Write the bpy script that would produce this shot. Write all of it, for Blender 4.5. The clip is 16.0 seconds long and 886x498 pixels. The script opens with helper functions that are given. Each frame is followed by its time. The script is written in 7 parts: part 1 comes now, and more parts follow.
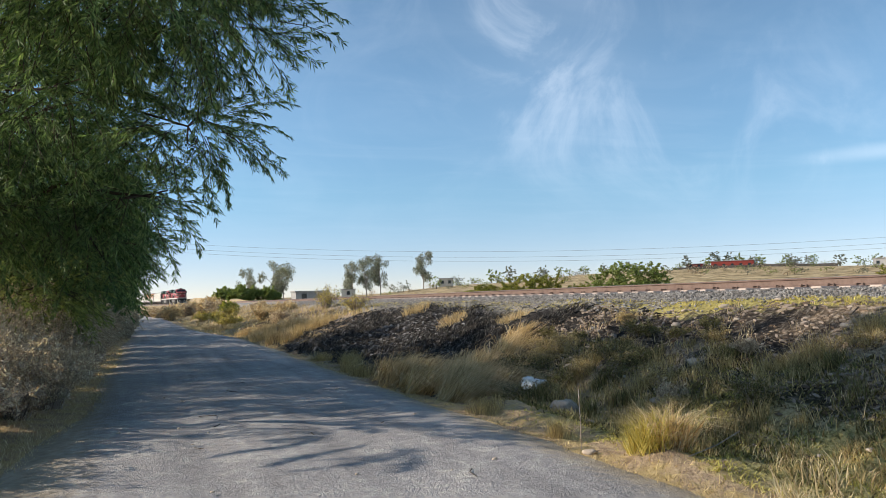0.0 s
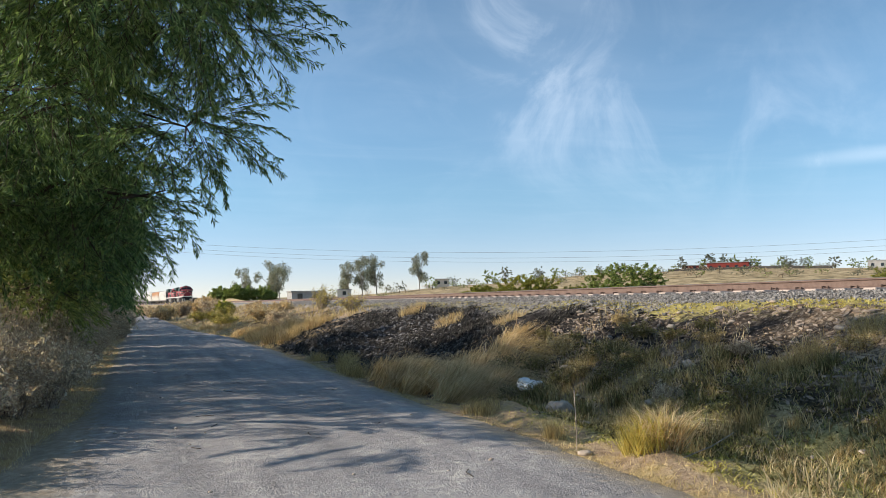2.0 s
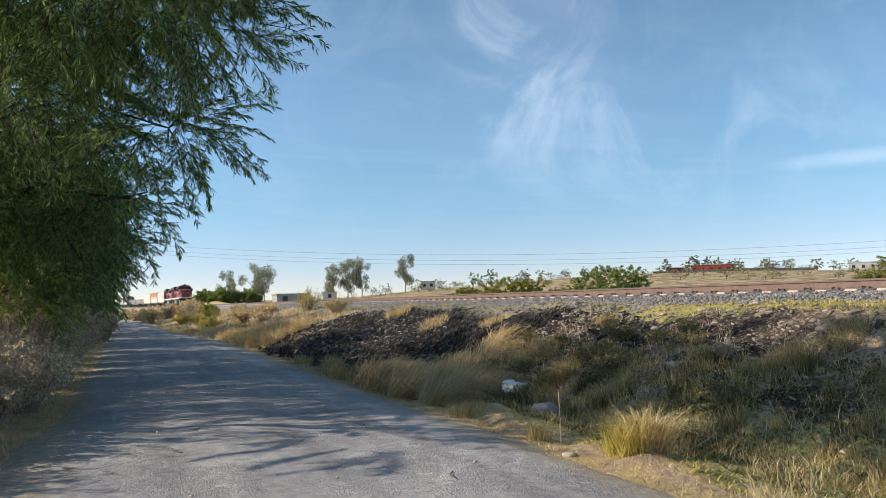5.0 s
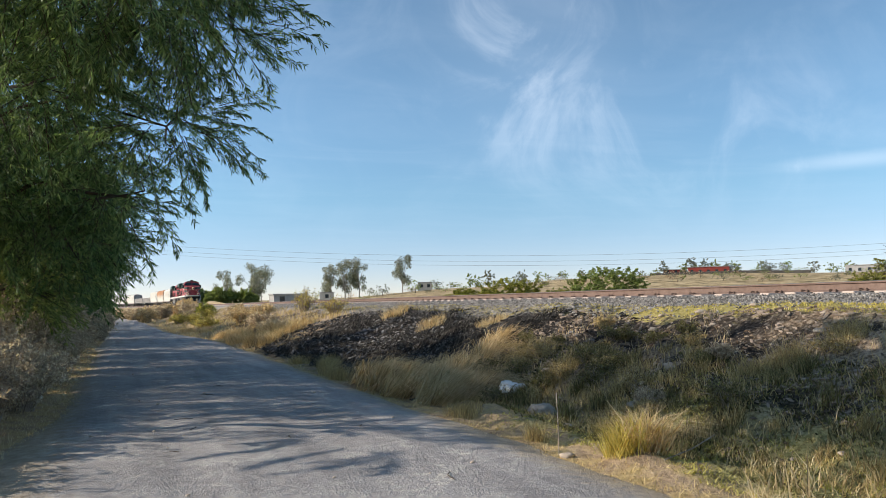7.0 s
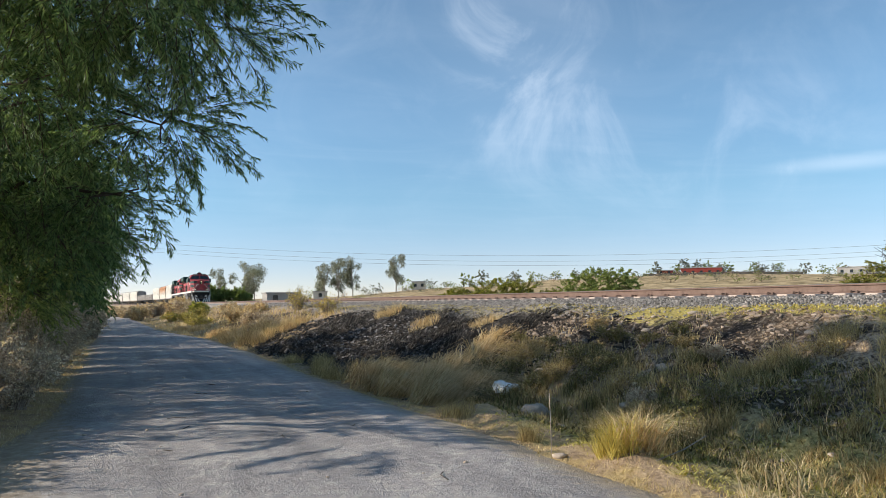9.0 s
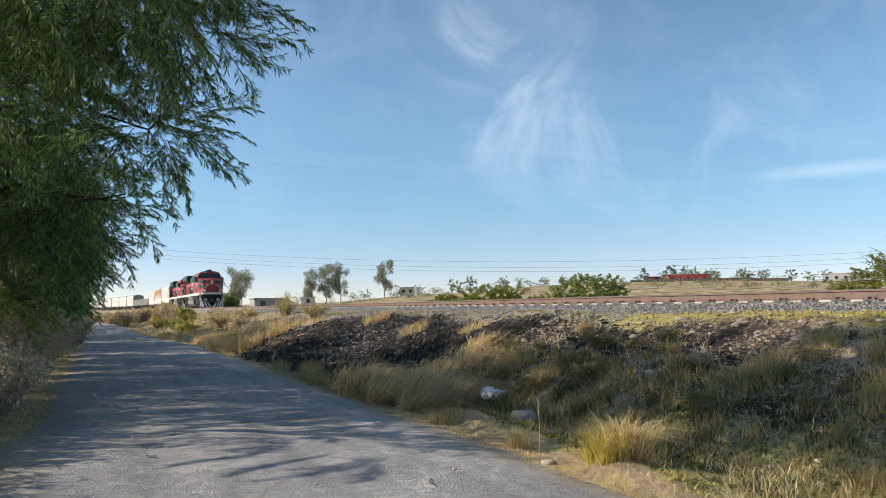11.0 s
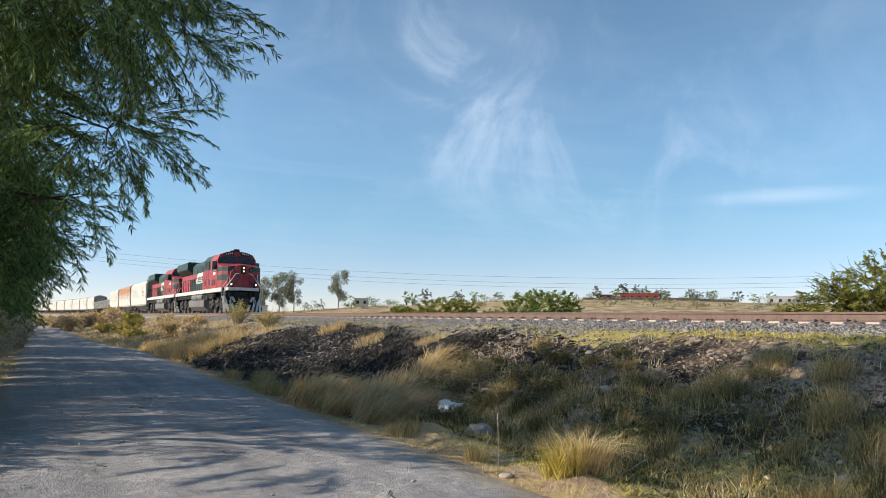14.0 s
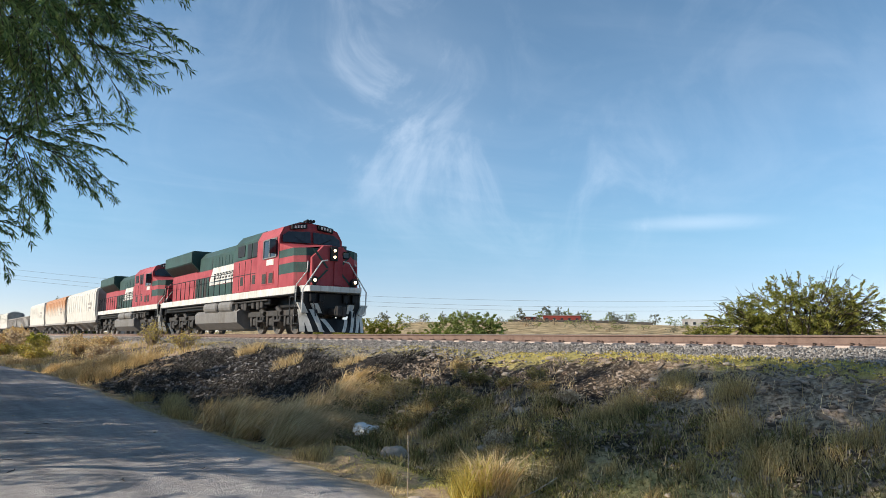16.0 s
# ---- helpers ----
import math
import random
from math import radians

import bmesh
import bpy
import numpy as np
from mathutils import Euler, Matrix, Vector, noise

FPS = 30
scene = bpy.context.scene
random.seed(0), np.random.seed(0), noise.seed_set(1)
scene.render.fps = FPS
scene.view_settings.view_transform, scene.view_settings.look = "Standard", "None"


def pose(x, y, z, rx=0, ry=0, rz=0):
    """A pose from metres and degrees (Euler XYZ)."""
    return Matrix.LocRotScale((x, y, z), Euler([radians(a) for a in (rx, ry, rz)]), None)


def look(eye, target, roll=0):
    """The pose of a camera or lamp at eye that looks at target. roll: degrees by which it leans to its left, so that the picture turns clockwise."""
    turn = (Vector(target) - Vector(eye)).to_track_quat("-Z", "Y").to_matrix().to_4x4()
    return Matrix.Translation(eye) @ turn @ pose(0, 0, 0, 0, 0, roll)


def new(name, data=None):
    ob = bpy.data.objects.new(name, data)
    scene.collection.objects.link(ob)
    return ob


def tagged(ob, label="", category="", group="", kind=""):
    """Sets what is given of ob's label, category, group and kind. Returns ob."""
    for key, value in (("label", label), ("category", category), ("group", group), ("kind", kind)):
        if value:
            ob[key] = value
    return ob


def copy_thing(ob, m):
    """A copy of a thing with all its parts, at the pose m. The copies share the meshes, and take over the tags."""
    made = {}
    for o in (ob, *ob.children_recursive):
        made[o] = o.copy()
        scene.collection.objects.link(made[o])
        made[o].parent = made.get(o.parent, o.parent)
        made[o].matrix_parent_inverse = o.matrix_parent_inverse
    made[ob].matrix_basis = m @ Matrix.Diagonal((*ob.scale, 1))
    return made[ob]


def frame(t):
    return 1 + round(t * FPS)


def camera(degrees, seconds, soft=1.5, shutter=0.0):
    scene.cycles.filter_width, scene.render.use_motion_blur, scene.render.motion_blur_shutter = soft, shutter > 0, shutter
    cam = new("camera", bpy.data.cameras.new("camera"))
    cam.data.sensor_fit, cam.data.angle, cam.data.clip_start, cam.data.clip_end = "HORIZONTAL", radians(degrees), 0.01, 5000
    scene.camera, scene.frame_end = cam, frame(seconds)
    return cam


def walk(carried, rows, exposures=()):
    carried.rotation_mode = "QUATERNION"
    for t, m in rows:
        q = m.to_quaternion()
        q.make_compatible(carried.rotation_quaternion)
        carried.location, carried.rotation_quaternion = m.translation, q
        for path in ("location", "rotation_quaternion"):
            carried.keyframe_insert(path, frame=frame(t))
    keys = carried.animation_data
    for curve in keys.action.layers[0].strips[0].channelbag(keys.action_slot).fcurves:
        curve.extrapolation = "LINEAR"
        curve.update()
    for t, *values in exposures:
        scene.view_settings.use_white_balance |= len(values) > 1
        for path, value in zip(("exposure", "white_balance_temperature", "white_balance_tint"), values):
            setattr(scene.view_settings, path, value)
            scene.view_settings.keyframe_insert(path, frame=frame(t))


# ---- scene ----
# ---- camera and its walk ----
cam = camera(63.0, 16.0, soft=0.6)
# seconds, x, y, z, pitch, roll, yaw
PATH = [
    (0.0, 0.000, 0.000, 1.650, 3.877, -1.397, -22.420),
    (0.5, 0.002, 0.003, 1.652, 3.799, -1.424, -22.616),
    (1.0, -0.004, 0.000, 1.655, 3.881, -1.294, -22.620),
    (1.5, 0.009, 0.022, 1.646, 4.058, -1.264, -22.624),
    (2.0, -0.030, -0.038, 1.660, 3.912, -1.165, -22.731),
    (2.5, 0.000, 0.003, 1.651, 3.658, -1.224, -22.837),
    (3.0, -0.006, 0.002, 1.651, 3.664, -1.179, -23.047),
    (3.5, 0.006, 0.010, 1.652, 3.625, -1.246, -23.291),
    (4.0, 0.003, -0.013, 1.652, 3.871, -1.288, -23.485),
    (6.5, -0.016, -0.029, 1.653, 4.148, -1.242, -24.186),
    (7.0, -0.008, -0.004, 1.642, 4.152, -1.021, -24.070),
    (7.5, -0.017, -0.013, 1.650, 4.026, -0.887, -24.329),
    (8.0, -0.003, -0.004, 1.649, 3.851, -0.825, -24.460),
    (8.5, -0.013, -0.002, 1.649, 3.854, -0.854, -24.498),
    (9.0, -0.024, -0.026, 1.654, 4.097, -0.713, -24.559),
    (11.5, -0.034, -0.011, 1.656, 4.692, -0.329, -26.044),
    (12.0, -0.065, 0.018, 1.640, 4.706, 0.110, -26.793),
    (12.5, -0.079, 0.059, 1.641, 4.383, 0.029, -27.226),
    (13.0, -0.096, 0.078, 1.634, 5.044, 0.583, -27.978),
    (13.5, -0.100, 0.068, 1.630, 5.110, 0.699, -28.208),
    (14.0, -0.119, 0.026, 1.642, 5.567, 0.846, -28.994),
    (14.5, -0.098, 0.034, 1.629, 5.710, 1.077, -30.666),
    (15.0, -0.060, -0.019, 1.646, 6.833, 1.128, -31.646),
    (15.5, -0.047, -0.074, 1.648, 7.673, 0.799, -32.127),
    (16.0, -0.002, -0.082, 1.648, 7.345, 0.978, -34.800),
]
walk(cam, [(t, pose(x, y, z, 90 + p, 0, w) @ pose(0, 0, 0, 0, 0, r)) for t, x, y, z, p, r, w in PATH],
     exposures=[(0.0, 0.72), (16.0, 0.72)])

# ---- world and sun ----
SUN_EL, SUN_AZ = 27.0, -66.0   # degrees; azimuth from +y towards +x
SUN_DIR = Vector((math.sin(radians(SUN_AZ)) * math.cos(radians(SUN_EL)),
                  math.cos(radians(SUN_AZ)) * math.cos(radians(SUN_EL)), math.sin(radians(SUN_EL))))


def make_world():
    w = bpy.data.worlds.new("sky")
    scene.world = w
    w.use_nodes = True
    nt = w.node_tree
    nt.nodes.clear()
    out = nt.nodes.new("ShaderNodeOutputWorld")
    bg = nt.nodes.new("ShaderNodeBackground")
    sky = nt.nodes.new("ShaderNodeTexSky")
    sky.sky_type = "NISHITA"
    sky.sun_disc = False
    sky.sun_elevation = radians(SUN_EL)
    sky.sun_rotation = radians(SUN_AZ)
    sky.altitude = 2600
    sky.air_density, sky.dust_density, sky.ozone_density = 0.85, 0.0, 0.5
    tc = nt.nodes.new("ShaderNodeTexCoord")
    # thin cirrus: stretched noise seen on a plane high above
    sep = nt.nodes.new("ShaderNodeSeparateXYZ")
    nt.links.new(tc.outputs["Generated"], sep.inputs[0])
    zc = nt.nodes.new("ShaderNodeMath")
    zc.operation = "MAXIMUM"
    zc.inputs[1].default_value = 0.04
    nt.links.new(sep.outputs["Z"], zc.inputs[0])
    div = nt.nodes.new("ShaderNodeVectorMath")
    div.operation = "DIVIDE"
    comb = nt.nodes.new("ShaderNodeCombineXYZ")
    for i in range(3):
        nt.links.new(zc.outputs[0], comb.inputs[i])
    nt.links.new(tc.outputs["Generated"], div.inputs[0])
    nt.links.new(comb.outputs[0], div.inputs[1])

    def noise_layer(scale, rot, stretch, lo, hi, detail=6.0, dist=0.6):
        mp = nt.nodes.new("ShaderNodeMapping")
        mp.inputs["Rotation"].default_value = (0, 0, radians(rot))
        mp.inputs["Scale"].default_value = (scale, scale * stretch, 0.0)
        nt.links.new(div.outputs[0], mp.inputs["Vector"])
        nz = nt.nodes.new("ShaderNodeTexNoise")
        nz.inputs["Scale"].default_value = 1.0
        nz.inputs["Detail"].default_value = detail
        nz.inputs["Roughness"].default_value = 0.55
        nz.inputs["Distortion"].default_value = dist
        nt.links.new(mp.outputs[0], nz.inputs["Vector"])
        mr = nt.nodes.new("ShaderNodeMapRange")
        mr.interpolation_type = "SMOOTHSTEP"
        mr.inputs["From Min"].default_value, mr.inputs["From Max"].default_value = lo, hi
        nt.links.new(nz.outputs["Fac"], mr.inputs["Value"])
        return mr.outputs["Result"]

    def blob(d, spread, squash):
        # a soft patch round the direction d, wider along the horizon by squash
        sub = nt.nodes.new("ShaderNodeVectorMath")
        sub.operation = "SUBTRACT"
        nt.links.new(tc.outputs["Generated"], sub.inputs[0])
        sub.inputs[1].default_value = d
        mul = nt.nodes.new("ShaderNodeVectorMath")
        mul.operation = "MULTIPLY"
        mul.inputs[1].default_value = (1.0, 1.0, squash)
        nt.links.new(sub.outputs[0], mul.inputs[0])
        ln = nt.nodes.new("ShaderNodeVectorMath")
        ln.operation = "LENGTH"
        nt.links.new(mul.outputs[0], ln.inputs[0])
        mr = nt.nodes.new("ShaderNodeMapRange")
        mr.interpolation_type = "SMOOTHSTEP"
        mr.inputs["From Min"].default_value, mr.inputs["From Max"].default_value = 0.0, spread
        mr.inputs["To Min"].default_value, mr.inputs["To Max"].default_value = 1.0, 0.0
        nt.links.new(ln.outputs["Value"], mr.inputs["Value"])
        return mr.outputs["Result"]

    def op(kind, a, b):
        m = nt.nodes.new("ShaderNodeMath")
        m.operation = kind
        m.use_clamp = True
        for i, v in enumerate((a, b)):
            if isinstance(v, float):
                m.inputs[i].default_value = v
            else:
                nt.links.new(v, m.inputs[i])
        return m.outputs[0]

    def heading(az, el):
        a, e = radians(az), radians(el)
        return (math.sin(a) * math.cos(e), math.cos(a) * math.cos(e), math.sin(e))

    wisp = noise_layer(0.9, 35, 1.6, 0.40, 0.85, 7.0, 0.9)
    broad = noise_layer(0.35, 20, 1.5, 0.40, 0.75, 4.0)
    # torn fibres, drawn out up and to the right
    mp = nt.nodes.new("ShaderNodeMapping")
    mp.inputs["Rotation"].default_value = (0.0, radians(25), radians(-25))
    mp.inputs["Scale"].default_value = (5.5, 5.5, 6.0)
    nt.links.new(tc.outputs["Generated"], mp.inputs["Vector"])
    nz = nt.nodes.new("ShaderNodeTexNoise")
    nz.inputs["Scale"].default_value, nz.inputs["Detail"].default_value = 1.0, 8.0
    nz.inputs["Roughness"].default_value, nz.inputs["Distortion"].default_value = 0.6, 1.3
    nt.links.new(mp.outputs[0], nz.inputs["Vector"])
    torn = nt.nodes.new("ShaderNodeMapRange")
    torn.interpolation_type = "SMOOTHSTEP"
    torn.inputs["From Min"].default_value, torn.inputs["From Max"].default_value = 0.42, 0.74
    nt.links.new(nz.outputs["Fac"], torn.inputs["Value"])
    fibre = torn.outputs["Result"]
    veil = op("ADD", op("ADD", op("MULTIPLY", wisp, 0.05), op("MULTIPLY", broad, 0.035)), op("MULTIPLY", fibre, 0.05))
    puff = op("MULTIPLY", op("MULTIPLY", blob(heading(33.2, 13.6), 0.17, 1.1), op("ADD", fibre, 0.2)), 0.10)
    rise = op("MULTIPLY", op("MULTIPLY", blob(heading(31.0, 21.5), 0.22, 0.8), op("ADD", fibre, 0.18)), 0.17)
    drift = op("MULTIPLY", op("MULTIPLY", blob(heading(44.0, 11.5), 0.22, 1.6), fibre), 0.2)
    puff = op("ADD", puff, drift)
    streak = op("MULTIPLY", op("MULTIPLY", blob(heading(54.4, 9.2), 0.13, 9.0), op("ADD", fibre, 0.6)), 0.46)
    fade = nt.nodes.new("ShaderNodeMapRange")
    fade.inputs["From Min"].default_value, fade.inputs["From Max"].default_value = 0.03, 0.2
    nt.links.new(sep.outputs["Z"], fade.inputs["Value"])
    total = op("MULTIPLY", op("ADD", op("ADD", veil, puff), op("ADD", rise, streak)), fade.outputs[0])
    mix = nt.nodes.new("ShaderNodeMix")
    mix.data_type = "RGBA"
    nt.links.new(total, mix.inputs["Factor"])
    # clear dry air: the glow above the horizon is weaker than in a moist sky
    dry = nt.nodes.new("ShaderNodeMapRange")
    dry.interpolation_type = "SMOOTHSTEP"
    for key, x in (("From Min", -0.02), ("From Max", 0.30), ("To Min", 0.66), ("To Max", 1.08)):
        dry.inputs[key].default_value = x
    nt.links.new(sep.outputs["Z"], dry.inputs["Value"])
    tint = nt.nodes.new("ShaderNodeVectorMath")
    tint.operation = "SCALE"
    hue = nt.nodes.new("ShaderNodeMix")
    hue.data_type = "RGBA"
    hue.inputs["A"].default_value, hue.inputs["B"].default_value = (1.06, 0.96, 1.04, 1), (0.87, 1.045, 0.995, 1)
    hr = nt.nodes.new("ShaderNodeMapRange")
    hr.interpolation_type = "SMOOTHSTEP"
    hr.inputs["From Min"].default_value, hr.inputs["From Max"].default_value = 0.0, 0.16
    nt.links.new(sep.outputs["Z"], hr.inputs["Value"])
    nt.links.new(hr.outputs[0], hue.inputs["Factor"])
    nt.links.new(hue.outputs["Result"], tint.inputs[0])
    nt.links.new(dry.outputs[0], tint.inputs["Scale"])
    clear = nt.nodes.new("ShaderNodeVectorMath")
    clear.operation = "MULTIPLY"
    nt.links.new(sky.outputs[0], clear.inputs[0])
    nt.links.new(tint.outputs[0], clear.inputs[1])
    nt.links.new(clear.outputs[0], mix.inputs["A"])
    mix.inputs["B"].default_value = (6.6, 7.2, 8.0, 1)
    nt.links.new(mix.outputs["Result"], bg.inputs["Color"])
    bg.inputs["Strength"].default_value = 0.108
    nt.links.new(bg.outputs[0], out.inputs[0])


make_world()
sun_data = bpy.data.lights.new("sun", "SUN")
sun_data.energy, sun_data.angle, sun_data.color = 3.9, radians(0.53), (1.0, 0.90, 0.76)
sun = new("sun", sun_data)
sun.matrix_world = look(SUN_DIR * 50, (0, 0, 0))
# ---- materials ----
def nodes_of(name):
    m = bpy.data.materials.new(name)
    m.use_nodes = True
    nt = m.node_tree
    return m, nt, nt.nodes["Principled BSDF"], nt.nodes["Material Output"]


def ramp(nt, fac, stops):
    r = nt.nodes.new("ShaderNodeValToRGB")
    while len(r.color_ramp.elements) < len(stops):
        r.color_ramp.elements.new(0.5)
    for e, (p, c) in zip(r.color_ramp.elements, stops):
        e.position, e.color = p, (*c, 1)
    nt.links.new(fac, r.inputs[0])
    return r.outputs[0]


def noise_tex(nt, vec, scale, detail=4.0, rough=0.55, dist=0.0):
    n = nt.nodes.new("ShaderNodeTexNoise")
    n.inputs["Scale"].default_value, n.inputs["Detail"].default_value = scale, detail
    n.inputs["Roughness"].default_value, n.inputs["Distortion"].default_value = rough, dist
    nt.links.new(vec, n.inputs["Vector"])
    return n.outputs["Fac"]


def math_node(nt, kind, a, b=0.0, clamp=False):
    m = nt.nodes.new("ShaderNodeMath")
    m.operation, m.use_clamp = kind, clamp
    for i, v in enumerate((a, b)):
        if isinstance(v, (int, float)):
            m.inputs[i].default_value = v
        else:
            nt.links.new(v, m.inputs[i])
    return m.outputs[0]


def mix_col(nt, fac, a, b, blend="MIX"):
    m = nt.nodes.new("ShaderNodeMix")
    m.data_type, m.blend_type = "RGBA", blend
    for key, v in (("Factor", fac), ("A", a), ("B", b)):
        if isinstance(v, (int, float)):
            m.inputs[key].default_value = v
        elif isinstance(v, tuple):
            m.inputs[key].default_value = (*v, 1)
        else:
            nt.links.new(v, m.inputs[key])
    return m.outputs["Result"]


def smooth_range(nt, v, lo, hi, a=0.0, b=1.0):
    m = nt.nodes.new("ShaderNodeMapRange")
    m.interpolation_type = "SMOOTHSTEP"
    for key, x in (("From Min", lo), ("From Max", hi), ("To Min", a), ("To Max", b)):
        m.inputs[key].default_value = x
    nt.links.new(v, m.inputs["Value"])
    return m.outputs["Result"]


def bump(nt, bsdf, height, strength, distance):
    b = nt.nodes.new("ShaderNodeBump")
    b.inputs["Strength"].default_value, b.inputs["Distance"].default_value = strength, distance
    nt.links.new(height, b.inputs["Height"])
    nt.links.new(b.outputs[0], bsdf.inputs["Normal"])


def surface(name, dark, light, scale=6.0, rough=0.8, metal=0.0, fine=60.0, bumpy=0.3, stain=None, stain_amount=0.4, spec=0.3):
    """Colour varied at two scales, stains, fine relief. Object coordinates, metres."""
    m, nt, b, _ = nodes_of(name)
    v = nt.nodes.new("ShaderNodeTexCoord").outputs["Object"]
    big = noise_tex(nt, v, scale, 5.0, 0.6)
    small = noise_tex(nt, v, fine, 3.0)
    fac = math_node(nt, "ADD", math_node(nt, "MULTIPLY", big, 0.7), math_node(nt, "MULTIPLY", small, 0.3))
    col = ramp(nt, fac, [(0.3, dark), (0.7, light)])
    if stain:
        s = smooth_range(nt, noise_tex(nt, v, scale * 0.45, 6.0, 0.65, 0.5), 0.52, 0.72, 0.0, stain_amount)
        col = mix_col(nt, s, col, stain)
    nt.links.new(col, b.inputs["Base Color"])
    b.inputs["Roughness"].default_value, b.inputs["Metallic"].default_value = rough, metal
    b.inputs["Specular IOR Level"].default_value = spec
    nt.links.new(math_node(nt, "ADD", rough - 0.12, math_node(nt, "MULTIPLY", big, 0.24)), b.inputs["Roughness"])
    bump(nt, b, fac, bumpy, 0.01)
    return m


def painted(name, dark, light, grime=(0.05, 0.04, 0.035), amount=0.45, rough=0.45):
    """Weathered vehicle paint: faded patches, vertical dirt runs, dust."""
    m, nt, b, _ = nodes_of(name)
    v = nt.nodes.new("ShaderNodeTexCoord").outputs["Object"]
    mp = nt.nodes.new("ShaderNodeMapping")
    mp.inputs["Scale"].default_value = (5.0, 5.0, 0.35)
    nt.links.new(v, mp.inputs["Vector"])
    runs = smooth_range(nt, noise_tex(nt, mp.outputs[0], 1.6, 6.0, 0.65), 0.5, 0.75, 0.0, amount)
    fade = noise_tex(nt, v, 1.3, 5.0, 0.6)
    dust = noise_tex(nt, v, 24.0, 4.0, 0.6)
    col = ramp(nt, fade, [(0.3, dark), (0.7, light)])
    col = mix_col(nt, runs, col, grime)
    col = mix_col(nt, smooth_range(nt, dust, 0.5, 0.8, 0.0, 0.22), col, (0.22, 0.18, 0.14))
    nt.links.new(col, b.inputs["Base Color"])
    nt.links.new(math_node(nt, "ADD", rough, math_node(nt, "MULTIPLY", dust, 0.3)), b.inputs["Roughness"])
    b.inputs["Specular IOR Level"].default_value = 0.4
    bump(nt, b, dust, 0.08, 0.005)
    return m


def leafy(name, stops, trans=0.35, rough=0.55, scale=1.2):
    """Thin leaves or blades: colour by island and by place, light passing through."""
    m, nt, b, out = nodes_of(name)
    g = nt.nodes.new("ShaderNodeNewGeometry")
    isl = g.outputs["Random Per Island"]
    big = noise_tex(nt, g.outputs["Position"], scale, 3.0)
    fac = math_node(nt, "ADD", math_node(nt, "MULTIPLY", isl, 0.6), math_node(nt, "MULTIPLY", big, 0.4))
    col = ramp(nt, fac, stops)
    nt.links.new(col, b.inputs["Base Color"])
    b.inputs["Roughness"].default_value = rough
    b.inputs["Specular IOR Level"].default_value = 0.25
    tr = nt.nodes.new("ShaderNodeBsdfTranslucent")
    nt.links.new(mix_col(nt, 1.0, col, (1.25, 1.2, 0.75), "MULTIPLY"), tr.inputs["Color"])
    mx = nt.nodes.new("ShaderNodeMixShader")
    mx.inputs[0].default_value = trans
    nt.links.new(b.outputs[0], mx.inputs[1])
    nt.links.new(tr.outputs[0], mx.inputs[2])
    nt.links.new(mx.outputs[0], out.inputs[0])
    return m


def glowing(name, colour, strength):
    m, nt, b, _ = nodes_of(name)
    b.inputs["Base Color"].default_value = (0.9, 0.85, 0.7, 1)
    b.inputs["Emission Color"].default_value = (*colour, 1)
    b.inputs["Emission Strength"].default_value = strength
    return m


def glass_like(name, tint):
    m, nt, b, _ = nodes_of(name)
    v = nt.nodes.new("ShaderNodeTexCoord").outputs["Object"]
    d = noise_tex(nt, v, 5.0, 5.0)
    nt.links.new(ramp(nt, d, [(0.3, tint), (0.8, tuple(c * 2.2 + 0.01 for c in tint))]), b.inputs["Base Color"])
    nt.links.new(smooth_range(nt, d, 0.4, 0.8, 0.06, 0.28), b.inputs["Roughness"])
    return m


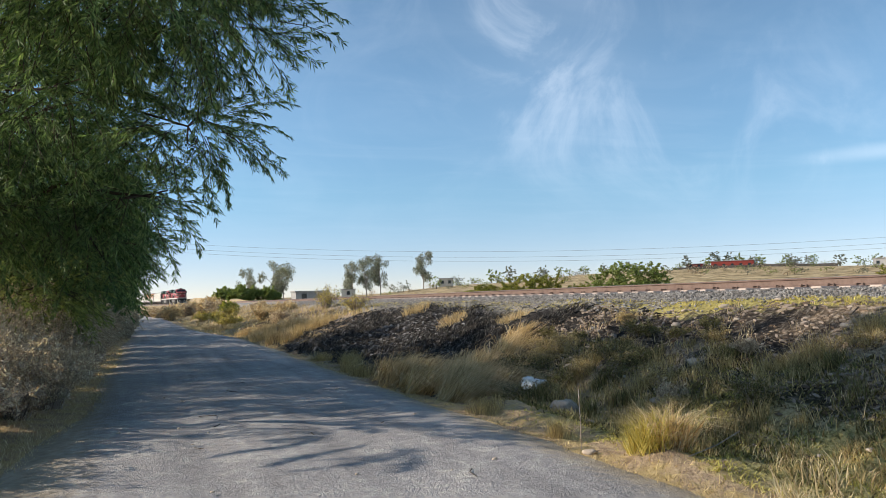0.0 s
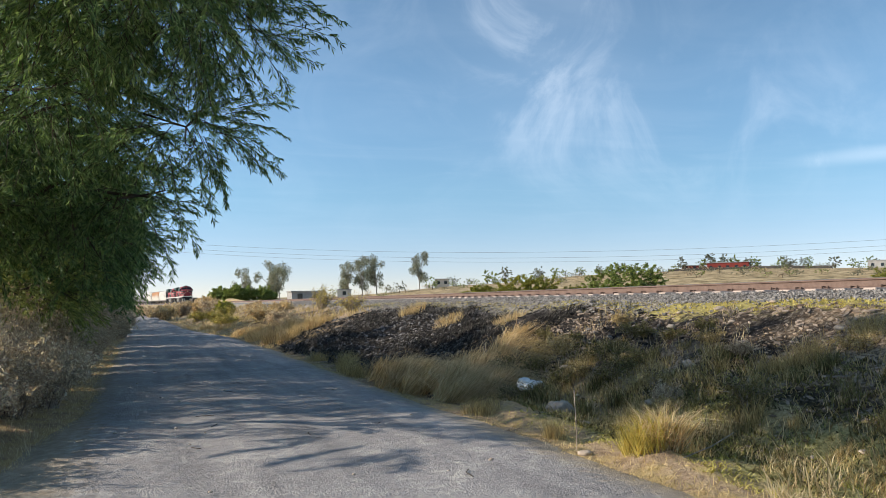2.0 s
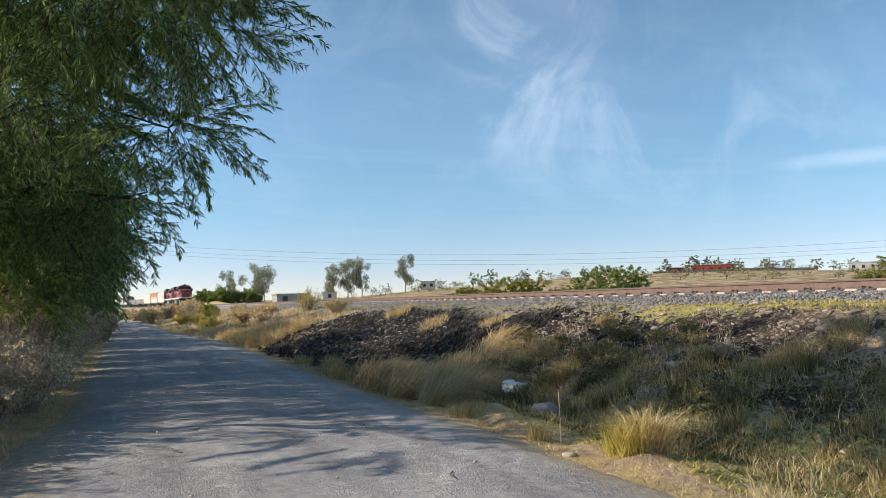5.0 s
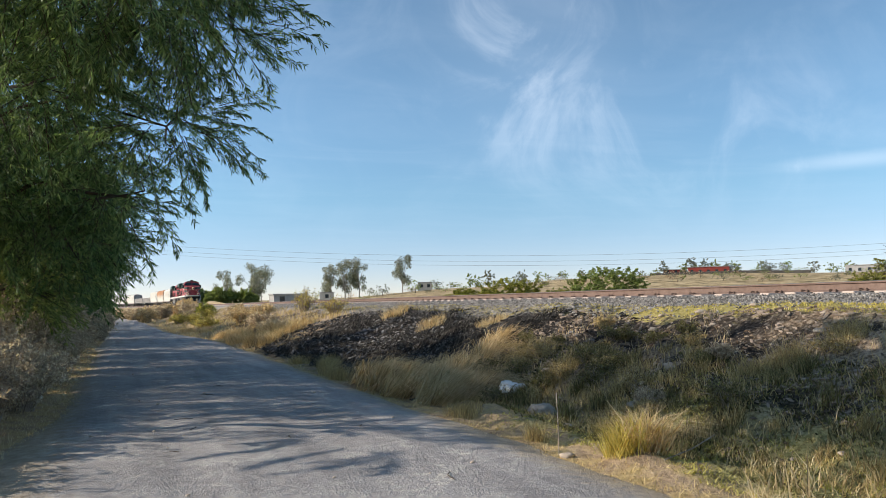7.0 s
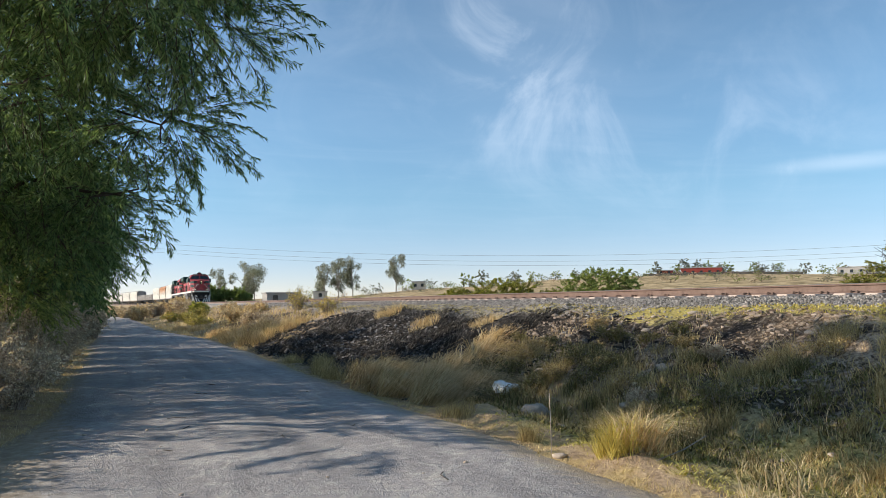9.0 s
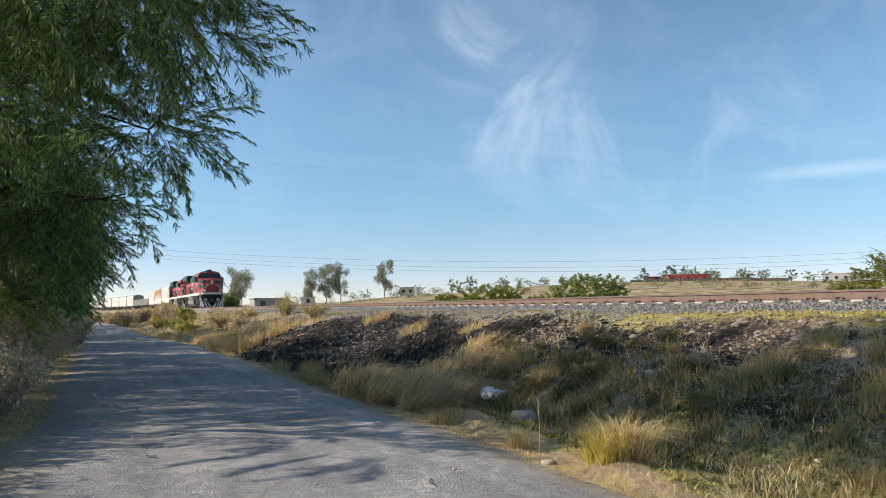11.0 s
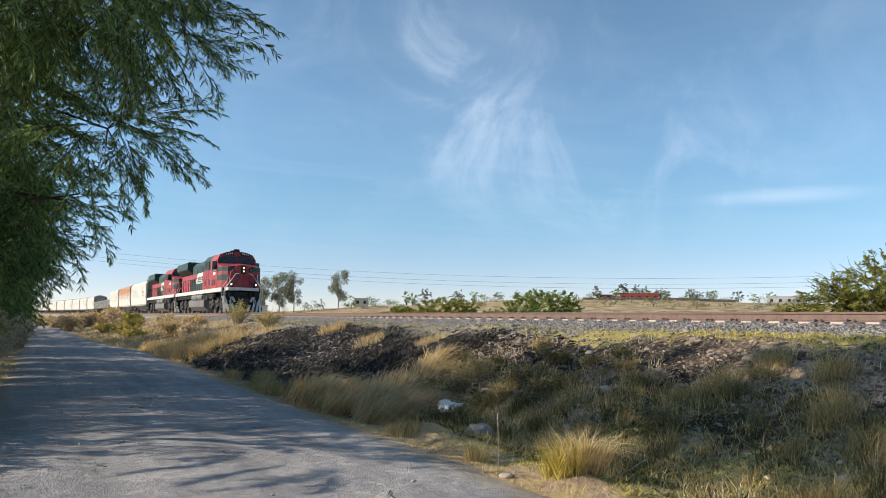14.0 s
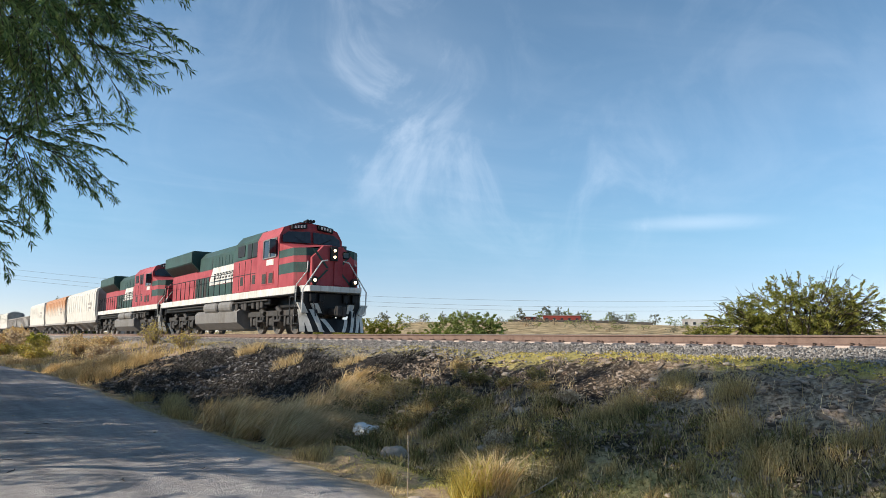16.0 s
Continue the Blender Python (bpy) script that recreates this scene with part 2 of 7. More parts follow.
def ground_material():
    m, nt, b, _ = nodes_of("ground")
    pos = nt.nodes.new("ShaderNodeNewGeometry").outputs["Position"]
    sep = nt.nodes.new("ShaderNodeSeparateXYZ")
    nt.links.new(pos, sep.inputs[0])
    X, Y = sep.outputs[0], sep.outputs[1]
    n1 = noise_tex(nt, pos, 0.35, 5.0, 0.6)
    n2 = noise_tex(nt, pos, 2.2, 6.0, 0.65)
    n3 = noise_tex(nt, pos, 14.0, 5.0, 0.65)
    n4 = noise_tex(nt, pos, 60.0, 3.0, 0.6)
    mixed = math_node(nt, "ADD", math_node(nt, "MULTIPLY", n2, 0.55), math_node(nt, "MULTIPLY", n3, 0.45))
    soil = ramp(nt, mixed, [(0.34, (0.19, 0.13, 0.085)), (0.5, (0.45, 0.335, 0.225)), (0.66, (0.68, 0.54, 0.39))])
    straw = ramp(nt, mixed, [(0.30, (0.24, 0.16, 0.075)), (0.5, (0.44, 0.32, 0.15)), (0.72, (0.60, 0.47, 0.25))])
    green = ramp(nt, n3, [(0.36, (0.12, 0.11, 0.04)), (0.5, (0.34, 0.31, 0.12)), (0.66, (0.54, 0.48, 0.22))])
    char = ramp(nt, n3, [(0.35, (0.008, 0.007, 0.007)), (0.54, (0.022, 0.02, 0.019)), (0.66, (0.16, 0.145, 0.13))])
    field = ramp(nt, math_node(nt, "ADD", math_node(nt, "MULTIPLY", n1, 0.7), math_node(nt, "MULTIPLY", n2, 0.3)),
                 [(0.38, (0.10, 0.085, 0.045)), (0.47, (0.30, 0.225, 0.12)), (0.55, (0.50, 0.38, 0.22)), (0.66, (0.62, 0.51, 0.33))])

    def band(v, a0, a1, b0, b1):
        return math_node(nt, "MULTIPLY", smooth_range(nt, v, a0, a1), smooth_range(nt, v, b0, b1, 1.0, 0.0))

    jit = math_node(nt, "MULTIPLY", math_node(nt, "SUBTRACT", n2, 0.5), 2.4)
    Xj = math_node(nt, "ADD", X, jit)
    Yj = math_node(nt, "ADD", Y, math_node(nt, "MULTIPLY", jit, 2.0))
    col = mix_col(nt, smooth_range(nt, n2, 0.40, 0.62), soil, straw)
    # damp green floor of the ditch, near end
    gm = math_node(nt, "MULTIPLY", band(Xj, 4.8, 5.6, 7.2, 8.6), smooth_range(nt, Yj, 10.5, 8.0, 0.0, 1.0))
    col = mix_col(nt, math_node(nt, "MULTIPLY", gm, smooth_range(nt, n1, 0.3, 0.55, 0.35, 0.9)), col, green)
    # bare stony soil on the bank
    bare = math_node(nt, "MULTIPLY", band(Xj, 7.0, 8.0, 10.0, 10.6), smooth_range(nt, n2, 0.35, 0.6, 0.5, 1.0))
    col = mix_col(nt, bare, col, ramp(nt, n3, [(0.38, (0.10, 0.07, 0.05)), (0.48, (0.33, 0.245, 0.175)), (0.62, (0.56, 0.445, 0.335))]))
    # burnt stretch of the bank
    burn = math_node(nt, "MULTIPLY", band(Xj, 4.2, 5.2, 9.9, 10.8), band(Yj, 13.0, 15.0, 28.0, 30.0))
    # upper bank: char patches, their dark colour also standing in for tree shade
    burn_shade = math_node(nt, "MULTIPLY", math_node(nt, "MULTIPLY", band(Xj, 8.3, 8.8, 10.0, 10.4), band(Yj, 7.0, 8.5, 15.0, 17.0)), smooth_range(nt, n2, 0.32, 0.43))
    col = mix_col(nt, math_node(nt, "MULTIPLY", burn, 0.95), col, char)
    col = mix_col(nt, math_node(nt, "MULTIPLY", burn_shade, 0.88), col, char)
    # scorched patches further along the bank
    burn3 = math_node(nt, "MULTIPLY", math_node(nt, "MULTIPLY", band(Xj, 4.6, 5.6, 9.2, 10.2), band(Yj, 30.0, 33.0, 58.0, 66.0)), smooth_range(nt, n1, 0.46, 0.56))
    col = mix_col(nt, math_node(nt, "MULTIPLY", burn3, 0.8), col, char)
    # charred patches among the weeds of the near bank
    spots = smooth_range(nt, noise_tex(nt, pos, 0.75, 5.0, 0.62, 0.6), 0.50, 0.57)
    burn4 = math_node(nt, "MULTIPLY", math_node(nt, "MULTIPLY", band(Xj, 6.6, 7.4, 9.8, 10.3), band(Yj, 2.5, 4.5, 15.0, 17.0)), spots)
    col = mix_col(nt, math_node(nt, "MULTIPLY", burn4, 0.85), col, char)
    # yellow-green shoulder under the ballast
    gravel = math_node(nt, "MULTIPLY", band(Xj, 9.3, 10.0, 12.4, 12.8), smooth_range(nt, Yj, 15.0, 19.0, 0.0, 0.85))
    col = mix_col(nt, gravel, col, ramp(nt, n4, [(0.36, (0.13, 0.12, 0.11)), (0.5, (0.33, 0.305, 0.28)), (0.64, (0.52, 0.48, 0.44))]))
    sh = math_node(nt, "MULTIPLY", math_node(nt, "MULTIPLY", band(Xj, 9.9, 10.4, 11.5, 12.2), smooth_range(nt, Yj, 20.0, 15.0)), smooth_range(nt, n2, 0.3, 0.5, 0.3, 0.9))
    col = mix_col(nt, sh, col, ramp(nt, n3, [(0.3, (0.24, 0.20, 0.07)), (0.55, (0.44, 0.38, 0.13)), (0.75, (0.58, 0.50, 0.22))]))
    # fields beyond the line
    col = mix_col(nt, smooth_range(nt, X, 15.5, 18.0), col, field)
    nt.links.new(col, b.inputs["Base Color"])
    b.inputs["Roughness"].default_value = 0.95
    b.inputs["Specular IOR Level"].default_value = 0.1
    h = math_node(nt, "ADD", math_node(nt, "MULTIPLY", n3, 1.0), math_node(nt, "MULTIPLY", n4, 0.5))
    bump(nt, b, h, 0.8, 0.07)
    return m


def road_material():
    m, nt, b, _ = nodes_of("dirt_road")
    pos = nt.nodes.new("ShaderNodeNewGeometry").outputs["Position"]
    mp = nt.nodes.new("ShaderNodeMapping")
    mp.inputs["Scale"].default_value = (1.6, 0.10, 1.0)
    nt.links.new(pos, mp.inputs["Vector"])
    sep = nt.nodes.new("ShaderNodeSeparateXYZ")
    nt.links.new(pos, sep.inputs[0])
    lanes = noise_tex(nt, mp.outputs[0], 1.5, 4.0, 0.6, 0.3)
    n1 = noise_tex(nt, pos, 0.7, 5.0, 0.6)
    n2 = noise_tex(nt, pos, 7.0, 6.0, 0.65)
    n3 = noise_tex(nt, pos, 45.0, 4.0, 0.6)
    fac = math_node(nt, "ADD", math_node(nt, "ADD", math_node(nt, "MULTIPLY", lanes, 0.4), math_node(nt, "MULTIPLY", n1, 0.3)),
                    math_node(nt, "MULTIPLY", n2, 0.3))
    col = ramp(nt, fac, [(0.34, (0.18, 0.17, 0.17)), (0.5, (0.325, 0.305, 0.30)), (0.66, (0.46, 0.432, 0.418))])
    # pale dust lying in flakes between the darker packed lanes
    dust = math_node(nt, "MULTIPLY", smooth_range(nt, noise_tex(nt, pos, 2.6, 8.0, 0.7, 0.8), 0.50, 0.66), smooth_range(nt, n1, 0.40, 0.60, 0.25, 0.9))
    col = mix_col(nt, dust, col, (0.52, 0.49, 0.45))
    grit = smooth_range(nt, n3, 0.56, 0.72, 0.0, 0.55)
    col = mix_col(nt, grit, col, (0.15, 0.135, 0.12))
    # straw-coloured loose margin
    jit = math_node(nt, "MULTIPLY", math_node(nt, "SUBTRACT", n2, 0.5), 0.9)
    xj = math_node(nt, "ADD", sep.outputs[0], jit)
    edge = math_node(nt, "ADD", smooth_range(nt, xj, -0.3, -0.95), smooth_range(nt, xj, 3.7, 4.2), True)
    col = mix_col(nt, math_node(nt, "MULTIPLY", edge, 0.75), col, ramp(nt, n2, [(0.3, (0.26, 0.20, 0.13)), (0.7, (0.47, 0.385, 0.265))]))
    nt.links.new(col, b.inputs["Base Color"])
    b.inputs["Roughness"].default_value = 0.92
    b.inputs["Specular IOR Level"].default_value = 0.15
    bump(nt, b, math_node(nt, "ADD", n2, math_node(nt, "MULTIPLY", n3, 0.6)), 0.9, 0.05)
    return m


M_GROUND, M_ROAD = ground_material(), road_material()
M_BALLAST = leafy("ballast_stone", [(0.2, (0.09, 0.082, 0.076)), (0.5, (0.22, 0.205, 0.19)), (0.85, (0.42, 0.395, 0.37))], 0.0, 0.9, 3.0)
M_BED = surface("ballast_bed", (0.08, 0.072, 0.066), (0.34, 0.32, 0.30), 14.0, 0.92, 0.0, 40.0, 1.0)
M_CONCRETE = surface("sleeper_concrete", (0.42, 0.33, 0.28), (0.62, 0.52, 0.45), 4.0, 0.85, 0.0, 50.0, 0.4, (0.25, 0.16, 0.11), 0.5)
M_RAIL = surface("rusty_rail", (0.13, 0.085, 0.068), (0.24, 0.165, 0.135), 5.0, 0.75, 0.1, 40.0, 0.3, (0.08, 0.05, 0.04), 0.5)
M_RAILTOP = surface("worn_rail_head", (0.35, 0.32, 0.30), (0.55, 0.52, 0.49), 3.0, 0.35, 0.9, 40.0, 0.1)
M_CLIP = surface("rail_clip", (0.05, 0.035, 0.03), (0.12, 0.08, 0.06), 8.0, 0.8)
M_RED = painted("faded_red_paint", (0.26, 0.020, 0.030), (0.42, 0.065, 0.075), (0.06, 0.045, 0.04), 0.5)
M_GREEN = painted("dark_green_paint", (0.008, 0.036, 0.031), (0.022, 0.075, 0.062))
M_WHITE = painted("white_paint", (0.50, 0.48, 0.43), (0.70, 0.69, 0.65), (0.16, 0.135, 0.11), 0.6)
M_HOPPER = painted("hopper_white", (0.50, 0.485, 0.44), (0.64, 0.62, 0.57), (0.28, 0.235, 0.19), 0.5, 0.55)


def rusty_material():
    """White wagon paint with rust bleeding down from the roof edge."""
    m, nt, b, _ = nodes_of("rust_streaked_hopper")
    v = nt.nodes.new("ShaderNodeTexCoord").outputs["Object"]
    sep = nt.nodes.new("ShaderNodeSeparateXYZ")
    nt.links.new(v, sep.inputs[0])
    mp = nt.nodes.new("ShaderNodeMapping")
    mp.inputs["Scale"].default_value = (3.0, 3.0, 0.3)
    nt.links.new(v, mp.inputs["Vector"])
    runs = noise_tex(nt, mp.outputs[0], 1.4, 6.0, 0.7)
    fine = noise_tex(nt, v, 9.0, 5.0, 0.6)
    level = math_node(nt, "ADD", sep.outputs[2], math_node(nt, "MULTIPLY", math_node(nt, "SUBTRACT", runs, 0.5), 5.0))
    rust = smooth_range(nt, level, 2.2, 3.4, 0.0, 0.95)
    white = ramp(nt, fine, [(0.3, (0.46, 0.43, 0.37)), (0.7, (0.62, 0.59, 0.53))])
    orange = ramp(nt, fine, [(0.3, (0.30, 0.11, 0.035)), (0.7, (0.52, 0.24, 0.09))])
    nt.links.new(mix_col(nt, rust, white, orange), b.inputs["Base Color"])
    b.inputs["Roughness"].default_value = 0.7
    bump(nt, b, fine, 0.1, 0.01)
    return m


M_RUSTY = rusty_material()
M_HGREY = painted("hopper_grey", (0.22, 0.21, 0.20), (0.36, 0.34, 0.32), (0.08, 0.07, 0.06), 0.5, 0.6)
M_BLACK = surface("black_running_gear", (0.004, 0.004, 0.005), (0.014, 0.014, 0.015), 4.0, 0.55, 0.0, 40.0, 0.3, (0.05, 0.042, 0.035), 0.3)
M_GREY = surface("grey_tank_paint", (0.13, 0.125, 0.12), (0.24, 0.23, 0.22), 2.5, 0.6, 0.0, 40.0, 0.2, (0.10, 0.075, 0.05), 0.5)
M_TRUCK = surface("dusty_bogie", (0.014, 0.013, 0.013), (0.075, 0.07, 0.066), 5.0, 0.7, 0.0, 40.0, 0.3, (0.13, 0.10, 0.08), 0.4)
M_WHEEL = surface("worn_wheel_steel", (0.09, 0.08, 0.075), (0.24, 0.22, 0.20), 6.0, 0.5, 0.5)
M_STEELRAIL = surface("light_handrail", (0.50, 0.49, 0.47), (0.66, 0.65, 0.62), 9.0, 0.5)
M_GLASS = glass_like("dark_cab_glass", (0.012, 0.016, 0.02))
M_LAMP = glowing("lit_headlight", (1.0, 0.74, 0.40), 1.7)
M_DITCH = glowing("lit_ditch_light", (1.0, 0.72, 0.40), 1.7)
M_BAR = surface("faded_lettering", (0.60, 0.58, 0.50), (0.75, 0.73, 0.66), 9.0, 0.6)
M_DARKBAR = surface("dark_lettering", (0.015, 0.02, 0.02), (0.04, 0.045, 0.045), 9.0, 0.6)
M_BARK = surface("dark_bark", (0.025, 0.019, 0.014), (0.10, 0.075, 0.055), 7.0, 0.95, 0.0, 30.0, 1.0)
M_PALEBARK = surface("pale_bark", (0.20, 0.17, 0.14), (0.46, 0.42, 0.36), 5.0, 0.9, 0.0, 30.0, 0.6)
M_TWIG = leafy("dry_twig", [(0.2, (0.14, 0.105, 0.085)), (0.5, (0.34, 0.27, 0.22)), (0.8, (0.58, 0.49, 0.41))], 0.0, 0.95, 1.0)
M_LEAF = leafy("mesquite_leaf", [(0.2, (0.035, 0.068, 0.026)), (0.5, (0.105, 0.18, 0.068)), (0.85, (0.26, 0.365, 0.155))], 0.40)
M_LEAF2 = leafy("far_mesquite_leaf", [(0.2, (0.11, 0.15, 0.045)), (0.5, (0.24, 0.30, 0.09)), (0.8, (0.42, 0.47, 0.16))], 0.35)
M_LEAF3 = leafy("yellow_green_leaf", [(0.2, (0.12, 0.135, 0.03)), (0.5, (0.28, 0.285, 0.06)), (0.8, (0.46, 0.44, 0.12))], 0.4)
M_EUCA = leafy("eucalyptus_leaf", [(0.2, (0.10, 0.11, 0.075)), (0.5, (0.20, 0.21, 0.155)), (0.8, (0.36, 0.36, 0.28))], 0.3)
M_BRUSH = leafy("dry_brush_leaf", [(0.15, (0.25, 0.18, 0.13)), (0.5, (0.54, 0.43, 0.33)), (0.85, (0.76, 0.66, 0.53))], 0.35, 0.9)
M_SAGE = leafy("grey_brush_leaf", [(0.15, (0.24, 0.20, 0.155)), (0.5, (0.50, 0.435, 0.345)), (0.85, (0.76, 0.68, 0.56))], 0.3, 0.9)
M_STRAW = leafy("dry_straw", [(0.15, (0.27, 0.175, 0.085)), (0.5, (0.66, 0.49, 0.28)), (0.85, (0.88, 0.75, 0.52))], 0.3, 0.8)
M_PALE = leafy("pale_straw", [(0.2, (0.36, 0.27, 0.16)), (0.5, (0.55, 0.44, 0.27)), (0.8, (0.74, 0.64, 0.45))], 0.3, 0.8)
M_BROWNGRASS = leafy("brown_grass", [(0.15, (0.17, 0.12, 0.055)), (0.5, (0.50, 0.38, 0.19)), (0.85, (0.76, 0.62, 0.36))], 0.35, 0.85)
M_GREENGRASS = leafy("green_grass", [(0.15, (0.18, 0.155, 0.04)), (0.5, (0.48, 0.43, 0.12)), (0.85, (0.78, 0.69, 0.30))], 0.4, 0.7)
M_YELLOWGRASS = leafy("yellow_green_grass", [(0.2, (0.28, 0.22, 0.05)), (0.5, (0.54, 0.45, 0.11)), (0.8, (0.78, 0.66, 0.25))], 0.3, 0.7)
M_ROCK = surface("grey_rock", (0.30, 0.23, 0.175), (0.58, 0.48, 0.38), 6.0, 0.9, 0.0, 40.0, 0.8, (0.16, 0.125, 0.095), 0.5)
M_BAG = surface("white_plastic_sack", (0.80, 0.81, 0.82), (0.90, 0.90, 0.90), 7.0, 0.45, 0.0, 30.0, 0.5, (0.55, 0.52, 0.48), 0.3)
M_WALLRED = surface("red_painted_wall", (0.22, 0.035, 0.028), (0.32, 0.065, 0.05), 0.6, 0.85)
M_WALLGREY = surface("grey_block_wall", (0.26, 0.25, 0.24), (0.44, 0.42, 0.40), 1.2, 0.9)
M_WALLPALE = surface("pale_plaster_wall", (0.52, 0.47, 0.40), (0.72, 0.67, 0.59), 0.8, 0.9)
M_WIRE = surface("power_wire", (0.16, 0.16, 0.16), (0.28, 0.28, 0.28), 3.0, 0.6)
M_STONEDARK = surface("dark_stone_wall", (0.05, 0.045, 0.04), (0.16, 0.14, 0.12), 0.8, 0.95)
# ---- mesh helpers ----
def smoothstep(a, b, v):
    u = np.clip((v - a) / (b - a), 0, 1)
    return u * u * (3 - 2 * u)


_LAT = np.random.RandomState(7).rand(256, 256)


def vnoise(x, y):
    """Smooth value noise, about 0..1, one cell a metre."""
    xi, yi = np.floor(x).astype(int), np.floor(y).astype(int)
    fx, fy = x - xi, y - yi
    fx, fy = fx * fx * (3 - 2 * fx), fy * fy * (3 - 2 * fy)
    a, b = _LAT[xi % 256, yi % 256], _LAT[(xi + 1) % 256, yi % 256]
    c, d = _LAT[xi % 256, (yi + 1) % 256], _LAT[(xi + 1) % 256, (yi + 1) % 256]
    return (a * (1 - fx) + b * fx) * (1 - fy) + (c * (1 - fx) + d * fx) * fy


def fbm(x, y, s):
    return vnoise(x * s, y * s) * 0.55 + vnoise(x * s * 2.1 + 17, y * s * 2.1) * 0.3 + vnoise(x * s * 4.3, y * s * 4.3 + 31) * 0.15


def mesh_object(name, verts, faces, mats, parent=None, mat_index=None, smooth=False):
    """verts (n,3); faces (m,k) array or list of tuples."""
    me = bpy.data.meshes.new(name)
    verts = np.asarray(verts, np.float32)
    if isinstance(faces, np.ndarray):
        k = faces.shape[1]
        me.vertices.add(len(verts))
        me.vertices.foreach_set("co", verts.ravel())
        me.loops.add(faces.size)
        me.loops.foreach_set("vertex_index", faces.astype(np.int32).ravel())
        me.polygons.add(len(faces))
        me.polygons.foreach_set("loop_start", np.arange(0, faces.size, k, dtype=np.int32))
        me.update(calc_edges=True)
    else:
        me.from_pydata(verts.tolist(), [], faces)
    for m in (mats if isinstance(mats, (list, tuple)) else [mats]):
        me.materials.append(m)
    if mat_index is not None:
        me.polygons.foreach_set("material_index", np.asarray(mat_index, np.int32))
    if smooth:
        me.polygons.foreach_set("use_smooth", np.ones(len(me.polygons), bool))
    me.update()
    ob = new(name, me)
    if parent:
        ob.parent = parent
    return ob


def part(name, bm, material, parent=None, label="", smooth=False):
    me = bpy.data.meshes.new(name)
    bm.to_mesh(me)
    bm.free()
    for m in (material if isinstance(material, (list, tuple)) else [material]):
        me.materials.append(m)
    if smooth:
        for p in me.polygons:
            p.use_smooth = True
    ob = new(name, me)
    if parent:
        ob.parent = parent
    if label:
        tagged(ob, label)
    return ob


def box(bm, x0, x1, y0, y1, z0, z1, bev=0.0, mi=0):
    r = bmesh.ops.create_cube(bm, size=1.0)
    vs = r["verts"]
    for v in vs:
        v.co = Vector(((x0 + x1) / 2 + v.co.x * (x1 - x0), (y0 + y1) / 2 + v.co.y * (y1 - y0), (z0 + z1) / 2 + v.co.z * (z1 - z0)))
    fs = list({f for v in vs for f in v.link_faces})
    for f in fs:
        f.material_index = mi
    if bev:
        es = list({e for v in vs for e in v.link_edges})
        bmesh.ops.bevel(bm, geom=es, offset=bev, segments=1, affect="EDGES", profile=0.5)
    return vs


def cyl(bm, p, q, r0, r1=None, seg=10, mi=0, caps=True):
    p, q = Vector(p), Vector(q)
    r1 = r0 if r1 is None else r1
    r = bmesh.ops.create_cone(bm, cap_ends=caps, segments=seg, radius1=r0, radius2=r1, depth=(q - p).length)
    m = Matrix.Translation((p + q) / 2) @ (q - p).to_track_quat("Z", "Y").to_matrix().to_4x4()
    bmesh.ops.transform(bm, matrix=m, verts=r["verts"])
    for f in {f for v in r["verts"] for f in v.link_faces}:
        f.material_index = mi
    return r["verts"]


def pipe(bm, pts, r=0.02, seg=6, mi=0):
    for a, b in zip(pts[:-1], pts[1:]):
        cyl(bm, a, b, r, r, seg, mi)


def prism(bm, profile, axis_pts, mi=0):
    """Loft: profile(y) gives (x, z) points; axis_pts the y stations."""
    rings = []
    for y in axis_pts:
        rings.append([bm.verts.new((x, y, z)) for x, z in profile(y)])
    n = len(rings[0])
    for a, b in zip(rings[:-1], rings[1:]):
        for i in range(n):
            f = bm.faces.new((a[i], a[(i + 1) % n], b[(i + 1) % n], b[i]))
            f.material_index = mi
    bm.faces.new(rings[0][::-1]).material_index = mi
    bm.faces.new(rings[-1]).material_index = mi
    bmesh.ops.recalc_face_normals(bm, faces=bm.faces)


# ---- plan ----
TRACK_X, RAIL_Z = 13.35, 1.885      # centre of the line, top of rail
CURVE_Y, CURVE_K = 178.0, 0.000975  # the line bends left from here


def track_at(s):
    """Centre of the line at the length s: x, y, heading in radians."""
    u = max(s - CURVE_Y, 0.0)
    th = u * CURVE_K
    return TRACK_X - u * th / 2 * (1 - th * th / 12), s - u * th * th / 6, th


def track_x(y):
    u = np.maximum(y - CURVE_Y, 0.0)
    return TRACK_X - u * u * CURVE_K / 2


def road_right(y):
    return 4.1 - 1.7 * smoothstep(34, 54, y) - 0.012 * np.maximum(y - 54, 0) + 0.25 * (vnoise(y * 0.35, y * 0 + 3.3) - 0.5)


def road_left(y):
    return -0.75 - 0.5 * smoothstep(14, 8, y) + 0.25 * (vnoise(y * 0.4, y * 0 + 9.1) - 0.5)


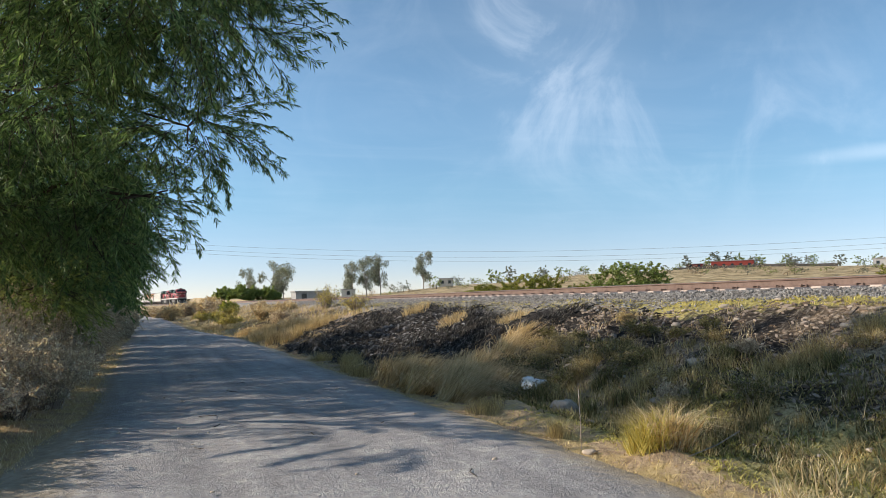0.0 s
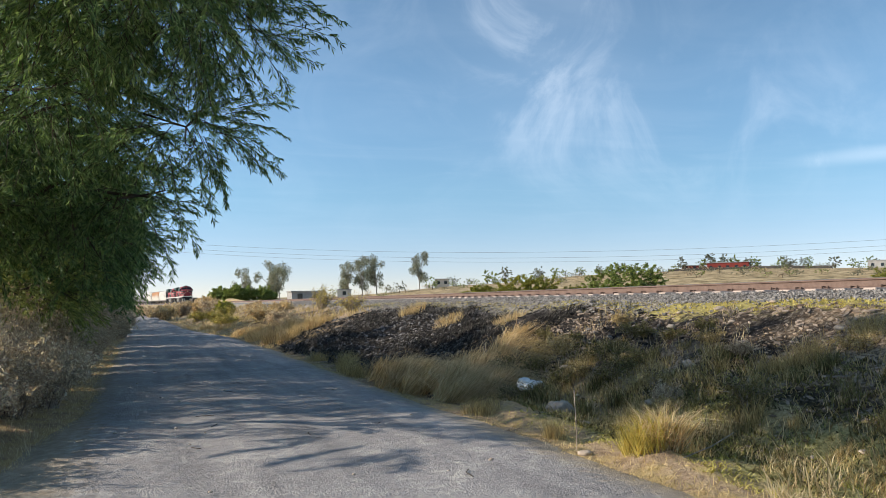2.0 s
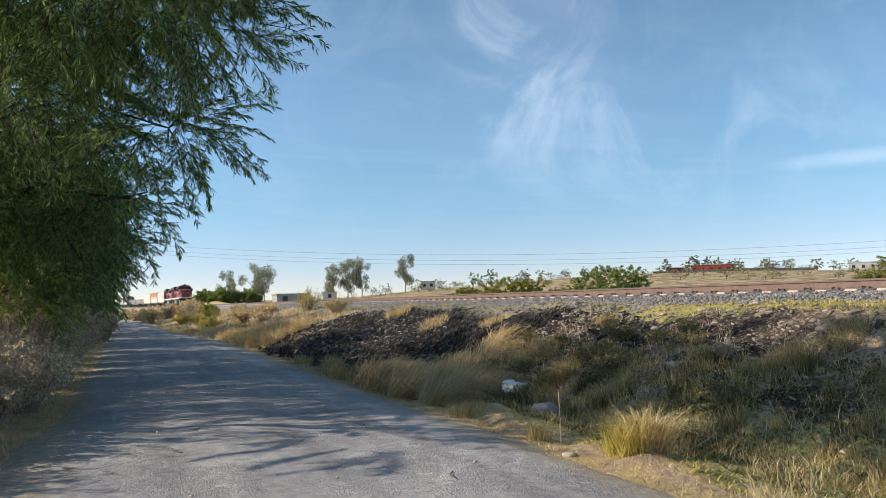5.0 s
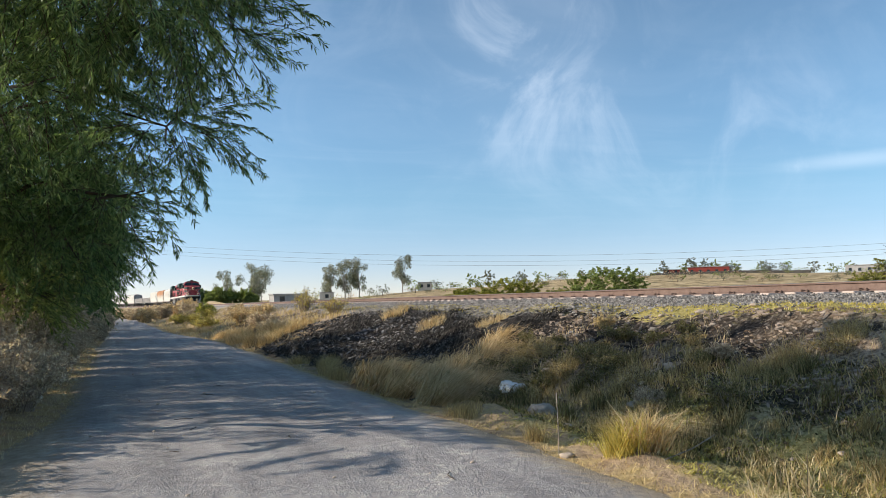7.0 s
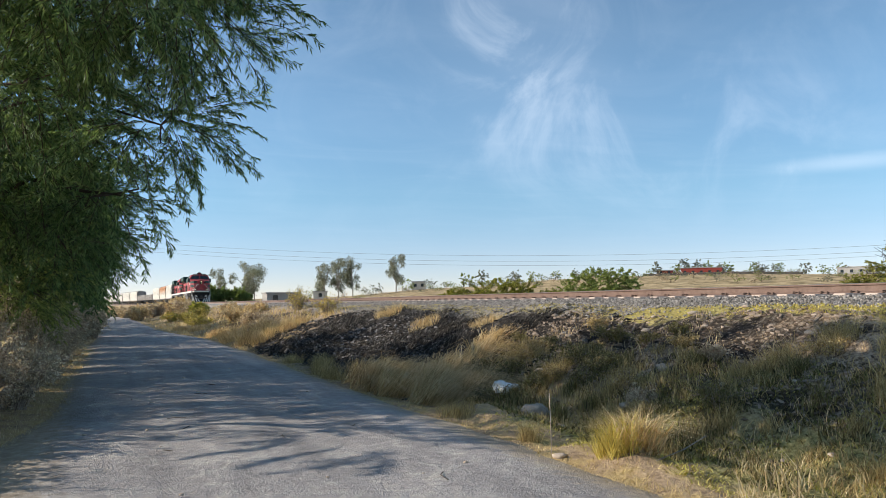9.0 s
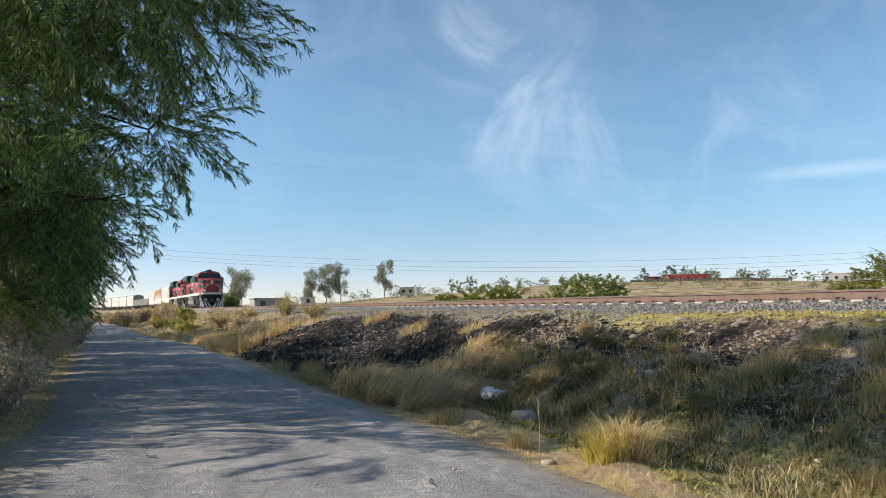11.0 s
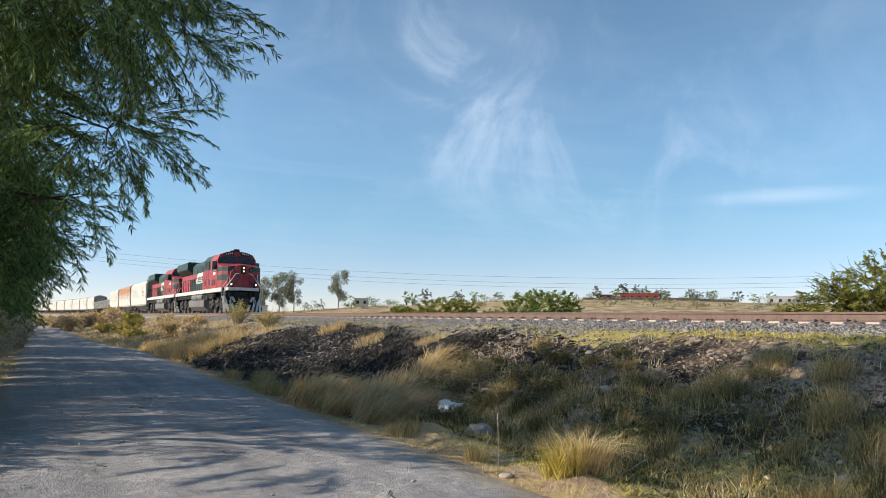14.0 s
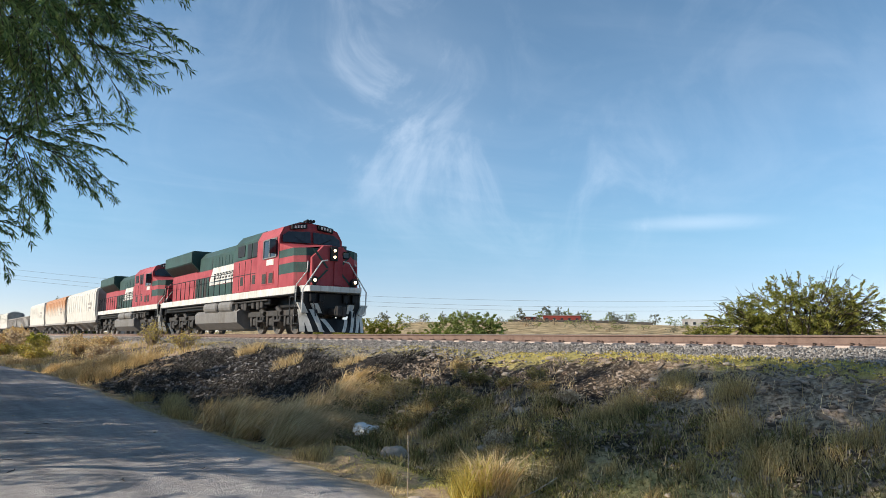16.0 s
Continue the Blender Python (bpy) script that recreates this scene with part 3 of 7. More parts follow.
def ground_z(x, y):
    x, y = np.asarray(x, float), np.asarray(y, float)
    tx = track_x(y)
    off = x - (tx - TRACK_X)
    rr = road_right(y)
    foot = np.where(y < 16, 6.3, 6.3 - 1.1 * smoothstep(16, 26, y)) - np.maximum(4.1 - rr, 0) * 0.8 + 0.8 * (vnoise(x * 0 + 2.2, y * 0.22) - 0.5)
    top = 10.2 + 0.7 * (vnoise(x * 0 + 5.2, y * 0.3) - 0.5)
    u = np.clip((off - foot) / (top - foot), 0, 1)
    z = -0.06 + 1.36 * (0.75 * u + 0.25 * u * u * (3 - 2 * u))
    z = z + 0.17 * np.clip((off - top) / 0.9, 0, 1)
    z = z - 0.10 * np.exp(-((off - foot + 0.4) / 0.7) ** 2)
    rough = smoothstep(rr, rr + 0.8, x) * (1 - smoothstep(10.6, 11.2, off))
    z = z + rough * (0.34 * (fbm(x, y, 0.8) - 0.5) + 0.17 * (fbm(x + 40, y, 2.6) - 0.5))
    # beyond the line
    z = np.where(off > 15.6, 1.46 - 1.3 * smoothstep(15.6, 19.0, off), z)
    r = np.hypot(x, y)
    az = np.degrees(np.arctan2(x, y))
    hill = 3.2 + 3.6 * smoothstep(14, 26, az) + 3.0 * smoothstep(26, 36, az) - 1.3 * smoothstep(46, 58, az)
    rise = hill * smoothstep(70, 300, r) + 9 * smoothstep(320, 1500, r) * 0
    z = np.where(off > 15.6, z + np.where(az > 0, rise * smoothstep(-3, 6, az), 0) + 0.8 * (fbm(x, y, 0.03) - 0.5) * smoothstep(40, 120, r), z)
    # left side
    lf = road_left(y)
    left = smoothstep(0, 1.6, lf - x)
    z = np.where(x < lf + 0.3, -0.03 + left * (0.10 + 0.22 * (fbm(x, y, 0.7) - 0.5)), z)
    # bed under the road
    road = smoothstep(lf - 0.1, lf + 0.35, x) * (1 - smoothstep(rr - 0.35, rr + 0.1, x))
    z = z * (1 - road) - 0.07 * road + (1 - road) * 0.02 * (fbm(x, y, 5.0) - 0.5)
    return z


def axis(*spans):
    out = []
    for a, b, step in spans:
        n = max(1, int(round(abs(b - a) / step)))
        out += list(np.linspace(a, b, n, endpoint=False))
    return np.array(out + [spans[-1][1]])


def grid_mesh(name, xs, ys, fz, mats, smooth=True):
    X, Y = np.meshgrid(xs, ys)
    Z = fz(X, Y)
    nx, ny = len(xs), len(ys)
    v = np.stack([X, Y, Z], -1).reshape(-1, 3)
    i = (np.arange(ny - 1)[:, None] * nx + np.arange(nx - 1)[None]).ravel()
    return mesh_object(name, v, np.stack([i, i + 1, i + nx + 1, i + nx], 1), mats, smooth=smooth)


def build_ground():
    xs = axis((-3000, -300, 450), (-300, -40, 40), (-40, -8, 4), (-8, -3, 0.5), (-3, 11.6, 0.16), (11.6, 20, 0.6), (20, 60, 4), (60, 420, 12), (420, 3000, 320))
    ys = axis((-3000, -200, 400), (-200, -20, 30), (-20, 0, 1.5), (0, 26, 0.16), (26, 60, 0.4), (60, 200, 3), (200, 500, 12), (500, 3200, 300))
    g = grid_mesh("ground", xs, ys, ground_z, M_GROUND)
    tagged(g, "uneven dry earth bank, ditch and straw-coloured fields", "ground", kind="structure")

    ys = axis((-12, 0, 1.0), (0, 30, 0.2), (30, 130, 0.6))
    us = np.linspace(0, 1, 34)
    U, Y = np.meshgrid(us, ys)
    L, R = road_left(Y) - 0.3, road_right(Y) + 0.3
    X = L + (R - L) * U
    ruts = 0.022 * np.exp(-((X - 0.55) / 0.28) ** 2) + 0.02 * np.exp(-((X - 2.3) / 0.3) ** 2)
    Z = 0.012 - ruts + 0.03 * (fbm(X, Y, 1.2) - 0.5) - 0.10 * (np.abs(U - 0.5) * 2) ** 10
    nx, ny = len(us), len(ys)
    i = (np.arange(ny - 1)[:, None] * nx + np.arange(nx - 1)[None]).ravel()
    r = mesh_object("road", np.stack([X, Y, Z], -1).reshape(-1, 3), np.stack([i, i + 1, i + nx + 1, i + nx], 1), M_ROAD, smooth=True)
    tagged(r, "grey packed-dirt road with faint wheel ruts", "dirt road", kind="structure")


build_ground()


# ---- railway line ----
def sweep(profile, s0, s1, step, offset):
    """Vertices and quads of a closed profile (x, z) swept along the line."""
    ss = axis((s0, CURVE_Y, step), (CURVE_Y, s1, 6.0))
    n = len(profile)
    v, f = [], []
    for k, s in enumerate(ss):
        x, y, th = track_at(s)
        for px, pz in profile:
            v.append((x + (px + offset) * math.cos(th), y + (px + offset) * math.sin(th), pz))
        if k:
            a, b = (k - 1) * n, k * n
            f += [(a + i, a + (i + 1) % n, b + (i + 1) % n, b + i) for i in range(n)]
    return v, f


def ballast_z(x, y):
    o = np.abs(x - track_x(y))
    return 1.28 + 0.40 * (1 - smoothstep(1.35, 2.45, o)) + 0.04 * (fbm(x, y, 2.0) - 0.5)


def build_track():
    track = new("railway_track")
    tagged(track, "single railway line on concrete sleepers and grey ballast", "railway track", kind="structure")
    H = RAIL_Z
    for side in (-0.755, 0.755):
        prof = [(-0.075, H - 0.186), (0.075, H - 0.186), (0.072, H - 0.172), (0.010, H - 0.150), (0.010, H - 0.05), (0.036, H - 0.035),
                (0.036, H - 0.006), (0.026, H), (-0.026, H), (-0.036, H - 0.006), (-0.036, H - 0.035), (-0.010, H - 0.05), (-0.010, H - 0.150), (-0.072, H - 0.172)]
        v, f = sweep(prof, -40, 470, 4.0, side)
        n = len(prof)
        mi = [1 if (k % n) in (6, 7, 8) else 0 for k in range(len(f))]
        mesh_object("rail", v, f, [M_RAIL, M_RAILTOP], track, mi)
    # ballast bed
    v, f = sweep([(-2.35, 1.28), (2.6, 1.20), (2.1, 1.46), (1.4, 1.635), (-1.4, 1.635), (-1.95, 1.48)], -40, 470, 2.0, 0.0)
    bed = mesh_object("ballast_bed", v, f, M_BED, track)
    # loose stones on the near shoulder
    rs = np.random.RandomState(3)
    n = 62000
    y = 0 + 62 * rs.rand(n) ** 1.6
    o = -2.32 + 1.55 * rs.rand(n)
    spill = rs.rand(n) < 0.05
    o = np.where(spill, -2.2 - 0.9 * rs.rand(n), o)
    x = TRACK_X + o
    z = np.interp(o, [-2.35, -1.95, -1.4, 0], [1.28, 1.48, 1.635, 1.635])
    z = np.maximum(z, ground_z(x, y))
    z = np.where(spill, ground_z(x, y), z)
    base = np.array([(1, 0, 0), (-1, 0, 0), (0, 1, 0), (0, -1, 0), (0, 0, 1), (0, 0, -1)], float)
    tri = np.array([(0, 2, 4), (2, 1, 4), (1, 3, 4), (3, 0, 4), (2, 0, 5), (1, 2, 5), (3, 1, 5), (0, 3, 5)])
    size = 0.013 + 0.018 * rs.rand(n, 1, 1)
    shape = base[None] * (0.65 + 0.7 * rs.rand(n, 6, 1)) + 0.25 * rs.randn(n, 6, 3)
    V = shape * size * np.array([1.15, 1.15, 0.85]) + np.stack([x, y, z + 0.012], 1)[:, None]
    F = tri[None] + (np.arange(n) * 6)[:, None, None]
    st = mesh_object("ballast_stones", V.reshape(-1, 3), F.reshape(-1, 3), M_BALLAST, track)
    tagged(st, "loose grey crushed stone", kind="stuff")
    # sleepers with rail clips
    bm = bmesh.new()
    box(bm, -1.28, 1.28, -0.13, 0.13, 1.50, 1.697, 0.02)
    first = part("sleeper", bm, M_CONCRETE, track)
    clip_me = None
    bm = bmesh.new()
    for a in (-0.07, 0.07):
        cyl(bm, (-0.10, a, 0.0), (-0.10, a, 0.05), 0.018, 0.014, 6)
        cyl(bm, (-0.10, a, 0.045), (-0.04, a * 0.5, 0.03), 0.012, 0.012, 5)
        cyl(bm, (0.10, a, 0.0), (0.10, a, 0.05), 0.018, 0.014, 6)
        cyl(bm, (0.10, a, 0.045), (0.04, a * 0.5, 0.03), 0.012, 0.012, 5)
    clip = part("rail_clip", bm, M_CLIP, track)
    clip_me = clip.data
    bpy.data.objects.remove(clip)
    k = 0
    while True:
        y = 15.3 - 0.626 * 34 + 0.626 * k
        if k >= 300:
            break
        ob = first if k == 0 else new("sleeper", first.data)
        ob.parent = track
        cx, cy, th = track_at(y)
        ob.location, ob.rotation_euler = (cx + 0.01 * math.sin(k * 7.1), cy, 0.004 * math.sin(k * 3.7)), (0, 0, th)
        if y < 60:
            for side in (-0.755, 0.755):
                c = new("rail_clip", clip_me)
                c.parent = ob
                c.location = (side, 0, 1.697)
        k += 1


build_track()
# ---- train ----
# Each vehicle: x across, y along with its front at -y, z above the rail head.
def layered(bm, outline, zs, mis):
    """Upright hull from a plan outline given per level: outline(z) -> (x, y) points; one material index a layer."""
    rings = [[bm.verts.new((x, y, z)) for x, y in outline(z)] for z in zs]
    n = len(rings[0])
    for a, b, mi in zip(rings[:-1], rings[1:], mis):
        for i in range(n):
            bm.faces.new((a[i], a[(i + 1) % n], b[(i + 1) % n], b[i])).material_index = mi
    bm.faces.new(rings[0][::-1]).material_index = mis[0]
    bm.faces.new(rings[-1]).material_index = mis[-1]
    bmesh.ops.recalc_face_normals(bm, faces=bm.faces)


SPIN = []  # wheel sets that turn: object, its place in the vehicle, radius


def wheelset(parent, y, radius, gauge=0.75):
    bm = bmesh.new()
    for s in (-1, 1):
        cyl(bm, (s * (gauge - 0.065), 0, 0), (s * (gauge + 0.065), 0, 0), radius, radius, 20)
        cyl(bm, (s * (gauge - 0.10), 0, 0), (s * (gauge - 0.065), 0, 0), radius + 0.025, radius + 0.02, 20)
        cyl(bm, (s * (gauge + 0.065), 0, 0), (s * (gauge + 0.10), 0, 0), radius * 0.35, radius * 0.3, 12)
        for k in range(5):
            a = k * math.tau / 5
            cyl(bm, (s * (gauge + 0.06), math.cos(a) * radius * 0.6, math.sin(a) * radius * 0.6),
                (s * (gauge + 0.075), math.cos(a) * radius * 0.6, math.sin(a) * radius * 0.6), radius * 0.16, radius * 0.14, 8)
    cyl(bm, (-gauge, 0, 0), (gauge, 0, 0), 0.09, 0.09, 8)
    ob = part("wheelset", bm, M_WHEEL, parent)
    ob.location = (0, y, radius)
    SPIN.append((ob, (0, y, radius), radius))
    return ob


def loco_bogie(parent, y):
    """Three-axle bogie: side frames with pedestals, springs, axle boxes, brake gear."""
    for s in (-1, 1):
        bm = bmesh.new()
        x0, x1 = (0.98, 1.16) if s > 0 else (-1.16, -0.98)
        prism(bm, lambda yy: [(x0, 0.78), (x1, 0.78), (x1, 1.02), (x0, 1.02)], [y - 2.75, y + 2.75])
        for a in (-2.0, 0.0, 2.0):
            for d in (-0.36, 0.36):
                box(bm, x0, x1, y + a + d - 0.09, y + a + d + 0.09, 0.32, 0.82, 0.02)
            box(bm, x0 - 0.02 * s, x1 + 0.05 * s, y + a - 0.22, y + a + 0.22, 0.36, 0.72, 0.05)
            cyl(bm, (x1 * 1.0, y + a, 0.53), (x1 + 0.12 * s, y + a, 0.53), 0.16, 0.13, 12)
        for a in (-1.0, 1.0):
            for d in (-0.14, 0.14):
                cyl(bm, (s * 1.1, y + a + d, 0.62), (s * 1.1, y + a + d, 1.0), 0.10, 0.10, 10)
            box(bm, min(s * 1.0, s * 1.25), max(s * 1.0, s * 1.25), y + a - 0.33, y + a + 0.33, 0.52, 0.62, 0.02)
            cyl(bm, (s * 1.20, y + a - 0.45, 0.90), (s * 1.20, y + a + 0.05, 1.12), 0.11, 0.11, 10)
        for a in (-2.55, 2.55):
            cyl(bm, (s * 1.12, y + a, 0.95), (s * 1.12, y + a * 0.93, 0.35), 0.05, 0.05, 8)
        part("bogie_frame", bm, M_TRUCK, parent)
    for a in (-2.0, 0.0, 2.0):
        wheelset(parent, y + a, 0.533)


def handrail(parent, side, y0, y1, n, top=1.05, z=1.75):
    bm = bmesh.new()
    x = side * 1.46
    for k in range(n):
        y = y0 + (y1 - y0) * k / (n - 1)
        cyl(bm, (x, y, z), (x, y, z + top), 0.022, 0.018, 6)
    pipe(bm, [(x, y0, z + top), (x, y1, z + top)], 0.022)
    part("handrail", bm, M_BLACK, parent, "black side handrail")


def loco(name, label, lit, second):
    root = new(name)
    tagged(root, label, "locomotive", group="locomotives at the head of the train")
    RED, GRN, WHT = 0, 1, 2
    # frame and deck
    bm = bmesh.new()
    box(bm, -1.50, 1.50, -10.15, 10.6, 1.46, 1.72, 0.02)
    box(bm, -0.9, 0.9, -10.0, 10.4, 1.08, 1.48, 0.03)
    box(bm, -1.30, 1.30, -7.4, 10.2, 1.22, 1.46, 0.03)
    part("underframe", bm, M_BLACK, root)
    for s in (-1, 1):
        bm = bmesh.new()
        box(bm, min(s * 1.502, s * 1.53), max(s * 1.502, s * 1.53), -10.15, 10.6, 1.50, 1.76, 0.006)
        part("side_sill", bm, M_WHITE, root, "white side sill stripe")
    # nose
    def nose_plan(z):
        t = min(max((z - 1.76) / 1.75, 0), 1)
        fy = -10.30 + 0.16 * t
        return [(-1.48, -8.2), (-1.48, -9.95 + 0.12 * t), (-1.10, fy - 0.02), (0.0, fy - 0.14), (1.10, fy - 0.02), (1.48, -9.95 + 0.12 * t), (1.48, -8.2)]
    bm = bmesh.new()
    layered(bm, nose_plan, [1.76, 2.30, 2.72, 2.98, 3.30], [RED, GRN, RED, GRN])
    part("nose", bm, [M_RED, M_GREEN, M_WHITE], root, "red nose with dark green bands")
    bm = bmesh.new()
    t = [(-1.48, -9.83, 3.303), (-1.10, -10.16, 3.303), (0, -10.30, 3.45), (1.10, -10.16, 3.303), (1.48, -9.83, 3.303)]
    b = [(-1.48, -8.6, 3.62), (-1.10, -8.6, 3.66), (0, -8.6, 3.70), (1.10, -8.6, 3.66), (1.48, -8.6, 3.62)]
    vt, vb = [bm.verts.new(p) for p in t], [bm.verts.new(p) for p in b]
    vl, vr = bm.verts.new((-1.48, -8.6, 3.303)), bm.verts.new((1.48, -8.6, 3.303))
    for i in range(4):
        bm.faces.new((vt[i], vt[i + 1], vb[i + 1], vb[i]))
    bm.faces.new((vt[0], vb[0], vl))
    bm.faces.new((vt[4], vr, vb[4]))
    bm.faces.new((vt[0], vl, vr, vt[4], vt[3], vt[2], vt[1]))
    bmesh.ops.recalc_face_normals(bm, faces=bm.faces)
    part("nose_top", bm, M_RED, root)
    # front of the nose: red centre with crossed dark braces, door, headlight panel
    bm = bmesh.new()
    prism(bm, lambda y: [(-0.95, 1.80), (0.95, 1.80), (0.95, 2.9), (0.45, 3.40), (-0.45, 3.40), (-0.95, 2.9)], [-10.42, -10.2])
    part("nose_panel", bm, M_RED, root, "red nose front panel")
    for pts in (((-0.9, 3.25), (-0.25, 2.5)), ((0.9, 3.25), (0.25, 2.5)), ((-0.25, 2.45), (-0.8, 1.9)), ((0.25, 2.45), (0.8, 1.9))):
        bm = bmesh.new()
        (xa, za), (xb, zb) = pts
        v = [bm.verts.new((xa + dx, yy, za)) if k == 0 else bm.verts.new((xb + dx, yy, zb)) for yy in (-10.435, -10.40) for k in (0, 1) for dx in (-0.055, 0.055)]
        bmesh.ops.convex_hull(bm, input=v)
        part("nose_brace_stripe", bm, M_GREEN, root, "dark diagonal nose stripe")
    bm = bmesh.new()
    box(bm, 0.02, 0.42, -10.47, -10.40, 1.82, 3.05, 0.02)
    door = part("nose_door", bm, M_RED, root)
    bm = bmesh.new()
    box(bm, 0.42, 0.72, -10.475, -10.40, 2.92, 3.22, 0.05)
    part("nose_window", bm, M_GLASS, root)
    bm = bmesh.new()
    box(bm, -0.17, 0.17, -10.52, -10.40, 2.80, 3.38, 0.03)
    hp = part("headlight_housing", bm, M_BLACK, root)
    for z in (2.96, 3.22):
        bm = bmesh.new()
        cyl(bm, (0, -10.56, z), (0, -10.50, z), 0.055, 0.065, 16)
        part("headlight", bm, M_LAMP if lit else M_GLASS, hp, "lit round headlight" if lit else "")
    for s in (-1, 1):
        bm = bmesh.new()
        cyl(bm, (s * 0.92, -10.64, 1.98), (s * 0.92, -10.44, 1.98), 0.15, 0.15, 14)
        box(bm, s * 0.92 - 0.13, s * 0.92 + 0.13, -10.5, -10.35, 1.76, 1.95)
        dl = part("ditch_light_housing", bm, M_BLACK, root)
        bm = bmesh.new()
        cyl(bm, (s * 0.92, -10.67, 1.98), (s * 0.92, -10.642, 1.98), 0.060, 0.070, 16)
        part("ditch_light", bm, M_DITCH if lit else M_GLASS, dl, "lit ditch light" if lit else "")
        bm = bmesh.new()
        box(bm, s * 1.0 - 0.035, s * 1.0 + 0.035, -10.58, -10.40, 1.78, 2.65, 0.01)
        part("grab_post", bm, M_RED, root, "bright red upright post")
    # anticlimber, buffer beam, coupler, plough
    bm = bmesh.new()
    prism(bm, lambda y: [(-1.30, 1.55), (1.30, 1.55), (1.30, 1.77), (-1.30, 1.77)] if y > -10.5 else [(-1.15, 1.58), (1.15, 1.58), (1.15, 1.76), (-1.15, 1.76)], [-10.75, -10.72, -10.3, -10.1])
    part("anticlimber", bm, M_WHITE, root, "dirty white anticlimber ledge")
    bm = bmesh.new()
    box(bm, -1.30, 1.30, -10.45, -10.15, 0.78, 1.55, 0.04)
    for x in (-0.95, -0.55, 0.55, 0.95):
        box(bm, x - 0.11, x + 0.11, -10.60, -10.44, 1.22, 1.50, 0.02)
        pipe(bm, [(x, -10.58, 1.3), (x * 0.95, -10.68, 1.05), (x * 0.9, -10.66, 0.72)], 0.025)
    part("pilot_beam", bm, M_BLACK, root)
    bm = bmesh.new()
    box(bm, -0.17, 0.17, -11.05, -10.4, 0.80, 1.04, 0.04)
    box(bm, -0.22, 0.06, -11.18, -10.98, 0.72, 1.10, 0.05)
    cyl(bm, (0.13, -11.10, 0.74), (0.13, -11.10, 1.08), 0.09, 0.09, 10)
    part("coupler", bm, M_TRUCK, root)
    bm = bmesh.new()
    box(bm, -0.17, 0.17, 10.5, 11.1, 0.80, 1.04, 0.04)
    box(bm, -1.3, 1.3, 10.35, 10.62, 0.7, 1.5, 0.04)
    part("rear_coupler", bm, M_BLACK, root)
    # plough: curved black blade with white diagonals laid on it
    def blade(u, w, lift=0.0):
        top = 0.98 if abs(u) > 0.45 else 0.62
        return (1.48 * u, -11.0 + 0.50 * abs(u) ** 1.4 + 0.24 * w ** 1.5 - lift, 0.09 + (top - 0.09) * w)
    bm = bmesh.new()
    n = 24
    cols = [[bm.verts.new(blade(-1 + 2 * i / n, j / 4)) for j in range(5)] for i in range(n + 1)]
    for i in range(n):
        for j in range(4):
            bm.faces.new((cols[i][j], cols[i + 1][j], cols[i + 1][j + 1], cols[i][j + 1]))
    bmesh.ops.recalc_face_normals(bm, faces=bm.faces)
    bmesh.ops.solidify(bm, geom=bm.faces[:], thickness=0.03)
    plough = part("snow_plough", bm, M_BLACK, root, "black curved plough")
    for u0, wd, lean in ((-0.98, 0.13, 0.0), (-0.78, 0.13, -0.16), (-0.50, 0.13, -0.2), (-0.22, 0.12, -0.2), (0.10, 0.12, 0.2), (0.38, 0.12, 0.2), (0.62, 0.12, 0.16), (0.85, 0.13, 0.0)):
        bm = bmesh.new()
        rows = [[bm.verts.new(blade(max(-1, min(1, u0 + lean * j / 4 + wd * q / 2)), j / 4, 0.012)) for q in range(3)] for j in range(5)]
        for j in range(4):
            for q in range(2):
                bm.faces.new((rows[j][q], rows[j][q + 1], rows[j + 1][q + 1], rows[j + 1][q]))
        bmesh.ops.recalc_face_normals(bm, faces=bm.faces)
        bmesh.ops.solidify(bm, geom=bm.faces[:], thickness=0.006)
        part("plough_stripe", bm, M_WHITE, plough, "white diagonal stripe")
    for s in (-1, 1):
        bm = bmesh.new()
        for a, b in ((0, 0.30), (0.62, 0.9)):
            v = [bm.verts.new((s * (0.50 + xx + (0.20 if hi else 0)), -10.46 - (0.10 if fr else 0), 0.85 + 0.33 * hi)) for hi in (0, 1) for xx in (a, b) for fr in (0, 1)]
            bmesh.ops.convex_hull(bm, input=v)
        part("plough_stripe", bm, M_WHITE, root, "white warning stripes")
        # steps
        bm = bmesh.new()
        for z, yy in ((0.42, -10.1), (0.75, -10.08), (1.08, -10.05), (1.4, -10.02)):
            box(bm, min(s * 1.18, s * 1.5), max(s * 1.18, s * 1.5), yy - 0.02, yy + 0.32, z - 0.02, z + 0.02)
        for yy in (-10.12, -9.74):
            box(bm, min(s * 1.47, s * 1.5), max(s * 1.47, s * 1.5), yy - 0.03, yy + 0.03, 0.40, 1.5)
        part("front_steps", bm, M_BLACK, root)
        for z in (0.42, 0.75, 1.08):
            bm = bmesh.new()
            box(bm, min(s * 1.18, s * 1.505), max(s * 1.18, s * 1.505), -10.135, -10.115, z - 0.02, z + 0.025)
            part("step_edge", bm, M_WHITE, root, "white step edge")
        bm = bmesh.new()
        pipe(bm, [(s * 1.44, -10.62, 0.85), (s * 1.44, -10.66, 1.62), (s * 0.62, -10.62, 2.75), (s * 0.36, -10.60, 2.80)], 0.026)
        pipe(bm, [(s * 1.47, -10.12, 1.05), (s * 1.47, -10.18, 1.8), (s * 1.12, -10.36, 2.35), (s * 1.10, -10.36, 2.75)], 0.024)
        pipe(bm, [(s * 1.44, -10.62, 0.85), (s * 1.35, -10.5, 0.78), (s * 1.3, -10.35, 0.82)], 0.024)
        part("front_handrail", bm, M_STEELRAIL, root, "light grey bent handrail")
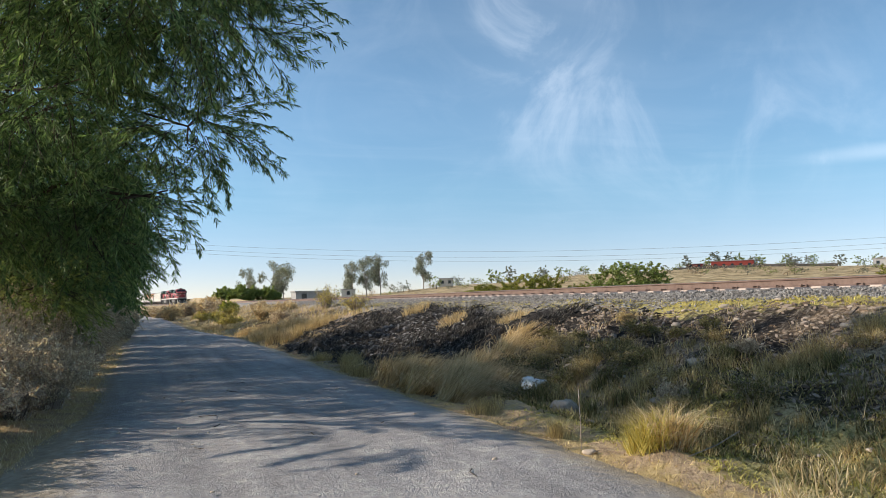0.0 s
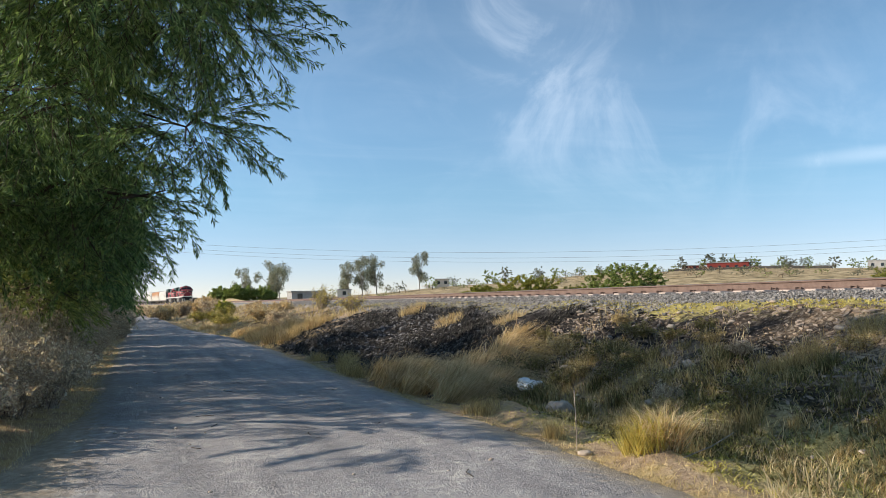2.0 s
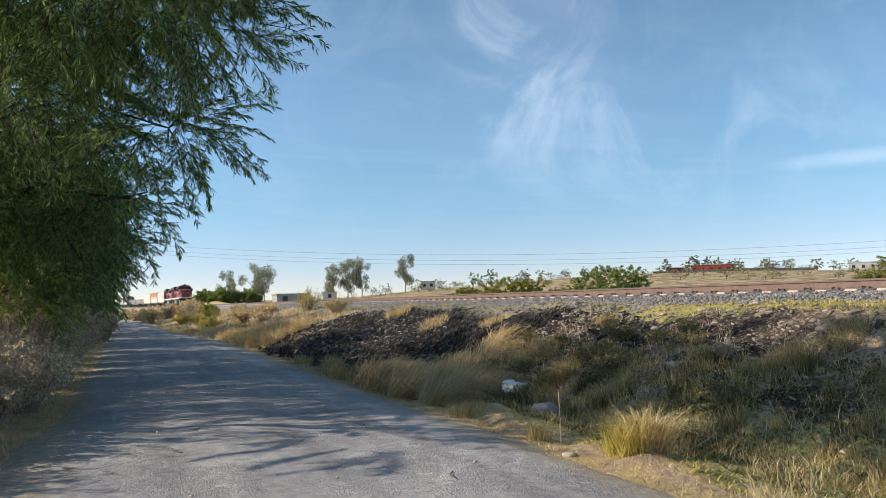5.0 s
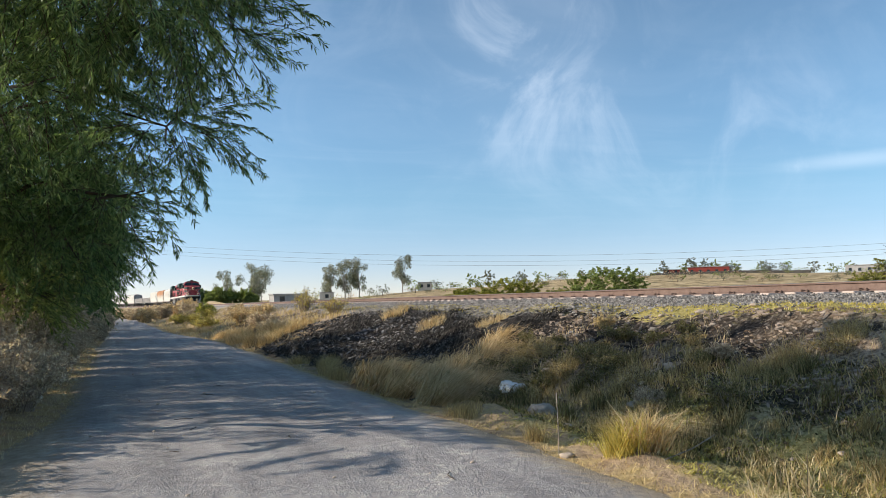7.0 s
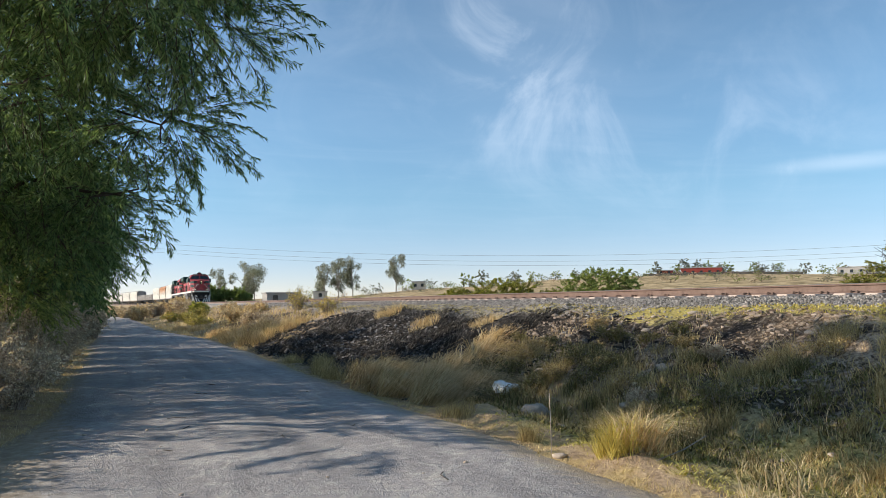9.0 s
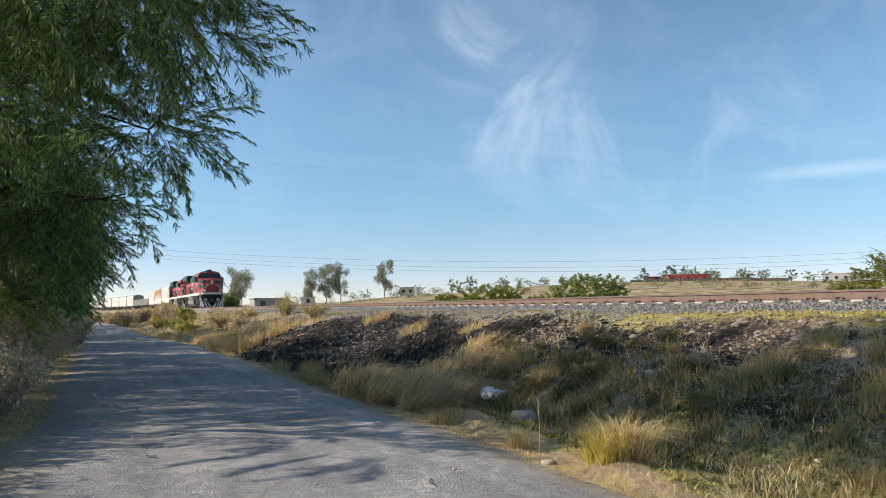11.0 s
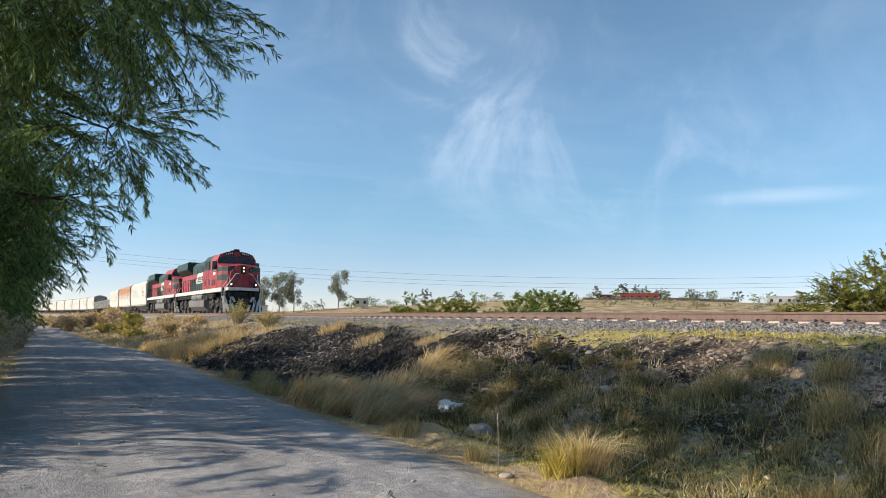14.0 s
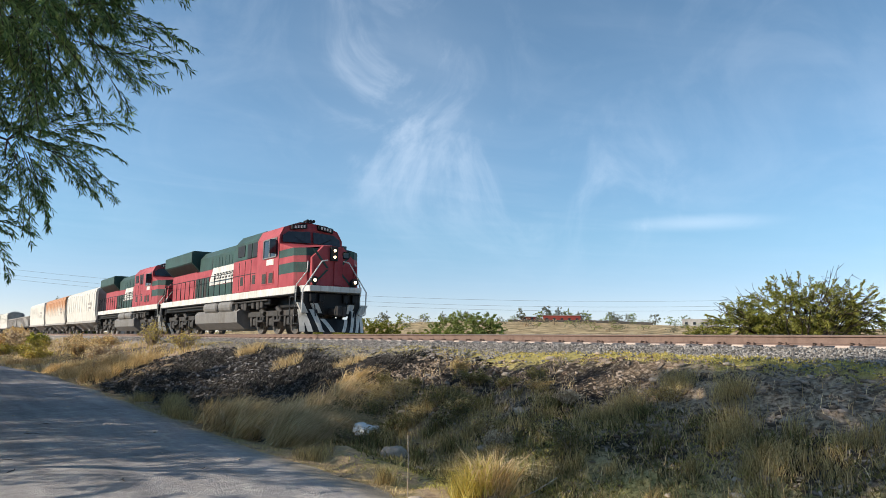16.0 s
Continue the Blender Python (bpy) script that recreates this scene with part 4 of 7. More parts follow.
    # cab
    def cab_prof(y):
        f = 0.0 if y > -8.6 else 0.35
        return [(-1.5, 1.76), (1.5, 1.76), (1.5, 3.95), (1.28, 4.36), (0.75, 4.56), (0, 4.62), (-0.75, 4.56), (-1.28, 4.36), (-1.5, 3.95)]
    bm = bmesh.new()
    rings = []
    for y, dz in ((-8.62, 0), (-8.52, 0), (-6.1, 0)):
        rings.append([bm.verts.new((x, y if z < 3.66 or y > -8.55 else y + (z - 3.66) * 0.14, z)) for x, z in cab_prof(y)])
    n = len(rings[0])
    for a, b in zip(rings[:-1], rings[1:]):
        for i in range(n):
            bm.faces.new((a[i], a[(i + 1) % n], b[(i + 1) % n], b[i]))
    bm.faces.new(rings[0][::-1])
    bm.faces.new(rings[-1])
    bmesh.ops.recalc_face_normals(bm, faces=bm.faces)
    part("cab", bm, M_RED, root, "faded red driver's cab")
    for s in (-1, 1):
        bm = bmesh.new()
        pts = [(0.07, 3.74), (1.36, 3.70), (1.36, 3.98), (1.10, 4.17), (0.07, 4.24)]
        v = [bm.verts.new((s * x, -8.66 + (z - 3.66) * 0.14 + d, z)) for d in (0.0, 0.05) for x, z in pts]
        bmesh.ops.convex_hull(bm, input=v)
        part("windscreen", bm, M_GLASS, root)
        bm = bmesh.new()
        pipe(bm, [(s * 0.3, -8.70, 3.70), (s * 0.85, -8.70, 3.95)], 0.012)
        part("wiper", bm, M_BLACK, root)
        bm = bmesh.new()
        v = [bm.verts.new((s * x, -8.60 + d, z)) for d in (-0.08, 0.15) for x, z in ((0.28, 4.36), (0.98, 4.26), (0.98, 4.46), (0.28, 4.56))]
        bmesh.ops.convex_hull(bm, input=v)
        nb = part("number_board", bm, M_BLACK, root)
        for k in range(4):
            bm = bmesh.new()
            x = s * (0.42 + 0.14 * k)
            box(bm, x - 0.04, x + 0.04, -8.695, -8.675, 4.375 - 0.02 * k, 4.49 - 0.02 * k)
            part("number_bar", bm, M_BAR, nb)
        # side windows with frames and shutters
        for y0, y1 in ((-8.35, -7.72), (-7.60, -6.95)):
            bm = bmesh.new()
            box(bm, min(s * 1.495, s * 1.515), max(s * 1.495, s * 1.515), y0, y1, 3.12, 3.86, 0.008)
            wd = part("side_window", bm, M_GLASS, root)
            bm = bmesh.new()
            for a, b, c, d in ((y0 - 0.05, y1 + 0.05, 3.07, 3.12), (y0 - 0.05, y1 + 0.05, 3.86, 3.91), (y0 - 0.05, y0, 3.12, 3.86), (y1, y1 + 0.05, 3.12, 3.86)):
                box(bm, min(s * 1.495, s * 1.54), max(s * 1.495, s * 1.54), a, b, c, d)
            part("window_frame", bm, M_GREY, wd)
        bm = bmesh.new()
        box(bm, min(s * 1.5, s * 1.85), max(s * 1.5, s * 1.85), -8.42, -8.38, 3.2, 3.8, 0.01)
        part("wind_deflector", bm, M_GLASS, root)
        # cab number (bars) and doors
        bm = bmesh.new()
        box(bm, min(s * 1.497, s * 1.512), max(s * 1.497, s * 1.512), -7.95, -7.30, 2.78, 3.02, 0.004)
        box(bm, min(s * 1.497, s * 1.512), max(s * 1.497, s * 1.512), -8.12, -7.99, 2.76, 3.0, 0.004)
        part("cab_marking", bm, M_BAR, root, "pale number painted on the cab side")
        bm = bmesh.new()
        for yy in (-7.9, -7.1):
            box(bm, min(s * 1.497, s * 1.52), max(s * 1.497, s * 1.52), yy - 0.3, yy + 0.3, 1.95, 2.5, 0.01)
        part("battery_door", bm, M_RED, root)
        for yy in (-7.9, -7.1):
            bm = bmesh.new()
            box(bm, min(s * 1.52, s * 1.524), max(s * 1.52, s * 1.524), yy - 0.24, yy + 0.24, 2.0, 2.43)
            for k in range(5):
                box(bm, min(s * 1.522, s * 1.535), max(s * 1.522, s * 1.535), yy - 0.22, yy + 0.22, 2.02 + 0.08 * k, 2.055 + 0.08 * k)
            part("louvre", bm, M_TRUCK, root)
    # horn and antenna on the roof
    bm = bmesh.new()
    box(bm, -0.35, 0.35, -8.1, -7.5, 4.62, 4.72, 0.03)
    for k in range(3):
        cyl(bm, (0.15 * k - 0.15, -8.05, 4.74), (0.15 * k - 0.15, -8.45, 4.74), 0.03, 0.07, 8)
    part("roof_equipment", bm, M_BLACK, root)
    # wide equipment cabinets behind the cab: red below, green above
    bm = bmesh.new()
    box(bm, -1.44, 1.44, -6.1, -2.7, 1.76, 3.28, 0.03)
    part("equipment_cabinet", bm, M_RED, root)
    bm = bmesh.new()
    prism(bm, lambda y: [(-1.40, 3.30), (1.40, 3.30), (1.40, 4.10), (1.10, 4.46), (-1.10, 4.46), (-1.40, 4.10)], [-6.1, -2.9])
    part("upper_cabinet", bm, M_GREEN if not second else M_RED, root)
    for s in (-1, 1):
        for y0, y1 in ((-5.9, -5.3), (-5.15, -4.6)):
            bm = bmesh.new()
            box(bm, min(s * 1.40, s * 1.43), max(s * 1.40, s * 1.43), y0, y1, 3.32, 3.98, 0.01)
            part("intake_grille", bm, M_BLACK, root)
        bm = bmesh.new()
        box(bm, min(s * 1.40, s * 1.43), max(s * 1.40, s * 1.43), -4.2, -3.25, 3.45, 3.98, 0.01)
        part("intake_grille", bm, M_BLACK, root)
        bm = bmesh.new()
        for yy in (-5.2, -4.4, -3.6):
            box(bm, min(s * 1.44, s * 1.452), max(s * 1.44, s * 1.452), yy - 0.02, yy + 0.02, 1.85, 3.2)
        box(bm, min(s * 1.44, s * 1.452), max(s * 1.44, s * 1.452), -6.0, -2.8, 2.55, 2.58)
        part("door_seam", bm, M_BLACK, root)
        for yy in (-5.6, -4.0):
            bm = bmesh.new()
            box(bm, min(s * 1.44, s * 1.446), max(s * 1.44, s * 1.446), yy - 0.2, yy + 0.2, 2.09, 2.49)
            for k in range(4):
                box(bm, min(s * 1.444, s * 1.457), max(s * 1.444, s * 1.457), yy - 0.18, yy + 0.18, 2.12 + 0.09 * k, 2.16 + 0.09 * k)
            part("louvre", bm, M_TRUCK, root)
    # long hood
    bm = bmesh.new()
    layered(bm, lambda z: [(-1.05, -2.7), (-1.05, 5.0), (1.05, 5.0), (1.05, -2.7)], [1.76, 2.42, 3.30], [GRN, RED])
    part("long_hood", bm, [M_RED, M_GREEN], root)
    bm = bmesh.new()
    prism(bm, lambda y: [(-1.06, 3.30), (1.06, 3.30), (1.06, 4.0), (0.78, 4.34), (-0.78, 4.34), (-1.06, 4.0)], [-2.9, 4.2])
    part("hood_roof", bm, M_GREEN, root)
    bm = bmesh.new()
    for k in range(9):
        yy = -2.5 + 0.55 * k
        box(bm, -1.075, 1.075, yy - 0.02, yy + 0.02, 3.32, 3.84)
    cyl(bm, (0, 2.6, 4.15), (0, 2.6, 4.42), 0.32, 0.30, 14)
    box(bm, -0.5, 0.5, -1.6, -0.2, 4.30, 4.43, 0.03)
    box(bm, -0.6, 0.6, 0.4, 1.6, 4.30, 4.39, 0.03)
    part("hood_ribs", bm, M_GREEN, root)
    for s in (-1, 1):
        # slanted white panel with a dark mark (lettering drawn as a plain shape)
        bm = bmesh.new()
        v = [bm.verts.new((s * x, y, z)) for x in (1.052, 1.075) for y, z in ((-2.6, 2.44), (2.4, 2.44), (1.7, 3.34), (-2.6, 3.34))]
        bmesh.ops.convex_hull(bm, input=v)
        pn = part("white_panel", bm, M_WHITE, root, "slanted white panel on the hood side")
        bm = bmesh.new()
        for k in range(7):
            y = 1.35 - 0.48 * k
            box(bm, min(s * 1.076, s * 1.082), max(s * 1.076, s * 1.082), y - 0.16, y + 0.16, 2.72, 2.80)
            box(bm, min(s * 1.076, s * 1.082), max(s * 1.076, s * 1.082), y - 0.16, y - 0.10, 2.72, 3.02)
            box(bm, min(s * 1.076, s * 1.082), max(s * 1.076, s * 1.082), y - 0.16, y + 0.16, 2.95, 3.02)
        box(bm, min(s * 1.076, s * 1.082), max(s * 1.076, s * 1.082), -2.0, -1.9, 2.60, 3.25)
        box(bm, min(s * 1.076, s * 1.082), max(s * 1.076, s * 1.082), -2.0, 1.5, 2.60, 2.64)
        part("panel_mark", bm, M_DARKBAR, pn, "dark mark on the white panel")
        # louvred engine doors
        for k in range(6):
            bm = bmesh.new()
            yy = 2.6 + 0.42 * k
            box(bm, min(s * 1.05, s * 1.07), max(s * 1.05, s * 1.07), yy - 0.19, yy + 0.19, 1.85, 2.9, 0.01)
            for q in range(8):
                box(bm, min(s * 1.07, s * 1.085), max(s * 1.07, s * 1.085), yy - 0.14, yy + 0.14, 1.95 + 0.11 * q, 2.0 + 0.11 * q)
            part("engine_door", bm, M_TRUCK if k % 2 else M_GREEN, root)
    # radiator: flared wings
    bm = bmesh.new()
    layered(bm, lambda z: [(-1.0, 5.0), (-1.0, 10.2), (1.0, 10.2), (1.0, 5.0)], [1.76, 3.6], [RED])
    part("radiator_cabinet", bm, [M_RED], root)
    bm = bmesh.new()
    prism(bm, lambda y: [(-0.98, 3.35), (0.98, 3.35), (1.52, 3.85), (1.52, 4.42), (1.40, 4.50), (-1.40, 4.50), (-1.52, 4.42), (-1.52, 3.85)], [4.4, 10.3])
    rd = part("radiator_wing", bm, M_GREEN, root, "flared dark green radiator hood")
    for s in (-1, 1):
        bm = bmesh.new()
        v = [bm.verts.new((s * x, y, z - d)) for d in (0, 0.02) for y in (4.6, 10.1) for x, z in ((1.04, 3.40), (1.47, 3.80))]
        bmesh.ops.convex_hull(bm, input=v)
        part("radiator_grille", bm, M_BLACK, rd)
    # fuel tank, reservoirs
    bm = bmesh.new()
    prism(bm, lambda y: [(-1.0, 0.22), (1.0, 0.22), (1.42, 0.55), (1.46, 1.02), (1.30, 1.14), (-1.30, 1.14), (-1.46, 1.02), (-1.42, 0.55)], [-3.6, -3.5, 3.2, 3.3])
    part("fuel_tank", bm, M_GREY, root)
    for s in (-1, 1):
        for y0, y1 in ((-2.9, -0.9), (-0.6, 1.6)):
            bm = bmesh.new()
            cyl(bm, (s * 1.33, y0 + 0.1, 1.28), (s * 1.33, y1 - 0.1, 1.28), 0.24, 0.24, 14)
            cyl(bm, (s * 1.33, y0, 1.28), (s * 1.33, y0 + 0.1, 1.28), 0.16, 0.24, 14)
            cyl(bm, (s * 1.33, y1 - 0.1, 1.28), (s * 1.33, y1, 1.28), 0.24, 0.16, 14)
            part("air_reservoir", bm, M_GREY, root)
        handrail(root, s, -2.6, 10.2, 15)
        bm = bmesh.new()
        for z in (0.45, 0.8, 1.12):
            box(bm, min(s * 1.1, s * 1.5), max(s * 1.1, s * 1.5), 10.2, 10.5, z - 0.02, z + 0.02)
        pipe(bm, [(s * 1.48, 10.5, 0.5), (s * 1.48, 10.55, 2.2), (s * 1.44, 10.2, 2.8)], 0.024)
        pipe(bm, [(s * 0.6, 10.62, 1.7), (s * 0.6, 10.62, 2.7), (s * 1.3, 10.62, 2.7), (s * 1.3, 10.62, 1.7)], 0.02)
        part("rear_steps", bm, M_BLACK, root)
        bm = bmesh.new()
        for k in range(6):
            yy = -3.2 - 0.7 * k + 0.2 * math.sin(k * 4)
            box(bm, min(s * 1.15, s * 1.38), max(s * 1.15, s * 1.38), yy - 0.2, yy + 0.15, 1.05 + 0.05 * (k % 2), 1.42, 0.03)
        pipe(bm, [(s * 1.42, -7.4, 1.38), (s * 1.42, 9.5, 1.38)], 0.03)
        part("underframe_gear", bm, M_TRUCK, root)
    # proportions: raise the deck and everything on it, lengthen the front platform
    for ob in root.children_recursive:
        for v in ob.data.vertices:
            z = v.co.z
            v.co.z = z if z < 0.9 else (0.9 + (z - 0.9) * 1.22 if z < 1.76 else z + 0.19 + 0.035 * (z - 1.76))
            if v.co.y < -8.2:
                v.co.y = -8.2 + (v.co.y + 8.2) * 1.22
        ob.data.update()
    loco_bogie(root, -7.145)
    loco_bogie(root, 7.145)
    return root


def freight_bogie(parent, y):
    for s in (-1, 1):
        bm = bmesh.new()
        x0, x1 = s * 0.98 - 0.08, s * 0.98 + 0.08
        prism(bm, lambda yy: [(x0, 0.62 - 0.2 * (abs(yy - y) < 0.7)), (x1, 0.62 - 0.2 * (abs(yy - y) < 0.7)), (x1, 0.78), (x0, 0.78)], [y - 1.15, y - 0.75, y - 0.45, y + 0.45, y + 0.75, y + 1.15])
        for d in (-0.16, 0.0, 0.16):
            cyl(bm, (s * 1.02, y + d, 0.30), (s * 1.02, y + d, 0.62), 0.075, 0.075, 8)
        for d in (-0.89, 0.89):
            cyl(bm, (s * 1.0, y + d, 0.46), (s * 1.12, y + d, 0.46), 0.14, 0.12, 10)
        part("bogie_frame", bm, M_TRUCK, parent)
    for d in (-0.89, 0.89):
        wheelset(parent, y + d, 0.457)


def hopper(name, label, side_mat):
    """Covered hopper with bowed sides, sloped ends, roof walk, three discharge bays."""
    L = 9.05
    root = new(name)
    tagged(root, label, "hopper wagon", group="hopper wagons of the train")
    bm = bmesh.new()
    prism(bm, lambda y: [(-1.40 - 0.09 * (1 - abs(y) / L), 1.15), (1.40 + 0.09 * (1 - abs(y) / L), 1.15), (1.55, 2.1), (1.56, 3.7), (1.48, 4.08), (1.08, 4.32), (0, 4.42), (-1.08, 4.32), (-1.48, 4.08), (-1.56, 3.7), (-1.55, 2.1)],
          [-L + 0.35, -L + 0.40, -4.4, 0, 4.4, L - 0.40, L - 0.35])
    part("body", bm, side_mat, root)
    for s in (-1, 1):
        for k in range(-6, 7):
            y = k * 1.35
            bm = bmesh.new()
            v = [(s * 1.56, 2.1), (s * 1.57, 3.7), (s * 1.49, 4.06)]
            pipe(bm, [(a, y, z) for a, z in v], 0.018, 4)
            part("side_rib", bm, side_mat, root)
        bm = bmesh.new()
        box(bm, min(s * 1.38, s * 1.50), max(s * 1.38, s * 1.50), -L, L, 1.02, 1.22, 0.01)
        part("side_sill", bm, M_HGREY, root)
        bm = bmesh.new()
        box(bm, min(s * 1.585, s * 1.595), max(s * 1.585, s * 1.595), -6.6, -5.0, 2.72, 2.92)
        box(bm, min(s * 1.585, s * 1.595), max(s * 1.585, s * 1.595), -6.4, -5.2, 2.35, 2.5)
        part("side_marking", bm, M_DARKBAR if False else M_HGREY, root, "faded grey lettering blocks")
    for e in (-1, 1):
        bm = bmesh.new()
        box(bm, -1.45, 1.45, min(e * (L - 0.5), e * L), max(e * (L - 0.5), e * L), 1.0, 1.22, 0.02)
        for x in (-1.38, 1.38):
            box(bm, x - 0.05, x + 0.05, min(e * (L - 0.15), e * L), max(e * (L - 0.15), e * L), 1.2, 3.9, 0.01)
        for k in range(8):
            pipe(bm, [(0.85, e * L, 1.4 + 0.36 * k), (1.38, e * L, 1.4 + 0.36 * k)], 0.015, 4)
            pipe(bm, [(-1.38, e * L, 1.4 + 0.36 * k), (-0.85, e * L, 1.4 + 0.36 * k)], 0.015, 4)
        part("end_frame", bm, M_HGREY, root)
        bm = bmesh.new()
        prism(bm, lambda y: [(-1.35, 1.3 if abs(y) > L - 0.4 else 1.2), (1.35, 1.3), (1.40, 3.9), (1.0, 4.26), (-1.0, 4.26), (-1.40, 3.9)], [e * (L - 0.34), e * (L - 0.20)])
        part("end_sheet", bm, M_HGREY, root, "grey end wall")
        bm = bmesh.new()
        box(bm, -0.15, 0.15, min(e * L, e * (L + 0.5)), max(e * L, e * (L + 0.5)), 0.78, 1.02, 0.03)
        part("coupler", bm, M_BLACK, root)
        freight_bogie(root, e * (L - 2.0))
    bm = bmesh.new()
    box(bm, -0.6, 0.6, -L + 0.2, L - 0.2, 4.46, 4.50)
    for k in range(-8, 9):
        box(bm, -0.55, 0.55, k * 1.05 - 0.03, k * 1.05 + 0.03, 4.36, 4.46)
    for k in range(-3, 4):
        box(bm, -0.3, 0.3, k * 2.3 - 0.55, k * 2.3 + 0.55, 4.50, 4.56, 0.02)
    part("roof_walk", bm, M_HGREY, root)
    for y in (-4.0, 0.0, 4.0):
        bm = bmesh.new()
        rings = [[bm.verts.new((a * sx, y + b * sy, z)) for sx, sy in ((-1, -1), (1, -1), (1, 1), (-1, 1))] for a, b, z in ((1.38, 1.9, 1.15), (0.5, 0.45, 0.42), (0.5, 0.45, 0.30))]
        for a, b in zip(rings[:-1], rings[1:]):
            for i in range(4):
                bm.faces.new((a[i], a[(i + 1) % 4], b[(i + 1) % 4], b[i]))
        bm.faces.new(rings[-1])
        bm.faces.new(rings[0][::-1])
        bmesh.ops.recalc_face_normals(bm, faces=bm.faces)
        part("discharge_bay", bm, M_HGREY, root)
    return root


def gondola(name, label, high):
    """Open wagon with ribbed low sides."""
    L = 9.9
    root = new(name)
    tagged(root, label, "gondola wagon", group="open wagons of the train")
    bm = bmesh.new()
    box(bm, -1.45, 1.45, -L, L, 1.0, 1.2, 0.02)
    part("floor", bm, M_BLACK, root)
    for s in (-1, 1):
        bm = bmesh.new()
        box(bm, min(s * 1.42, s * 1.48), max(s * 1.42, s * 1.48), -L, L, 1.15, high, 0.01)
        box(bm, min(s * 1.42, s * 1.56), max(s * 1.42, s * 1.56), -L, L, high - 0.1, high + 0.05, 0.02)
        part("side_wall", bm, M_HGREY, root)
        for k in range(11):
            y = -L + 0.3 + k * (2 * L - 0.6) / 10
            bm = bmesh.new()
            box(bm, min(s * 1.48, s * 1.56), max(s * 1.48, s * 1.56), y - 0.07, y + 0.07, 1.1, high - 0.1, 0.02)
            part("side_post", bm, M_HGREY, root)
    for e in (-1, 1):
        bm = bmesh.new()
        box(bm, -1.48, 1.48, min(e * L, e * (L - 0.08)), max(e * L, e * (L - 0.08)), 1.15, high + 0.02, 0.01)
        part("end_wall", bm, M_HGREY, root)
        bm = bmesh.new()
        box(bm, -0.15, 0.15, min(e * L, e * (L + 0.6)), max(e * L, e * (L + 0.6)), 0.78, 1.02, 0.03)
        part("coupler", bm, M_BLACK, root)
        freight_bogie(root, e * (L - 2.2))
    return root


# vehicles with the distance of their middle behind the first axle
TRAIN = []
TRAIN.append((loco("diesel_locomotive", "red, green and white diesel locomotive with lit headlights", True, False), 9.15))
TRAIN.append((loco("diesel_locomotive", "second red and green diesel locomotive coupled behind the first", False, True), 31.5))
h1 = hopper("covered_hopper", "dusty white covered hopper wagon", M_HOPPER)
TRAIN.append((h1, 52.3))
TRAIN.append((hopper("covered_hopper", "rust-streaked orange and white covered hopper wagon", M_RUSTY), 71.5))
spun = len(SPIN)
TRAIN.append((copy_thing(h1, pose(0, 0, 0)), 90.7))
g1 = gondola("gondola", "dark grey open gondola wagon with ribbed sides", 2.7)
TRAIN.append((g1, 111.0))
TRAIN.append((copy_thing(g1, pose(0, 0, 0)), 132.2))
for k in range(8):
    TRAIN.append((copy_thing(h1, pose(0, 0, 0)), 152.6 + 19.2 * k))


def lead_axle(t):
    q = 16.0 - t
    return 28.88 + 14.44 * q - 0.0355 * q * q


def motions():
    for ob, back in TRAIN:
        rows = []
        for k in range(33):
            t = k * 0.5
            x, y, th = track_at(lead_axle(t) + back)
            rows.append((t, pose(x, y, RAIL_Z, 0, 0, math.degrees(th))))
        walk(ob, rows)
    # wheels roll towards -y
    for ob, (x, y, z), r in SPIN[:spun]:
        rows = []
        n = 480
        for k in range(n + 1):
            t = 16.0 * k / n
            a = (lead_axle(0.0) - lead_axle(t)) / r
            rows.append((t, pose(x, y, z, math.degrees(a) % 360.0, 0, 0)))
        walk(ob, rows)
# ---- plants ----
def unit(v):
    return v / np.maximum(np.linalg.norm(v, axis=-1, keepdims=True), 1e-9)


def leaf_quads(p, d, length, width, rs):
    """Pointed narrow leaves: base p, direction d, one quad each."""
    n = len(p)
    d = unit(d)
    side = unit(np.cross(d, rs.randn(n, 3)))
    L, W = np.reshape(length, (-1, 1)) * np.ones((n, 1)), np.reshape(width, (-1, 1)) * np.ones((n, 1))
    mid = p + d * L * 0.45
    tip = p + d * L + np.array([0, 0, -1.0]) * L * 0.18
    V = np.stack([p, mid + side * W * 0.5, tip, mid - side * W * 0.5], 1)
    return V.reshape(-1, 3), (np.arange(n) * 4)[:, None] + np.arange(4)[None]


def blades(p, height, width, lean, curl, rs, heading=None):
    """Grass blades: tapering bent strips, two quads each."""
    n = len(p)
    a = rs.rand(n) * math.tau if heading is None else heading + 0.7 * rs.randn(n)
    h = np.reshape(height, -1) * np.ones(n)
    w = np.reshape(width, -1) * np.ones(n)
    ln = np.reshape(lean, -1) * np.ones(n) * (0.3 + 1.1 * rs.rand(n))
    out = np.stack([np.cos(a), np.sin(a), 0 * a], 1)
    b = a + math.pi / 2 + 0.9 * rs.randn(n)
    side = np.stack([np.cos(b), np.sin(b), 0 * b], 1) * w[:, None] * 0.5
    up = np.array([0, 0, 1.0])
    m = p + up * (h * 0.55)[:, None] + out * (h * ln * 0.45)[:, None]
    t = p + up * (h * (1.0 - curl * np.minimum(ln, 1.2)))[:, None] + out * (h * ln * 1.25)[:, None]
    V = np.stack([p - side, p + side, m + side * 0.75, m - side * 0.75, t + side * 0.12, t - side * 0.12], 1)
    base = (np.arange(n) * 6)[:, None]
    F = np.concatenate([base + np.array([[0, 1, 2, 3]]), base + np.array([[3, 2, 4, 5]])], 0)
    return V.reshape(-1, 3), F


